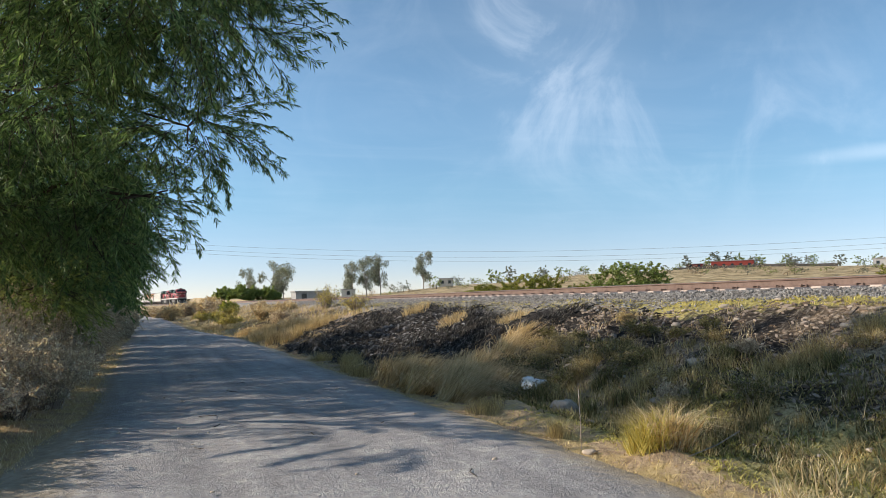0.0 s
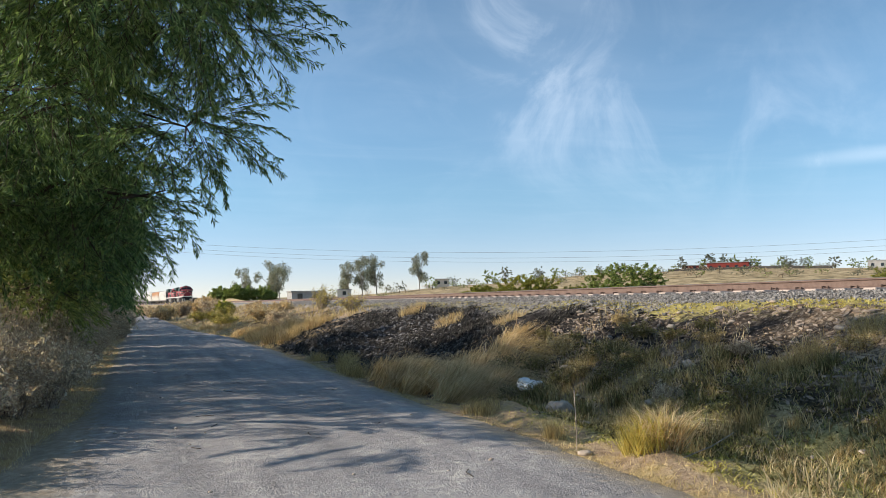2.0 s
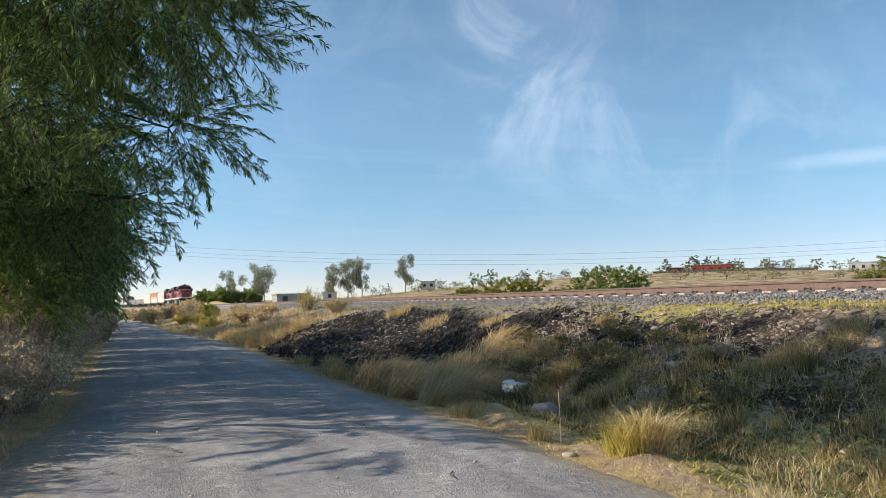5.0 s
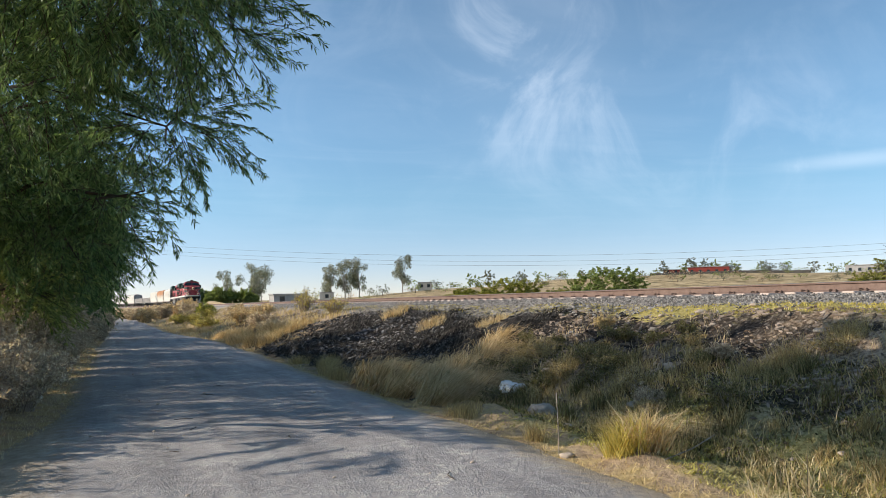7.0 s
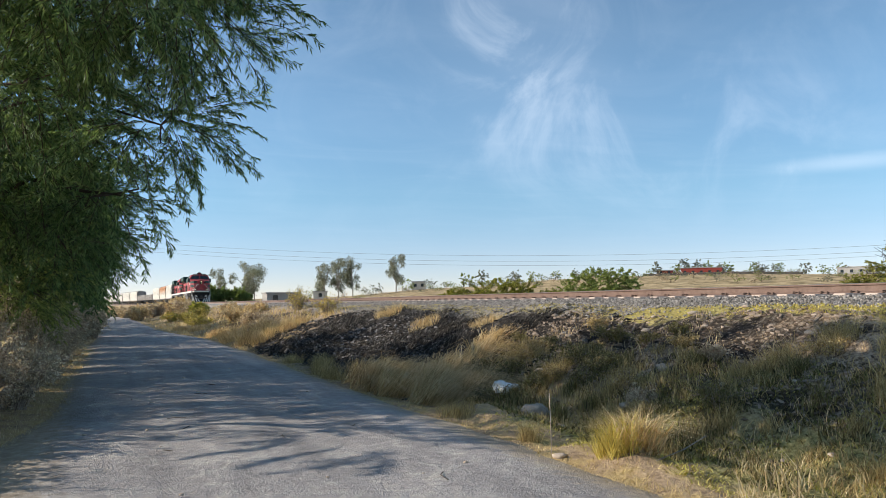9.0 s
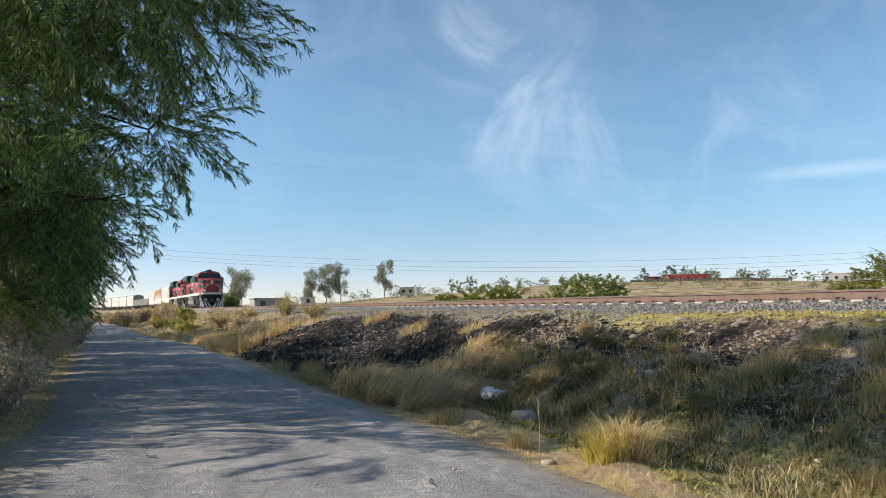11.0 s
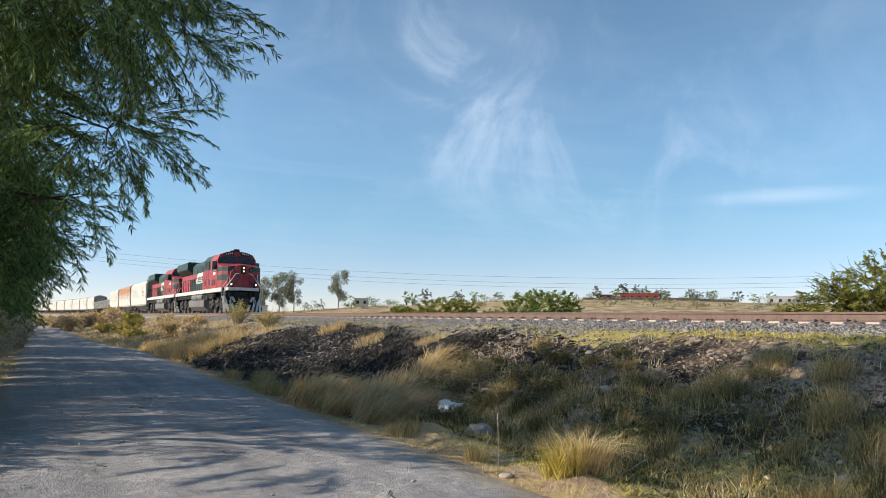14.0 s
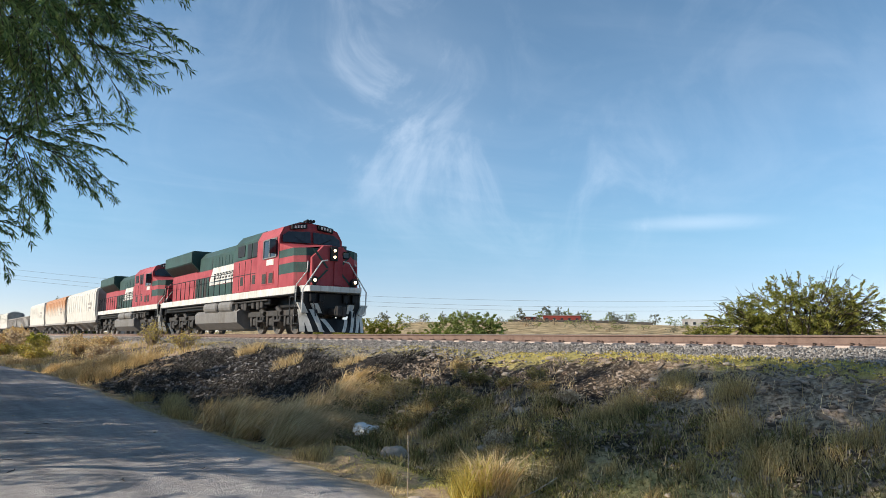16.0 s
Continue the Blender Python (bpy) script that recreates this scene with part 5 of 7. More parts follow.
def sticks(p, q, r0, r1):
    """Thin three-sided tapered twigs from p to q."""
    n = len(p)
    d = unit(q - p)
    ref = np.where(np.abs(d[:, 2:3]) > 0.9, np.array([[1.0, 0, 0]]), np.array([[0, 0, 1.0]]))
    u = unit(np.cross(d, ref))
    v = np.cross(d, u)
    r0, r1 = np.reshape(r0, (-1, 1)) * np.ones((n, 1)), np.reshape(r1, (-1, 1)) * np.ones((n, 1))
    ring = []
    for base, r in ((p, r0), (q, r1)):
        for k in range(3):
            a = k * math.tau / 3
            ring.append(base + (u * math.cos(a) + v * math.sin(a)) * r)
    V = np.stack(ring, 1)
    b = (np.arange(n) * 6)[:, None]
    F = np.concatenate([b + np.array([[k, (k + 1) % 3, 3 + (k + 1) % 3, 3 + k]]) for k in range(3)], 0)
    return V.reshape(-1, 3), F


def join(parts):
    vs, fs, k = [], [], 0
    for v, f in parts:
        vs.append(v)
        fs.append(f + k)
        k += len(v)
    return np.concatenate(vs), np.concatenate(fs)


def limb(bm, pts, r0, r1, seg=8):
    n = len(pts) - 1
    for i in range(n):
        cyl(bm, pts[i], pts[i + 1], r0 + (r1 - r0) * i / n, r0 + (r1 - r0) * (i + 1) / n, seg, caps=(i == 0 or i == n - 1))


def in_lobes(lobes, n, rs, shell=0.5):
    """Points in ellipsoids (centre, radii), denser towards the outside."""
    vol = np.array([r[0] * r[1] * r[2] for _, r in lobes]) ** 0.8
    which = rs.choice(len(lobes), n, p=vol / vol.sum())
    c = np.array([l[0] for l in lobes])[which]
    r = np.array([l[1] for l in lobes])[which]
    d = unit(rs.randn(n, 3))
    rad = rs.rand(n, 1) ** shell
    bumpy = 0.78 + 0.38 * fbm(c[:, 0] * 3 + d[:, 0] * 2.3 + 50, d[:, 1] * 2.3 + d[:, 2] * 2.9 + 50, 1.6)[:, None]
    return c + d * r * rad * bumpy, d


def drooping_tree(name, label, base, lobes, n_twig, per, leaf_len, leaf_w, mat, seed, droop=0.75, trunk_r=0.2, bark=None, bare=0.05, spray=1.0):
    """Trunk, forking limbs into each lobe, hanging twigs with narrow leaves."""
    rs = np.random.RandomState(seed)
    root = new(name)
    root.location = base
    tagged(root, label, "tree")
    base = np.array(base, float)
    rel = [(np.array(c) - base, np.array(r)) for c, r in lobes]
    bm = bmesh.new()
    low = min(c[2] - r[2] for c, r in rel)
    fork = np.array([0.15, 0.1, max(0.7, low * 0.8)])
    limb(bm, [(0, 0, -0.15), tuple(fork * 0.5 + [0.08, -0.05, 0]), tuple(fork)], trunk_r * 1.25, trunk_r * 0.85, 9)
    part("trunk", bm, bark or M_BARK, root)
    for c, r in rel:
        bm = bmesh.new()
        ln = np.linalg.norm(c - fork)
        arch = [fork + (c - fork) * u + np.array([0, 0, 0.16 * ln * math.sin(math.pi * u)]) + rs.randn(3) * 0.045 * ln * (0 < u < 1) for u in (0, 0.3, 0.55, 0.8, 1.0)]
        limb(bm, [tuple(a) for a in arch], trunk_r * 0.5, trunk_r * 0.2, 6)
        for k in range(5):
            d = unit(rs.randn(1, 3))[0]
            e = c + d * r * 0.75
            limb(bm, [tuple(c), tuple((c + e) / 2 + rs.randn(3) * 0.15), tuple(e)], trunk_r * 0.18, trunk_r * 0.06, 5)
        part("limb", bm, bark or M_BARK, root)
    # sprays: a bending shoot, side twigs in one plane, leaves in two rows on each twig
    side_n = 9
    ns = max(n_twig // side_n, 12)
    p, d = in_lobes(rel, ns, rs, 0.4)
    down = np.array([0, 0, -1.0])
    sl = spray * leaf_len * (6.0 + 4.0 * rs.rand(ns, 1))
    sd = unit(d * (1.1 - droop * 0.4) + down * droop * 0.45 * rs.rand(ns, 1) + rs.randn(ns, 3) * 0.35)
    across = unit(np.cross(sd, down + rs.randn(ns, 3) * 0.5))
    u = (np.arange(side_n) + 0.6 + 0.5 * rs.rand(ns, side_n))[..., None] / side_n
    bend = down * droop * 0.38
    tb = p[:, None] + sd[:, None] * sl[:, None] * u + bend * sl[:, None] * u * u
    flip = np.where(np.arange(side_n) % 2 == 0, 1.0, -1.0)[None, :, None]
    td = unit(sd[:, None] * 0.75 + across[:, None] * flip * (0.75 - 0.35 * u) + down * droop * (0.25 + 0.5 * u) + rs.randn(ns, side_n, 3) * 0.16)
    te = tb + td * spray * leaf_len * (3.6 - 1.7 * u) * (0.6 + 0.7 * rs.rand(ns, side_n, 1))
    tb, td, te = (a.reshape(-1, 3) for a in (tb, td, te))
    nt_ = len(tb)
    keep = rs.rand(nt_) > bare
    w = (np.arange(per) + 0.3 + 0.6 * rs.rand(nt_, per))[..., None] / per
    lp = tb[:, None] + (te - tb)[:, None] * w
    tside = unit(np.cross(td, down + rs.randn(nt_, 3) * 0.35))
    fl = np.where(np.arange(per) % 2 == 0, 1.0, -1.0)[None, :, None]
    ld = td[:, None] * 0.8 + tside[:, None] * fl * 0.65 + down * droop * 0.3 + rs.randn(nt_, per, 3) * 0.22
    lp, ld = lp[keep].reshape(-1, 3), ld[keep].reshape(-1, 3)
    n = len(lp)
    V, F = leaf_quads(lp, ld, leaf_len * (0.6 + 0.8 * rs.rand(n)), leaf_w * (0.7 + 0.6 * rs.rand(n)), rs)
    mesh_object("crown", V, F, mat, root)
    mid = p + sd * sl * 0.5 + bend * sl * 0.25
    tip = p + sd * sl * 1.08 + bend * sl * 1.15
    V, F = join([sticks(tb, te, 0.002 + leaf_w * 0.07, 0.0015), sticks(p, mid, 0.005 + leaf_w * 0.16, 0.004 + leaf_w * 0.1), sticks(mid, tip, 0.004 + leaf_w * 0.1, 0.0015)])
    tagged(mesh_object("twig_mass", V, F, bark or M_BARK, root), "fine hanging twigs", kind="stuff")
    return root


def tree_row():
    near = "overhanging mesquite tree with drooping fine green leaves beside the road"
    far = "dense mesquite tree further down the roadside"
    drooping_tree("mesquite_tree", near, (-4.5, 12.8, 0.05),
                  [((-0.9, 9.2, 6.3), (2.1, 2.8, 1.6)), ((0.5, 9.5, 5.5), (1.3, 1.5, 0.8)), ((-1.2, 11.2, 4.7), (1.2, 1.3, 0.7)),
                   ((0.6, 11.7, 4.4), (1.1, 1.3, 0.55)), ((0.65, 8.9, 6.3), (1.1, 1.2, 0.6))],
                  7000, 16, 0.095, 0.018, M_LEAF, 11, 0.42, 0.07)
    drooping_tree("mesquite_tree", near, (-3.7, 16.4, 0.05),
                  [((-2.0, 15.2, 4.9), (2.2, 2.8, 1.7)), ((-0.05, 14.6, 3.7), (0.9, 1.3, 0.45)), ((-2.5, 15.2, 6.1), (1.7, 2.2, 1.2)), ((-1.2, 17.0, 3.3), (1.2, 1.6, 0.9)), ((-3.2, 15.0, 3.6), (1.6, 1.8, 1.1))],
                  6000, 15, 0.11, 0.023, M_LEAF, 12, 0.42, 0.11)
    drooping_tree("mesquite_tree", near, (-4.1, 22.8, 0.05),
                  [((-2.3, 21.0, 4.3), (2.1, 2.8, 1.7)), ((-1.0, 20.2, 3.4), (1.1, 1.4, 0.6)), ((-2.5, 22.0, 3.4), (1.6, 2.0, 0.9)), ((-0.9, 21.5, 4.3), (0.8, 1.1, 0.4))],
                  6000, 14, 0.12, 0.027, M_LEAF, 13, 0.45, 0.12)
    drooping_tree("mesquite_tree", far, (-3.0, 28.0, 0.05),
                  [((-2.6, 28.0, 4.0), (2.2, 3.0, 1.6)), ((-2.0, 30.5, 3.2), (1.3, 1.8, 0.9)), ((-3.4, 26.0, 3.4), (1.8, 2.0, 1.1))],
                  4200, 12, 0.14, 0.036, M_LEAF, 14, 0.45, 0.2)
    drooping_tree("mesquite_tree", far, (-3.8, 37.0, 0.05),
                  [((-3.1, 37.0, 3.8), (2.4, 3.6, 1.6)), ((-2.7, 40.0, 2.8), (1.5, 2.4, 1.0))],
                  3800, 10, 0.18, 0.05, M_LEAF, 15, 0.6, 0.2)
    drooping_tree("mesquite_tree", far, (-4.6, 50.0, 0.05),
                  [((-3.9, 50.0, 3.9), (2.6, 5.2, 1.9)), ((-3.7, 57.0, 3.0), (1.9, 3.4, 1.4))],
                  4500, 10, 0.2, 0.06, M_LEAF, 16, 0.55, 0.2)
    drooping_tree("mesquite_tree", far, (-6.0, 70.0, 0.05),
                  [((-5.4, 70.0, 3.8), (3.4, 8.0, 2.8)), ((-5.2, 86.0, 3.2), (3.4, 7.0, 2.4))],
                  4500, 10, 0.28, 0.09, M_LEAF, 17, 0.5, 0.25)
    drooping_tree("small_green_tree", "yellow-green young tree under the roadside mesquites", (-2.3, 17.8, 0.05),
                  [((-2.3, 18.2, 2.1), (1.2, 1.5, 0.7)), ((-1.9, 19.2, 2.0), (0.8, 1.0, 0.5))],
                  1600, 10, 0.10, 0.026, M_LEAF2, 19, 0.5, 0.08)
    # unseen trees beside the road, added left of the view so their boughs shade it
    drooping_tree("mesquite_tree", "spreading unseen mesquite tree added to shade the road", (-6.0, 19.6, 0.05),
                  [((-5.2, 16.6, 4.5), (1.2, 2.0, 0.7)), ((-5.2, 21.5, 4.5), (1.4, 2.6, 0.8))],
                  420, 12, 0.17, 0.05, M_LEAF, 22, 0.6, 0.13)
    drooping_tree("mesquite_tree", "thin unseen mesquite sapling added to dapple the road through sparse boughs", (-6.0, 12.0, 0.05),
                  [((-5.2, 12.6, 4.2), (1.2, 1.6, 0.8))],
                  240, 12, 0.13, 0.04, M_LEAF, 23, 0.5, 0.05)
    # unseen second row, further from the road: added so its low crowns shade the road
    for k, (x, y, top) in enumerate(((-8.6, 27.0, 4.6), (-8.2, 33.0, 4.8), (-8.8, 38.0, 5.2), (-9.0, 48.0, 5.4), (-9.5, 60.0, 5.8))):
        ry = 3.2 if y < 35 else 5.0
        drooping_tree("mesquite_tree", "low bushy mesquite tree in an unseen row added for shade behind the roadside trees", (x, y, 0.05),
                      [((x, y, top * 0.62), (2.4, ry, top * 0.36)), ((x + 0.8, y - 1.2, top * 0.3), (2.0, 2.2, top * 0.24)), ((x + 0.3, y + 1.6, top * 0.33), (1.9, 2.2, top * 0.26)), ((x + 1.6, y, 1.0), (1.4, 3.0, 0.8))],
                      1500 if y < 27 else 1100, 10, 0.18, 0.055, M_LEAF, 900 + k, 0.55, 0.14)


tree_row()


def shrub(name, label, base, radius, height, n, mat, seed, leafn=6, leaf=(0.05, 0.018), category="shrub", twig=0.006):
    """Many-stemmed bush: arching stems, side twigs, small leaves."""
    rs = np.random.RandomState(seed)
    root = new(name)
    root.location = base
    tagged(root, label, category)
    a = rs.rand(n) * math.tau
    sp = rs.rand(n, 1) ** 0.6
    d = np.stack([np.cos(a), np.sin(a), 0 * a], 1)
    p = d * radius * 0.25 * rs.rand(n, 1) + [0, 0, -0.05]
    m = d * radius * 0.55 * sp + np.stack([0 * a, 0 * a, height * (0.35 + 0.35 * rs.rand(n))], 1) + rs.randn(n, 3) * 0.06 * radius
    q = d * radius * sp * (0.9 + 0.25 * rs.rand(n, 1)) + np.stack([0 * a, 0 * a, height * (0.45 + 0.65 * rs.rand(n)) * (1.15 - 0.45 * sp[:, 0] ** 2)], 1) + rs.randn(n, 3) * 0.10 * radius
    k = 6
    u = rs.rand(n, k, 1)
    low = rs.rand(n, k, 1) < 0.35
    sb = np.where(low, p[:, None] + (m - p)[:, None] * (0.25 + 0.75 * u), m[:, None] + (q - m)[:, None] * u).reshape(-1, 3)
    se = sb + unit(rs.randn(n * k, 3) + [0, 0, 0.35] + np.repeat(d, k, 0) * 0.5) * radius * (0.12 + 0.22 * rs.rand(n * k, 1))
    V, F = join([sticks(p, m, twig * 1.6, twig), sticks(m, q, twig, twig * 0.4), sticks(sb, se, twig * 0.55, twig * 0.25)])
    tagged(mesh_object("stem_mass", V, F, M_TWIG, root), "thin tangled stems", kind="stuff")
    if leafn:
        nn = n * k * leafn
        uu = rs.rand(n * k, leafn, 1)
        lp = (sb[:, None] + (se - sb)[:, None] * uu).reshape(-1, 3)
        V, F = leaf_quads(lp, rs.randn(nn, 3) + [0, 0, 0.2], leaf[0] * (0.6 + 0.8 * rs.rand(nn)), leaf[1] * (0.7 + 0.6 * rs.rand(nn)), rs)
        mesh_object("leaves", V, F, mat, root)
    return root


def gz1(x, y):
    return float(ground_z(np.array([x]), np.array([y]))[0])


def roadside_brush():
    rs = np.random.RandomState(21)
    k = 0
    for y in (8.9, 9.9, 11.0, 12.2, 13.4, 14.6, 16.0, 17.6, 19.4, 21.5, 24.0, 27.0, 30.5, 35.0, 41.0, 48.0, 57.0):
        for row, xo in enumerate((-0.75, -1.85)):
            if row == 0 and y < 9.5:
                xo = -1.0
            x = road_left(np.array([y]))[0] + xo + 0.25 * rs.randn() - (0.35 if y < 12 else 0)
            hgt = (0.95 if row == 0 else 1.5) * (0.85 + 0.3 * rs.rand()) + (0.3 if y > 16 else 0)
            grey = rs.rand() < 0.55
            far = y > 26
            shrub("dry_bush", "leafless grey-brown brush along the road edge" if not grey else "dusty grey roadside brush with shrivelled leaves",
                  (x, y, gz1(x, y)), (0.75 if row == 0 else 1.0) * (1.3 if far else 1.0), hgt, 150 if not far else 90, M_SAGE if grey else M_BRUSH, 300 + k, 10, (0.055, 0.022) if not far else (0.1, 0.045), "bush", 0.005 if not far else 0.01)
            k += 1


roadside_brush()


def track_bushes():
    bush = "green thorny mesquite bush beyond the railway line"
    drooping_tree("mesquite_bush", "spreading yellow-green mesquite bush with bare outer twigs", (24.3, 13.4, 0.3),
                  [((24.3, 13.4, 2.85), (1.5, 1.9, 1.0)), ((23.4, 14.9, 2.3), (1.1, 1.3, 0.8)), ((25.1, 12.2, 2.8), (1.2, 1.2, 1.0)), ((24.2, 13.5, 1.3), (1.9, 2.5, 0.9)), ((22.7, 15.9, 1.8), (0.8, 0.9, 0.55))],
                  14000, 12, 0.055, 0.03, M_LEAF3, 41, 0.3, 0.13, None, 0.1, 0.8)
    rs = np.random.RandomState(44)
    # bare twigs reaching out of its crown
    n = 90
    root = new("bare_branches")
    root.location = (24.3, 13.4, 0.3)
    tagged(root, "bare thorny branches standing out of the mesquite bush", "branches")
    d = unit(rs.randn(n, 3) * [1, 1, 0.5] + [0, 0, 0.55])
    p = d * [1.3, 1.9, 1.0] + [0, 0, 1.9]
    q = p + unit(d + rs.randn(n, 3) * 0.3) * (0.7 + 0.8 * rs.rand(n, 1))
    q[:, 2] = np.minimum(q[:, 2], 4.4)
    sb = (p[:, None] + (q - p)[:, None] * rs.rand(n, 6, 1)).reshape(-1, 3)
    se = sb + unit(rs.randn(n * 6, 3)) * 0.3
    V, F = join([sticks(p * 0.25 + [0, 0, 0.3], p, 0.03, 0.016), sticks(p, q, 0.016, 0.006), sticks(sb, se, 0.008, 0.004)])
    tagged(mesh_object("twig_mass", V, F, M_BARK, root), "thorny bare twigs", kind="stuff")
    # bushes behind the line, middle distance: x, y, crown height, radius
    for i, (x, y, top, r, mat) in enumerate(((36.6, 49.0, 4.2, 2.7, M_LEAF2), (33.0, 51.0, 2.3, 1.2, M_LEAF3), (29.5, 53.0, 3.3, 2.6, M_LEAF3), (26.2, 55.5, 2.4, 1.5, M_LEAF3))):
        g = gz1(x, y)
        drooping_tree("mesquite_bush", bush, (x, y, g),
                      [((x, y, g + (top - g) * 0.55), (r, r, (top - g) * 0.42)), ((x - r * 0.5, y + r * 0.4, g + (top - g) * 0.4), (r * 0.7, r * 0.7, (top - g) * 0.36)), ((x + r * 0.45, y - r * 0.4, g + (top - g) * 0.6), (r * 0.55, r * 0.55, (top - g) * 0.38))],
                      4600, 10, 0.13, 0.07, mat, 60 + i, 0.25, 0.12, None, 0.1, 0.36)
    # round green trees by the far bend
    for i, (x, y, top, r) in enumerate(((18.6, 152.0, 4.8, 2.2), (23.4, 152.0, 4.2, 2.0), (16.6, 168.0, 4.6, 2.0), (21.0, 160.0, 3.2, 1.7))):
        g = gz1(x, y)
        drooping_tree("round_green_tree", "rounded green tree near the bend of the line", (x, y, g),
                      [((x, y, g + (top - g) * 0.6), (r, r, (top - g) * 0.42)), ((x - r * 0.6, y, g + (top - g) * 0.4), (r * 0.7, r * 0.7, (top - g) * 0.34)), ((x + r * 0.7, y, g + (top - g) * 0.42), (r * 0.7, r * 0.7, (top - g) * 0.34))],
                      2600, 9, 0.28, 0.16, M_LEAF2, 80 + i, 0.2, 0.2, None, 0.05, 0.36)


track_bushes()


def eucalyptus(base, height, spread, seed, clumps=15):
    """Tall open tree: pale forked stem, separate leaf clumps with gaps."""
    rs = np.random.RandomState(seed)
    root = new("eucalyptus_tree")
    root.location = base
    tagged(root, "tall open-crowned eucalyptus tree in the distance", "tree")
    bm = bmesh.new()
    limb(bm, [(0, 0, -0.3), (0.1, 0, height * 0.25), (-0.1, 0.1, height * 0.5)], height * 0.016, height * 0.010, 7)
    part("trunk", bm, M_PALEBARK, root)
    lobes = []
    for k in range(clumps):
        bm = bmesh.new()
        a = rs.rand() * math.tau
        h = height * (0.28 + 0.68 * (k + rs.rand()) / clumps)
        s = spread * (0.25 + 0.75 * rs.rand()) * (0.55 + 0.75 * (h / height))
        c = np.array([math.cos(a) * s, math.sin(a) * s, h])
        limb(bm, [(-0.1, 0.1, height * 0.3), tuple(c * [0.5, 0.5, 0.8]), tuple(c)], height * 0.010, height * 0.004, 5)
        part("limb", bm, M_PALEBARK, root)
        lobes.append((c, np.array([1, 1, 1.15]) * height * (0.085 + 0.05 * rs.rand())))
    n = 2200
    p, d = in_lobes(lobes, n, rs, 0.4)
    V, F = leaf_quads(p, rs.randn(n, 3) + [0, 0, -0.7], height * 0.042 * (0.6 + 0.8 * rs.rand(n)), height * 0.018, rs)
    mesh_object("crown", V, F, M_EUCA, root)
    return root
# ---- grasses ----
M_WEED = leafy("dark_weed", [(0.15, (0.05, 0.04, 0.02)), (0.45, (0.17, 0.14, 0.06)), (0.65, (0.22, 0.22, 0.08)), (0.85, (0.42, 0.32, 0.17))], 0.2, 0.85, 2.5)
M_CHARSTALK = leafy("charred_stalk", [(0.2, (0.012, 0.011, 0.010)), (0.6, (0.05, 0.045, 0.04)), (0.88, (0.34, 0.31, 0.27))], 0.0, 0.95, 2.0)

def grass_stuff(name, label, xs, ys, n, height, width, lean, curl, mat, seed, keep=None, heading=None):
    rs = np.random.RandomState(seed)
    x = xs[0] + (xs[1] - xs[0]) * rs.rand(n)
    y = ys[0] + (ys[1] - ys[0]) * rs.rand(n) ** 1.3
    if keep is not None:
        k = keep(x, y, rs)
        x, y = x[k], y[k]
    n = len(x)
    p = np.stack([x, y, ground_z(x, y) - 0.01], 1)
    h = height * (0.5 + rs.rand(n)) * (0.6 + 0.8 * fbm(x, y, 0.9))
    V, F = blades(p, h, width * (0.7 + 0.6 * rs.rand(n)), lean, curl, rs, heading)
    return tagged(mesh_object(name, V, F, mat), label, "grass", kind="stuff")


def clump(name, label, x, y, r, height, n, mat, seed, lean=0.6, curl=0.35, width=0.007, heading=None):
    rs = np.random.RandomState(seed)
    a, q = rs.rand(n) * math.tau, r * rs.rand(n) ** 0.7
    px, py = np.cos(a) * q, np.sin(a) * q
    z = ground_z(x + px, y + py) - gz1(x, y) - 0.02
    V, F = blades(np.stack([px, py, z], 1), height * (0.45 + 0.65 * rs.rand(n)), width * (0.7 + 0.6 * rs.rand(n)), lean, curl, rs, heading)
    ob = mesh_object(name, V, F, mat)
    ob.location = (x, y, gz1(x, y))
    return tagged(ob, label, "grass clump")


def patchy(scale, lo, seed):
    return lambda x, y, rs: fbm(x + seed, y, scale) + 0.25 * (rs.rand(len(x)) - 0.5) > lo


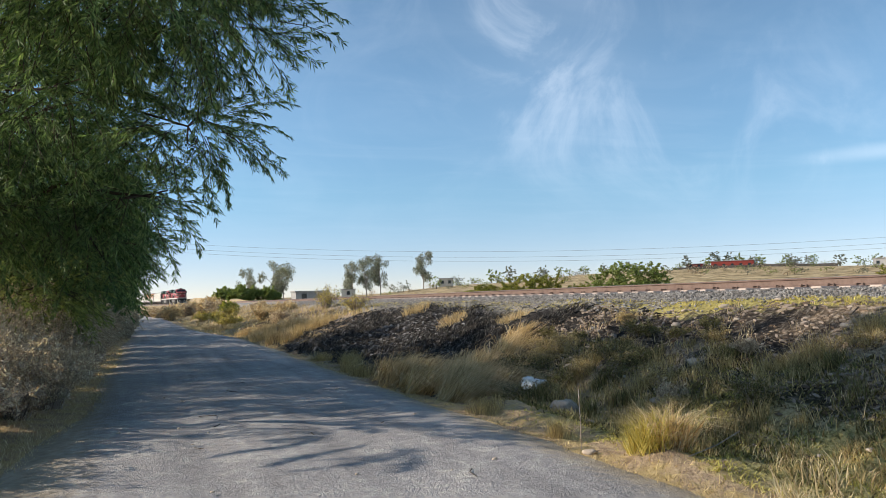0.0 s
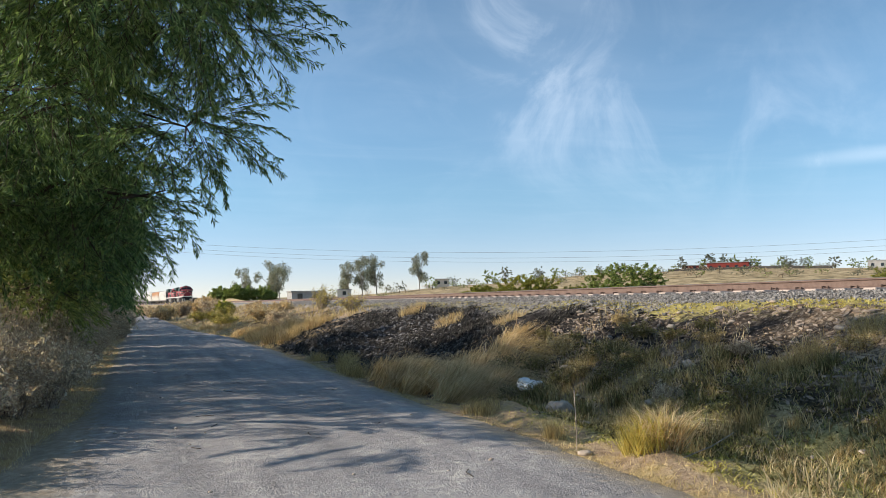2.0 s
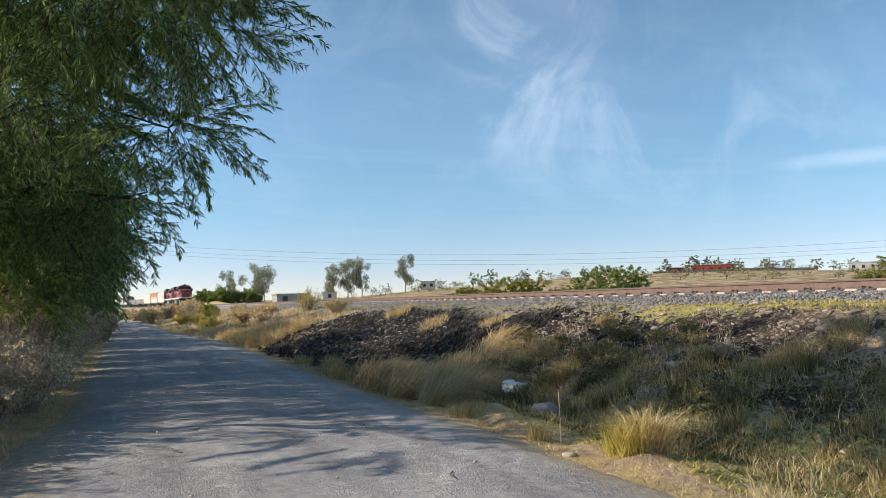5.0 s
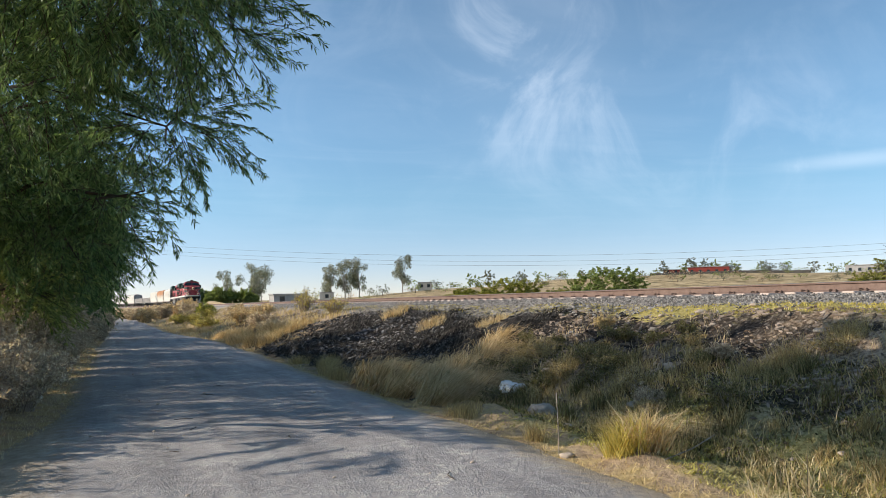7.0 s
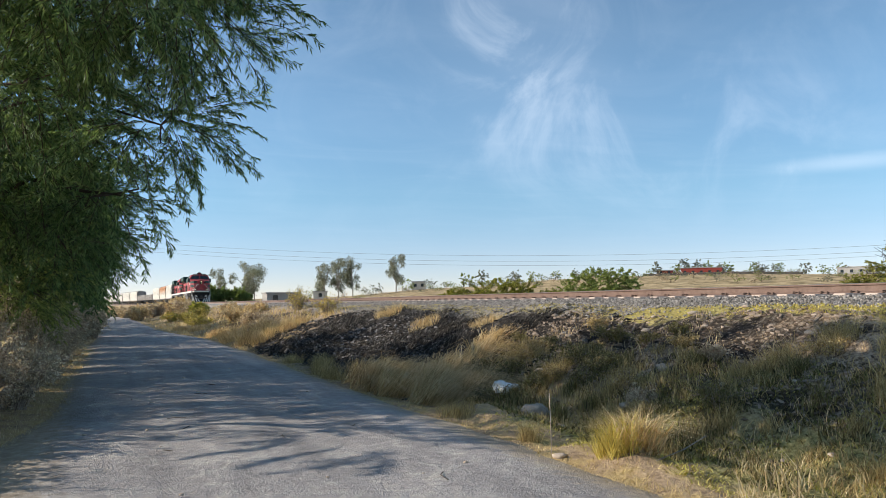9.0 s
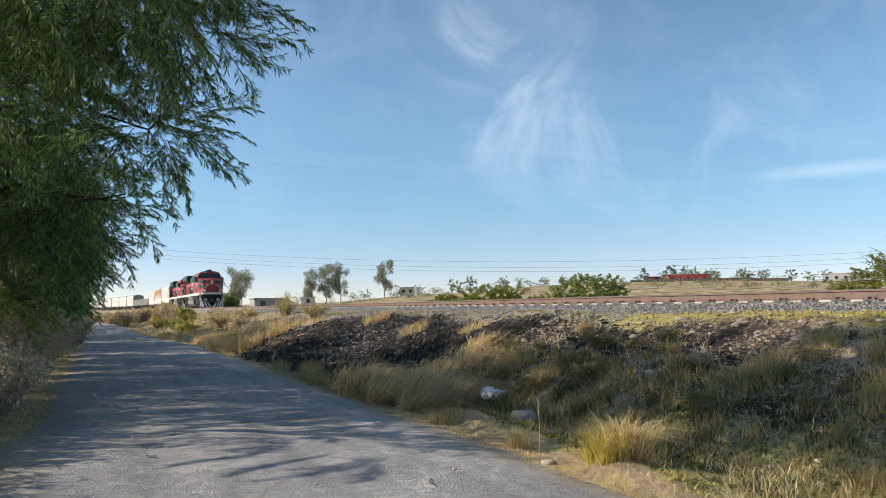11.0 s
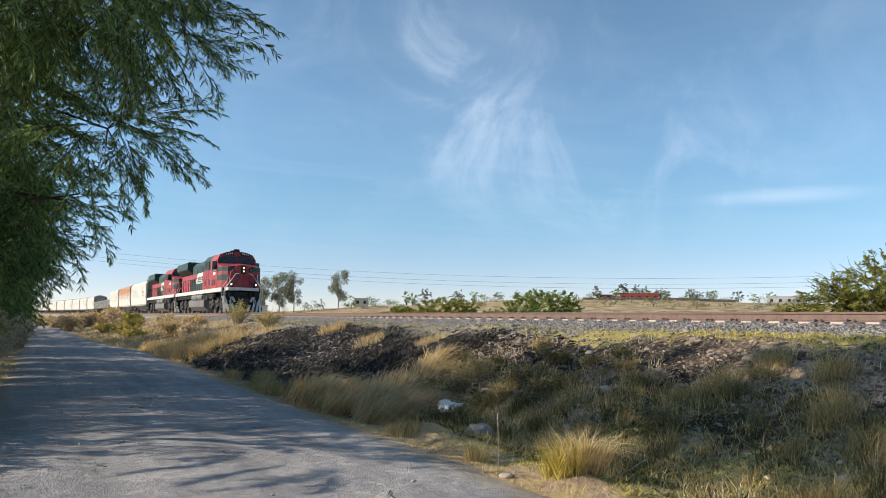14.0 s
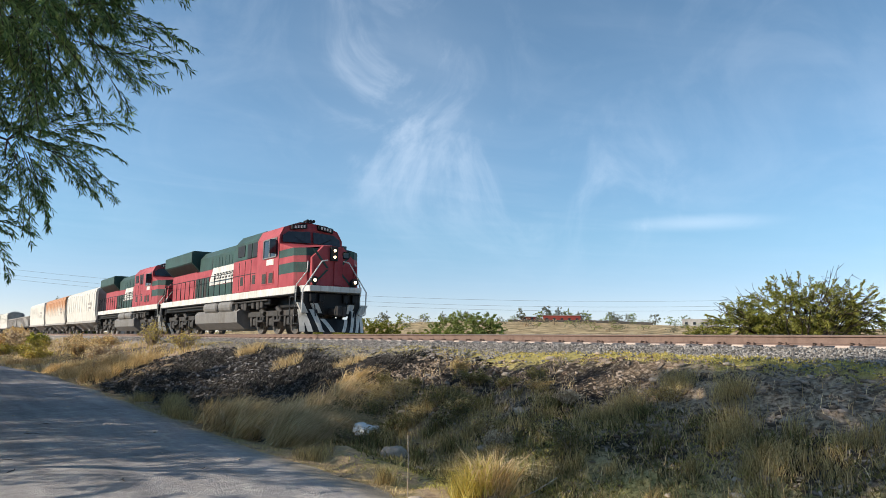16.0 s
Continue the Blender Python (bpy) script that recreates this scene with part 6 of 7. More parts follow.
def build_grass():
    off_road = lambda x, y: (x > road_right(y) + 0.05)
    grass_stuff("green_ditch_grass", "short green and yellowish grass in the shaded ditch", (4.0, 8.2), (2.5, 12.0), 34000, 0.045, 0.015, 1.1, 0.2, M_GREENGRASS, 501,
                lambda x, y, rs: off_road(x, y) & (x > 4.7 + 0.4 * rs.rand(len(x))) & (y < 8.5 + 3 * rs.rand(len(x)) ** 2) & (fbm(x + 9, y, 1.3) + 0.2 * (rs.rand(len(x)) - 0.5) > 0.47))
    grass_stuff("verge_straw", "dry straw-coloured verge grass beside the road", (3.7, 6.0), (2.0, 34.0), 26000, 0.055, 0.007, 1.3, 0.3, M_BROWNGRASS, 502,
                lambda x, y, rs: (x > road_right(y) - 0.1) & (x < road_right(y) + 0.35 + 0.9 * rs.rand(len(x)) ** 2))
    grass_stuff("bank_brown_grass", "sparse brown dry grass on the shaded bank", (5.6, 8.6), (2.5, 14.5), 13000, 0.11, 0.014, 0.6, 0.25, M_BROWNGRASS, 503,
                patchy(1.4, 0.50, 21))
    grass_stuff("bank_dark_weeds", "dark olive and dead brown weeds matted over the shaded bank", (5.4, 8.5), (2.5, 14.5), 26000, 0.08, 0.020, 1.0, 0.3, M_WEED, 511, patchy(1.7, 0.50, 90))
    grass_stuff("bank_straw_grass", "sparse straw stalks on the bank", (5.6, 10.2), (2.5, 14.0), 3000, 0.17, 0.008, 0.45, 0.2, M_STRAW, 504, patchy(0.5, 0.54, 70))
    grass_stuff("shoulder_grass", "short yellow-green grass at the foot of the ballast", (10.0, 11.3), (2.0, 45.0), 36000, 0.045, 0.010, 0.7, 0.2, M_YELLOWGRASS, 505, patchy(0.6, 0.40, 33))
    grass_stuff("far_bank_straw", "sunlit golden dry grass on the far bank", (3.0, 9.5), (29.5, 75.0), 11000, 0.15, 0.02, 0.6, 0.25, M_STRAW, 506,
                lambda x, y, rs: (x > road_right(y) + 0.25) & ((y > 31) | (x < 6.5)) & (fbm(x + 3, y, 0.35) + 0.25 * (rs.rand(len(x)) - 0.5) > 0.46))
    grass_stuff("far_bank_brush", "dry brown brush grass on the far bank", (3.0, 10.0), (32.0, 110.0), 5000, 0.26, 0.03, 0.6, 0.25, M_BROWNGRASS, 507,
                lambda x, y, rs: (x > road_right(y) + 0.4) & (fbm(x + 60, y, 0.22) > 0.5))
    grass_stuff("left_verge_grass", "dry trampled grass along the road's edge", (-5.0, -0.6), (4.0, 40.0), 24000, 0.06, 0.010, 0.9, 0.35, M_PALE, 508,
                lambda x, y, rs: x < road_left(y) - 0.05 + 0.1 * rs.randn(len(x)))
    grass_stuff("left_verge_straw", "pale straw at the road's edge", (-2.6, -0.5), (5.0, 30.0), 20000, 0.08, 0.006, 1.0, 0.35, M_PALE, 509,
                lambda x, y, rs: (x < road_left(y) + 0.12) & (fbm(x, y, 0.8) > 0.42))
    grass_stuff("burnt_stalks", "blackened and ashy grass stalks on the burnt bank", (5.0, 10.0), (15.0, 31.0), 30000, 0.17, 0.012, 1.1, 0.35, M_CHARSTALK, 510, patchy(0.9, 0.44, 5), -0.5)
    # golden drooping grass at the foot of the bank
    i = 0
    rs = np.random.RandomState(31)
    for x, y, h in ((4.75, 12.9, 0.9), (5.3, 12.6, 1.0), (5.0, 11.9, 0.8), (5.6, 12.1, 0.9), (6.1, 12.6, 0.95), (6.6, 13.0, 0.85), (4.6, 13.8, 0.9), (4.7, 14.8, 0.85), (5.2, 14.2, 1.0), (5.7, 13.4, 1.0), (6.3, 13.8, 1.0), (5.4, 15.4, 0.9), (6.2, 15.0, 0.9), (7.0, 14.2, 0.9), (7.6, 15.0, 0.8), (6.9, 15.6, 0.8), (8.2, 15.6, 0.65)):
        clump("dry_grass_clump", "tall golden dry grass drooping at the foot of the bank", x, y, 0.36, h, 300, M_STRAW, 600 + i, 1.15 + 0.6 * rs.rand(), 0.55, 0.013, -0.35 + 0.3 * rs.randn())
        i += 1
    for x, y, h in ((4.65, 16.3, 0.45), (4.9, 18.4, 0.4), (5.3, 19.6, 0.4), (4.7, 20.8, 0.35), (4.7, 9.9, 0.3), (4.75, 17.6, 0.4), (7.9, 13.2, 0.4), (7.4, 11.4, 0.4), (8.6, 7.4, 0.4), (9.0, 5.9, 0.45), (8.1, 5.4, 0.45), (9.3, 7.0, 0.4), (7.6, 4.6, 0.4)):
        clump("brown_grass_clump", "small brown dry grass tuft", x, y, 0.30, h, 420, M_BROWNGRASS, 640 + i, 0.6, 0.3, 0.006)
        i += 1
    for x, y, h in ((9.3, 17.5, 0.5), (9.2, 25.0, 0.8), (8.9, 21.0, 0.5), (6.2, 33.0, 1.5), (5.6, 35.5, 1.4), (5.2, 31.5, 1.3), (5.6, 30.2, 1.2), (4.8, 33.5, 1.3), (6.8, 31.2, 1.1), (7.6, 32.4, 1.1), (5.3, 37.8, 1.4), (6.6, 38.0, 0.9), (5.0, 40.0, 0.9), (7.4, 34.0, 0.8), (4.6, 46.0, 0.9), (4.0, 50.0, 0.8)):
        clump("straw_grass_clump", "sunlit golden grass clump on the bank", x, y, 0.5, h * 0.55, 420, M_STRAW, 680 + i, 0.6, 0.3, 0.014)
        i += 1
    clump("yellow_grass_tuft", "dense yellow-green grass tuft with straw tips", 4.85, 6.25, 0.24, 0.50, 480, M_YELLOWGRASS, 720, 0.75, 0.45, 0.010)
    clump("yellow_grass_tuft", "dense yellow-green grass tuft with straw tips", 5.05, 6.2, 0.22, 0.60, 480, M_STRAW, 721, 0.85, 0.45, 0.010)
    clump("brown_grass_clump", "brown dry tuft beside the rock and the thin stick", 4.72, 7.85, 0.15, 0.30, 260, M_BROWNGRASS, 722, 0.45, 0.25, 0.006)
    clump("pale_grass_clump", "pale bleached grass stalks at the roadside", 5.55, 4.75, 0.20, 0.42, 34, M_PALE, 723, 0.55, 0.1, 0.014)
    clump("pale_grass_clump", "pale bleached grass stalks at the roadside", 5.2, 4.85, 0.15, 0.26, 22, M_PALE, 725, 0.5, 0.1, 0.012)
    rt = np.random.RandomState(91)
    for k in range(110):
        x, y = 6.0 + 2.6 * rt.rand(), 3.2 + 8.5 * rt.rand()
        dead = rt.rand() < 0.6
        clump("brown_grass_clump" if dead else "green_grass_clump", "dead brown stalks standing on the shaded bank" if dead else "dull olive grass tuft on the shaded bank",
              x, y, 0.12 + 0.14 * rt.rand(), 0.16 + 0.22 * rt.rand(), 90, M_BROWNGRASS if dead else M_WEED, 3000 + k, 0.45, 0.2, 0.009)
    clump("pale_grass_clump", "pale bleached grass stalks at the roadside", 5.0, 4.4, 0.3, 0.2, 260, M_PALE, 724, 0.8, 0.3, 0.007)
    shrub("dry_bush", "thin yellowish dry bush on the bank's edge", (9.6, 41.0, gz1(9.6, 41.0)), 0.9, 1.2, 50, M_YELLOWGRASS, 730, 5, (0.09, 0.03), "bush", 0.012)
    shrub("dry_bush", "thin yellowish dry bush on the bank's edge", (9.4, 34.0, gz1(9.4, 34.0)), 0.7, 0.9, 40, M_YELLOWGRASS, 731, 4, (0.09, 0.03), "bush", 0.012)
    shrub("green_bush", "low green bush by the far bank", (7.6, 74.0, gz1(7.6, 74.0)), 0.9, 0.9, 60, M_LEAF3, 732, 8, (0.2, 0.1), "bush", 0.02)
    for k, (x, y) in enumerate(((8.0, 55.0), (8.8, 62.0), (7.0, 66.0), (8.5, 48.0), (6.4, 80.0), (5.4, 60.0), (6.6, 44.0), (6.8, 39.0), (5.4, 52.0), (6.0, 72.0), (6.6, 35.0), (4.6, 66.0))):
        shrub("dry_bush", "brown scrub on the far bank", (x, y, gz1(x, y)), 0.9, 0.65, 45, (M_STRAW, M_BRUSH, M_YELLOWGRASS)[k % 3], 740 + k, 7, (0.16, 0.05), "bush", 0.012)


build_grass()


def bank_weeds():
    """Low dead and green weeds scattered over the bank and the ditch."""
    rs = np.random.RandomState(55)
    kinds = ((M_BROWNGRASS, "low dead brown weed on the bank", "weed"), (M_BROWNGRASS, "low yellowish-brown weed on the bank", "weed"), (M_BRUSH, "withered brown weed on the bank", "weed"))
    n = 0
    while n < 36:
        x, y = 6.2 + 3.2 * rs.rand(), 6.6 + 8.0 * rs.rand()
        if abs(x - 5.8) < 0.8 and abs(y - 10.0) < 1.4:
            continue
        green = x < 8.2 and rs.rand() < 0.55
        m, label, cat = kinds[1] if green else kinds[int(rs.rand() * 2) * 2]
        shrub("low_weed", label, (x, y, gz1(x, y)), 0.22 + 0.25 * rs.rand(), 0.14 + 0.20 * rs.rand(), 34, M_WEED if rs.rand() < 0.5 else m, 1000 + n, 7, (0.045, 0.016), cat, 0.003)
        n += 1
    for k, (x, y) in enumerate(((2.5, 84.0), (4.5, 90.0), (6.5, 95.0), (1.5, 98.0), (3.8, 104.0), (7.5, 88.0), (5.5, 112.0), (0.5, 110.0), (8.5, 104.0), (3.0, 120.0))):
        shrub("dry_bush", "brown scrub beside the far bend of the road", (x, y, gz1(x, y)), 1.5, 1.3, 45, (M_STRAW, M_BRUSH)[k % 2], 1100 + k, 8, (0.24, 0.10), "bush", 0.02)


bank_weeds()


# ---- clods and chips of stone ----
def clods(name, label, xs, ys, n, r0, r1, mat, seed, keep=None):
    rs = np.random.RandomState(seed)
    x, y = xs[0] + (xs[1] - xs[0]) * rs.rand(n), ys[0] + (ys[1] - ys[0]) * rs.rand(n) ** 1.2
    if keep is not None:
        k = keep(x, y, rs)
        x, y = x[k], y[k]
    n = len(x)
    base = np.array([(1, 0, 0), (-1, 0, 0), (0, 1, 0), (0, -1, 0), (0, 0, 1), (0, 0, -1)], float)
    tri = np.array([(0, 2, 4), (2, 1, 4), (1, 3, 4), (3, 0, 4), (2, 0, 5), (1, 2, 5), (3, 1, 5), (0, 3, 5)])
    size = (r0 + (r1 - r0) * rs.rand(n, 1, 1) ** 2)
    shape = base[None] * (0.6 + 0.8 * rs.rand(n, 6, 1)) + 0.3 * rs.randn(n, 6, 3)
    V = shape * size * np.array([1.3, 1.3, 0.6]) + np.stack([x, y, ground_z(x, y)], 1)[:, None]
    F = tri[None] + (np.arange(n) * 6)[:, None, None]
    return tagged(mesh_object(name, V.reshape(-1, 3), F.reshape(-1, 3), mat), label, "stones", kind="stuff")


M_CLOD = leafy("earth_clod", [(0.2, (0.11, 0.075, 0.05)), (0.5, (0.29, 0.22, 0.16)), (0.8, (0.48, 0.39, 0.30))], 0.0, 0.95, 2.0)
M_ASH = leafy("burnt_clod", [(0.2, (0.010, 0.009, 0.009)), (0.6, (0.035, 0.032, 0.03)), (0.85, (0.30, 0.28, 0.26))], 0.0, 0.95, 2.0)
clods("earth_clods", "broken earth clods and stone chips on the bank", (6.4, 9.3), (2.5, 17.0), 7000, 0.008, 0.035, M_CLOD, 801, patchy(0.8, 0.44, 12))
clods("burnt_clods", "charred clods and ashy chips on the burnt bank", (4.8, 10.4), (12.0, 31.0), 6000, 0.008, 0.06, M_ASH, 802)
def flakes(name, label, xs, ys, n, size, mat, seed, keep=None):
    """Flat broken plates lying on the slope, long side along the bank."""
    rs = np.random.RandomState(seed)
    x, y = xs[0] + (xs[1] - xs[0]) * rs.rand(n), ys[0] + (ys[1] - ys[0]) * rs.rand(n) ** 1.2
    if keep is not None:
        k = keep(x, y, rs)
        x, y = x[k], y[k]
    n = len(x)
    e = 0.06
    nrm = unit(np.stack([-(ground_z(x + e, y) - ground_z(x - e, y)) / (2 * e), -(ground_z(x, y + e) - ground_z(x, y - e)) / (2 * e), np.ones(n)], 1) + rs.randn(n, 3) * 0.14)
    a = math.pi / 2 + 0.55 * rs.randn(n)
    d = unit(np.cross(np.cross(nrm, np.stack([np.cos(a), np.sin(a), 0 * a], 1)), nrm))
    w = np.cross(nrm, d)
    L = (size * (0.3 + rs.rand(n) ** 2.2))[:, None, None]
    ang = np.arange(5) * math.tau / 5 + 0.5 * rs.rand(n, 5)
    rad = 0.7 + 0.5 * rs.rand(n, 5)
    ring = d[:, None] * (np.cos(ang) * rad)[..., None] * L + w[:, None] * (np.sin(ang) * rad)[..., None] * L * 0.34
    c = np.stack([x, y, ground_z(x, y) + 0.012], 1)[:, None]
    top = c + ring * 0.92 + nrm[:, None] * L * 0.12
    V = np.concatenate([c + ring - nrm[:, None] * 0.03, top], 1).reshape(-1, 3)
    b = np.arange(n) * 10
    f = [tuple(q) for q in (b[:, None] + np.arange(5, 10)).tolist()]
    for k in range(5):
        j = (k + 1) % 5
        f += [tuple(q) for q in np.stack([b + k, b + j, b + 5 + j, b + 5 + k], 1).tolist()]
    return tagged(mesh_object(name, V, f, mat), label, "stones", kind="stuff")


M_SHALE = leafy("shale_chip", [(0.2, (0.09, 0.062, 0.045)), (0.5, (0.20, 0.155, 0.12)), (0.85, (0.40, 0.325, 0.265))], 0.0, 0.9, 2.0)
M_FLAKE = leafy("ash_flake", [(0.3, (0.012, 0.011, 0.011)), (0.52, (0.045, 0.042, 0.042)), (0.8, (0.26, 0.245, 0.24))], 0.0, 0.9, 1.5)
flakes("burnt_flakes", "layered charred and ash-grey flakes on the burnt bank", (5.0, 9.8), (14.0, 32.0), 9000, 0.11, M_FLAKE, 811, patchy(0.7, 0.42, 15))
flakes("shale_chips", "flat broken shale chips on the upper bank", (7.4, 10.3), (2.5, 15.0), 5200, 0.07, M_SHALE, 812, patchy(0.9, 0.44, 51))
clods("gravel_spill", "grey track gravel spilled over the shoulder", (9.4, 11.2), (13.0, 70.0), 26000, 0.012, 0.05, M_BALLAST, 813,
      lambda x, y, rs: x > 9.5 + 0.9 * fbm(x, y, 0.5) + 0.5 * rs.rand(len(x)) ** 2)
clods("road_grit", "scattered grit on the dirt road", (-0.8, 4.1), (3.5, 18.0), 5000, 0.004, 0.014, M_CLOD, 803)


# ---- small things on the ground ----
def blob_mesh(name, r, seed, mat, squash=(1, 1, 0.6), rough=0.3, sub=3):
    bm = bmesh.new()
    bmesh.ops.create_icosphere(bm, subdivisions=sub, radius=1.0)
    for v in bm.verts:
        k = 1 + rough * (noise.noise(v.co * 1.3 + Vector((seed, 0, 0))) + 0.5 * noise.noise(v.co * 3.1 + Vector((0, seed, 0))))
        v.co = Vector((v.co.x * squash[0], v.co.y * squash[1], v.co.z * squash[2])) * r * k
    return part(name, bm, mat, None, "", True)


def small_things():
    rock = blob_mesh("rock", 0.21, 5, M_ROCK, (1.35, 0.95, 0.52), 0.35)
    rock.location, rock.rotation_euler = (6.15, 10.05, gz1(6.15, 10.05) + 0.17), (0, 0.1, 0.4)
    tagged(rock, "rounded grey-brown boulder in the ditch grass", "rock")
    bag = blob_mesh("plastic_sack", 0.22, 9, M_BAG, (1.25, 0.8, 0.48), 0.55, 4)
    bag.location, bag.rotation_euler = (6.50, 11.62, gz1(6.50, 11.62) + 0.12), (0.2, 0.1, 0.2)
    tagged(bag, "crumpled white plastic sack lying in the grass", "litter")
    rs = np.random.RandomState(77)
    spots = [(4.42, 6.72, 0.07), (5.75, 8.75, 0.10), (6.2, 7.4, 0.05), (4.05, 7.25, 0.05)]
    for k in range(60):
        x, y = 6.6 + 3.9 * rs.rand(), 3.5 + 13 * rs.rand()
        spots.append((x, y, 0.03 + 0.07 * rs.rand() ** 2))
    for k, (x, y, r) in enumerate(spots):
        st = blob_mesh("stone", r, 20 + k, M_ROCK, (1.2, 0.9, 0.5), 0.4, 2)
        st.location, st.rotation_euler = (x, y, gz1(x, y) + r * 0.2), (0, 0, k)
        tagged(st, "pale flat stone lying on the earth", "stone", group="stones on the bank")
    for k in range(26):
        x, y = -0.4 + 4.0 * rs.rand(), 4.5 + 16 * rs.rand() ** 1.4
        r = 0.012 + 0.02 * rs.rand()
        st = blob_mesh("pebble", r, 90 + k, M_ROCK, (1.2, 0.9, 0.6), 0.4, 1)
        st.location = (x, y, 0.012 + r * 0.2)
        tagged(st, "small pebble on the dirt road", "stone", group="pebbles on the road")
    bm = bmesh.new()
    pipe(bm, [(4.40, 6.85, -0.1), (4.405, 6.86, 0.3), (4.40, 6.87, 0.62)], 0.0045, 6)
    tagged(part("stick", bm, M_TWIG), "thin dry stick standing upright in the grass", "stick")
    bm = bmesh.new()
    pipe(bm, [(5.0, 5.85, gz1(5.0, 5.85) + 0.02), (5.6, 6.1, gz1(5.6, 6.1) + 0.16), (6.3, 6.5, gz1(6.3, 6.5) + 0.26)], 0.006, 6)
    tagged(part("stick", bm, M_PALEBARK), "long bent dry reed lying in the ditch", "stick")
    for k in range(9):
        x, y, a = 0.2 + 3 * rs.rand(), 6 + 10 * rs.rand(), rs.rand() * 6.28
        l = 0.06 + 0.10 * rs.rand()
        bm = bmesh.new()
        pipe(bm, [(x, y, 0.02), (x + l * math.cos(a), y + l * math.sin(a), 0.028), (x + 2 * l * math.cos(a + 0.3), y + 2 * l * math.sin(a + 0.3), 0.02)], 0.005, 5)
        tagged(part("twig", bm, M_BARK), "fallen dark twig on the road", "twig", group="twigs on the road")


small_things()
# ---- distance ----
def on_bearing(az, dist):
    a = radians(az)
    return math.sin(a) * dist, math.cos(a) * dist


def house(name, label, az, dist, w, d, h, mat, turn=0.0, storeys=1, windows=3, lift=0.0):
    x, y = on_bearing(az, dist)
    root = new(name)
    root.location, root.rotation_euler = (x, y, gz1(x, y) + lift), (0, 0, radians(-az + turn))
    tagged(root, label, "building")
    bm = bmesh.new()
    box(bm, -w / 2, w / 2, -d / 2, d / 2, -1.5, h)
    part("wall", bm, mat, root)
    bm = bmesh.new()
    box(bm, -w / 2 - 0.2, w / 2 + 0.2, -d / 2 - 0.2, d / 2 + 0.2, h, h + 0.25)
    part("roof", bm, M_WALLGREY, root)
    for s in range(storeys):
        for k in range(windows):
            bm = bmesh.new()
            cx = -w / 2 + (k + 0.5) * w / windows
            z = s * h / storeys + 0.9
            box(bm, cx - 0.5, cx + 0.5, -d / 2 - 0.05, -d / 2 + 0.1, z, z + 1.1)
            part("window", bm, M_GLASS, root)
    return root


def far_tree(az, dist, top, r, mat, seed, label="small dark green tree on the far rise"):
    top, r = top * 0.8, r * 0.62
    x, y = on_bearing(az, dist)
    g = gz1(x, y)
    return drooping_tree("far_tree", label, (x, y, g),
                         [((x, y, g + top * 0.62), (r, r, top * 0.36)), ((x + r * 0.6, y + r * 0.3, g + top * 0.5), (r * 0.6, r * 0.6, top * 0.26))],
                         330, 8, max(top, 2.0) * 0.042, max(top, 2.0) * 0.036, mat, seed, 0.15, 0.03 * top, None, 0.05, 0.4)


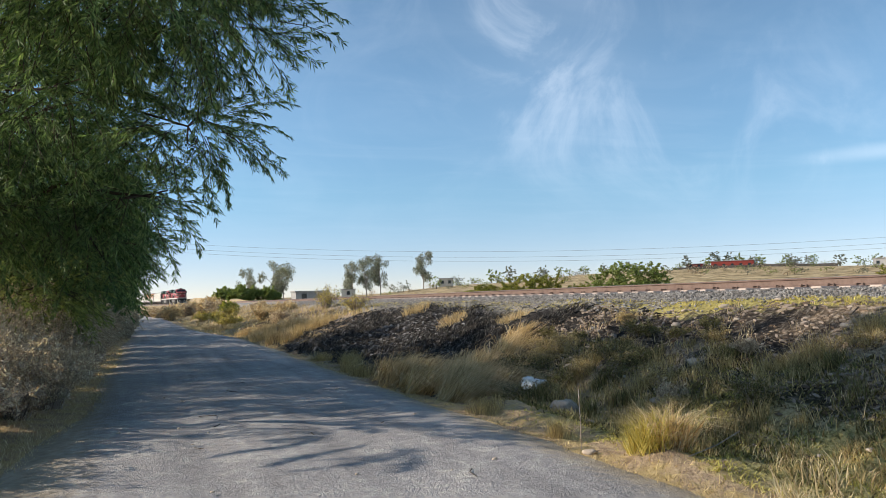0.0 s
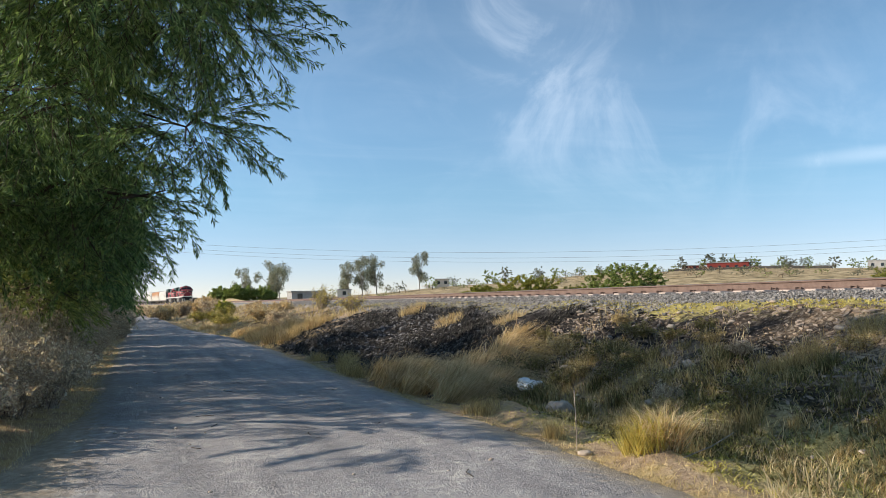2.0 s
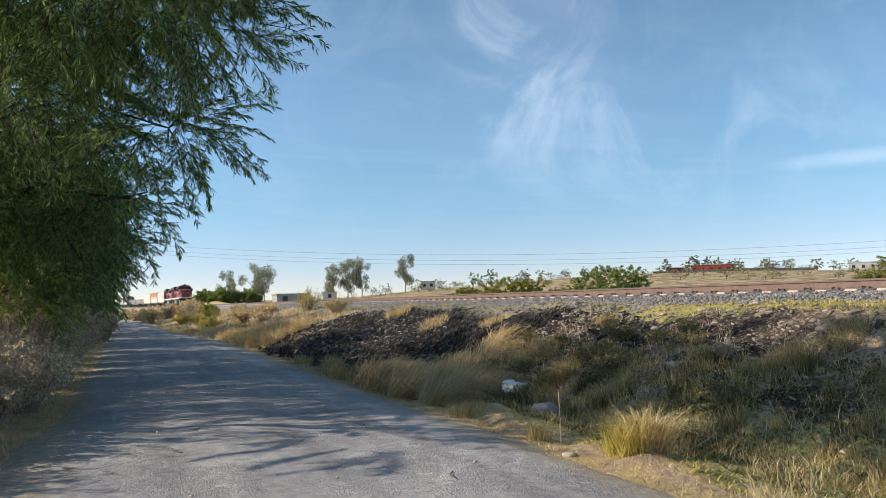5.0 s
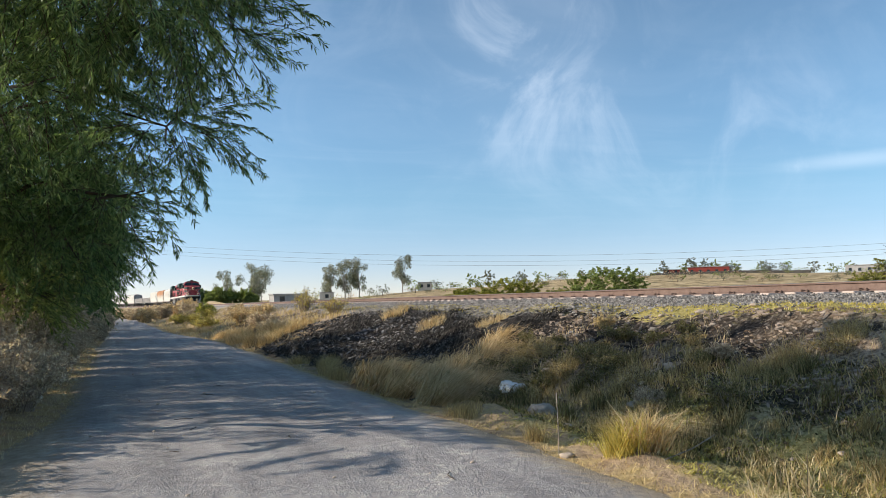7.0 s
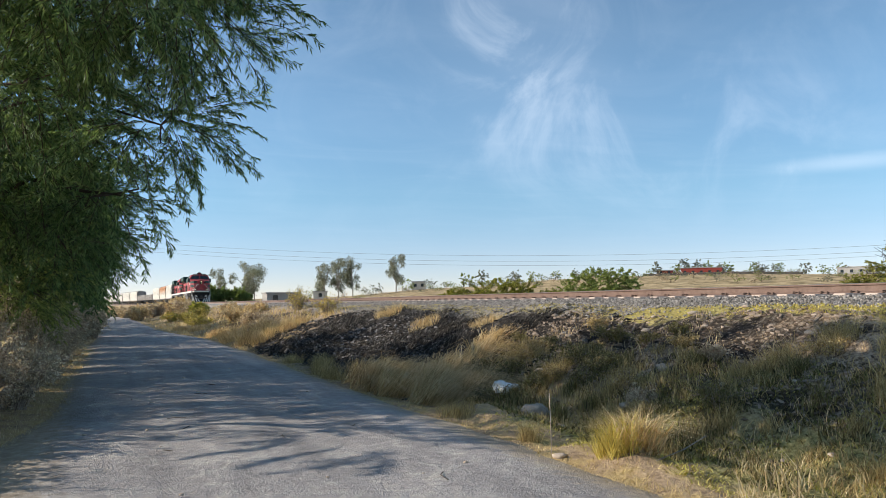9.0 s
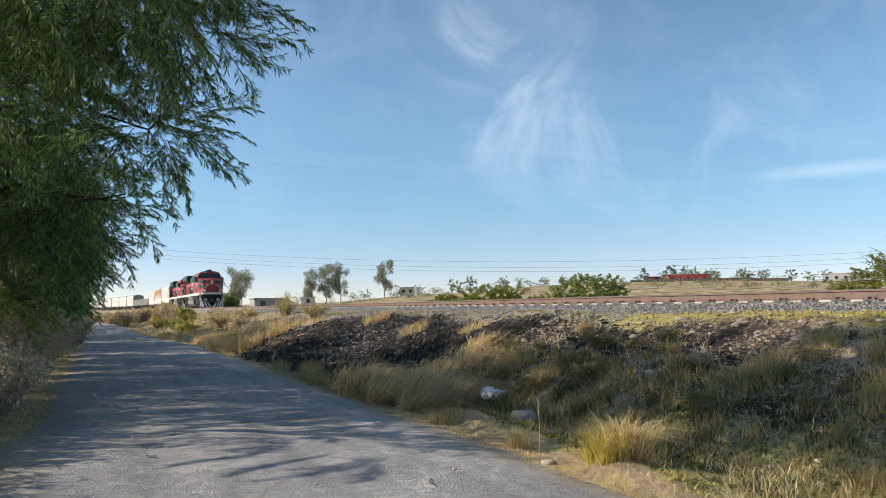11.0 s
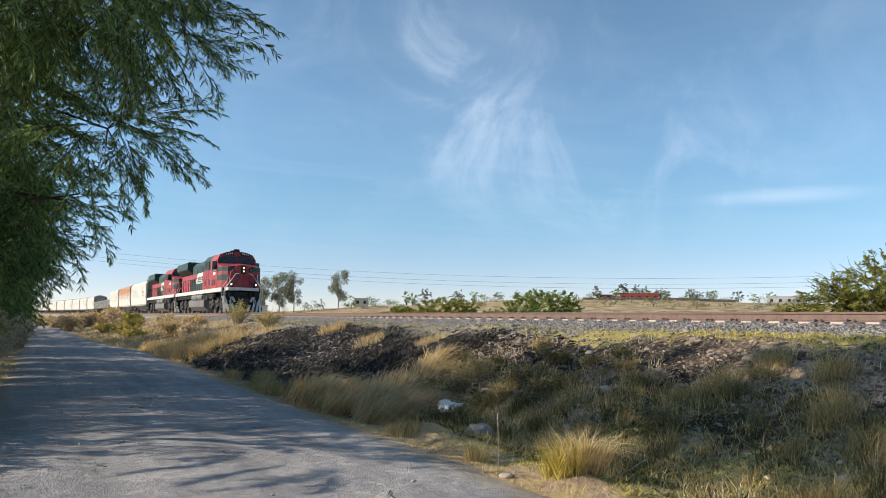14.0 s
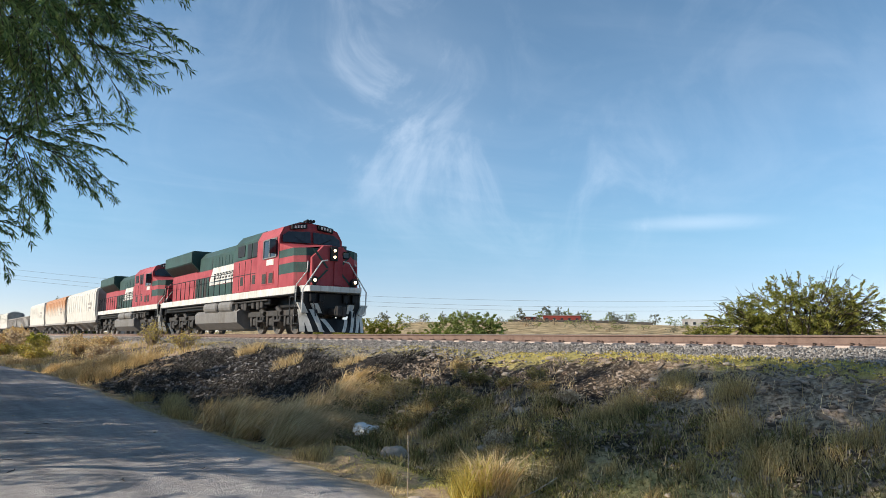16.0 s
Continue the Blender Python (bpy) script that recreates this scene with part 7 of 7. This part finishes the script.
def distance():
    # eucalyptus groups: bearing, distance, height, spread
    for k, (az, dist, h, sp) in enumerate(((7.3, 200, 9.5, 2.6), (9.4, 196, 11.3, 3.2), (9.9, 203, 10.0, 2.8), (15.2, 240, 12.8, 3.0), (16.3, 238, 13.2, 3.2), (17.4, 242, 13.6, 2.4), (20.8, 250, 13.2, 2.2))):
        x, y = on_bearing(az, dist)
        eucalyptus((x, y, gz1(x, y) - 0.5), h, sp * 1.25, 100 + k)
    k = 200
    rs = np.random.RandomState(12)
    for az, dist, top, r in ((14.0, 230, 3.5, 3.0), (19.2, 235, 4.5, 4.5), (21.8, 230, 5.0, 3.0), (23.5, 260, 4.5, 5.0), (26.6, 270, 6.0, 4.0), (27.6, 272, 7.5, 3.2), (24.8, 270, 3.0, 3.5), (18.2, 262, 4.0, 3.0), (12.4, 210, 2.6, 1.6)):
        far_tree(az, dist, top, r, M_EUCA if k % 2 else M_LEAF2, k)
        k += 1
    for az, dist, top, r in ((41.0, 292, 7.0, 2.2), (42.4, 296, 6.0, 3.0), (43.0, 300, 9.0, 2.0), (44.0, 303, 8.0, 3.0), (44.7, 303, 7.5, 2.6), (45.7, 305, 6.5, 2.2), (46.2, 305, 5.5, 2.4), (47.8, 300, 6.5, 2.0), (48.4, 300, 6.0, 3.4), (49.2, 300, 5.5, 2.6), (52.2, 300, 5.0, 3.5), (53.6, 300, 4.5, 3.5), (55.0, 300, 4.5, 2.5), (33.5, 285, 4.5, 3.0), (34.9, 285, 5.0, 2.0), (57.5, 290, 4.5, 4.0), (60.0, 290, 4.0, 4.0), (63.0, 290, 5.0, 4.0), (30.0, 280, 5, 3.0), (37.4, 285, 4.0, 3.0), (51.0, 250, 2.6, 5.0), (39.6, 220, 1.6, 4.0), (45.6, 230, 1.8, 7.0)):
        far_tree(az, dist, top, r, M_EUCA if k % 3 else M_LEAF2, k)
        k += 1
    for i in range(80):
        az, dist = 16 + 50 * rs.rand(), 180 + 75 * rs.rand()
        far_tree(az, dist, 1.2 + 1.4 * rs.rand(), 1.8 + 2.6 * rs.rand(), (M_LEAF2, M_BRUSH, M_EUCA)[i % 3], 400 + i, "low scrub bush on the far dry field")
    for i in range(44):
        az = 23 + 44 * (i + 0.7 * rs.rand()) / 44
        far_tree(az, 296 + 14 * rs.rand(), 3.4 + 3.6 * rs.rand() ** 2, 1.9 + 1.6 * rs.rand(), (M_LEAF2, M_EUCA, M_LEAF2)[i % 3], 500 + i, "small tree on the skyline of the far rise")
    house("red_building", "long low red building on the far rise", 44.2, 298, 15, 6, 3.0, M_WALLRED, 0, 1, 5)
    house("red_building", "small red house on the far rise", 41.6, 296, 6, 5, 2.2, M_WALLRED, 0, 1, 2)
    house("block_house", "low grey block building behind the line", 11.9, 150, 6.5, 5, 2.3, M_WALLGREY, 12, 1, 2)
    house("pale_house", "small pale house in the distance", 14.9, 215, 4, 4, 2.4, M_WALLPALE, 0, 1, 1)
    house("pale_house", "small pale house in the distance", 22.6, 262, 5, 4, 2.6, M_WALLPALE, 0, 1, 2)
    house("pale_house", "pale flat-roofed house on the far rise", 58.5, 285, 9, 6, 3.2, M_WALLPALE, 10, 1, 3)
    house("pale_house", "pale flat-roofed house on the far rise", 54.4, 296, 12, 6, 2.8, M_WALLGREY, -10, 1, 4)
    house("pale_house", "pale flat-roofed house on the far rise", 62.0, 288, 8, 6, 3.0, M_WALLPALE, 5, 1, 2)
    # dry stone wall across the slope
    bm = bmesh.new()
    for i in range(40):
        az = 40.0 + 11.0 * i / 40
        x, y = on_bearing(az, 282)
        x2, y2 = on_bearing(az + 11.0 / 40, 282)
        g = min(gz1(x, y), gz1(x2, y2))
        v = [bm.verts.new((px, py, z)) for px, py in ((x, y), (x2, y2), (x2 + 0.6, y2 + 0.6), (x + 0.6, y + 0.6)) for z in (g - 0.6, g + 0.8 + 0.3 * rs.rand())]
        bmesh.ops.convex_hull(bm, input=v)
    tagged(part("stone_wall", bm, M_STONEDARK), "long dark dry-stone wall across the far field", "wall")
    # power line
    ends = []
    for az, dist in ((-4.5, 97.0), (75.0, 92.0)):
        x, y = on_bearing(az, dist)
        g = gz1(x, y)
        root = new("power_pole")
        root.location = (x, y, g)
        tagged(root, "wooden power pole with one cross-arm", "power pole")
        top = 10.2 - g if az < 30 else 8.1 - g
        bm = bmesh.new()
        cyl(bm, (0, 0, -0.6), (0, 0, top), 0.14, 0.09, 10)
        part("pole", bm, M_BARK, root)
        bm = bmesh.new()
        box(bm, -0.9, 0.9, -0.05, 0.05, top - 0.75, top - 0.63)
        part("cross_arm", bm, M_BARK, root)
        ends.append((x, y, g + top))
    (xa, ya, za), (xb, yb, zb) = ends
    for k, (dz, sag) in enumerate(((-0.05, 3.1), (-0.6, 3.1), (-1.0, 3.1))):
        bm = bmesh.new()
        pts = []
        for i in range(41):
            u = i / 40
            pts.append((xa + (xb - xa) * u, ya + (yb - ya) * u + 0.4 * k, za + (zb - za) * u + dz - sag * 4 * u * (1 - u)))
        pipe(bm, pts, 0.010, 4)
        tagged(part("power_wire", bm, M_WIRE), "thin sagging overhead power wire", "wire", group="overhead wires")


distance()

motions()
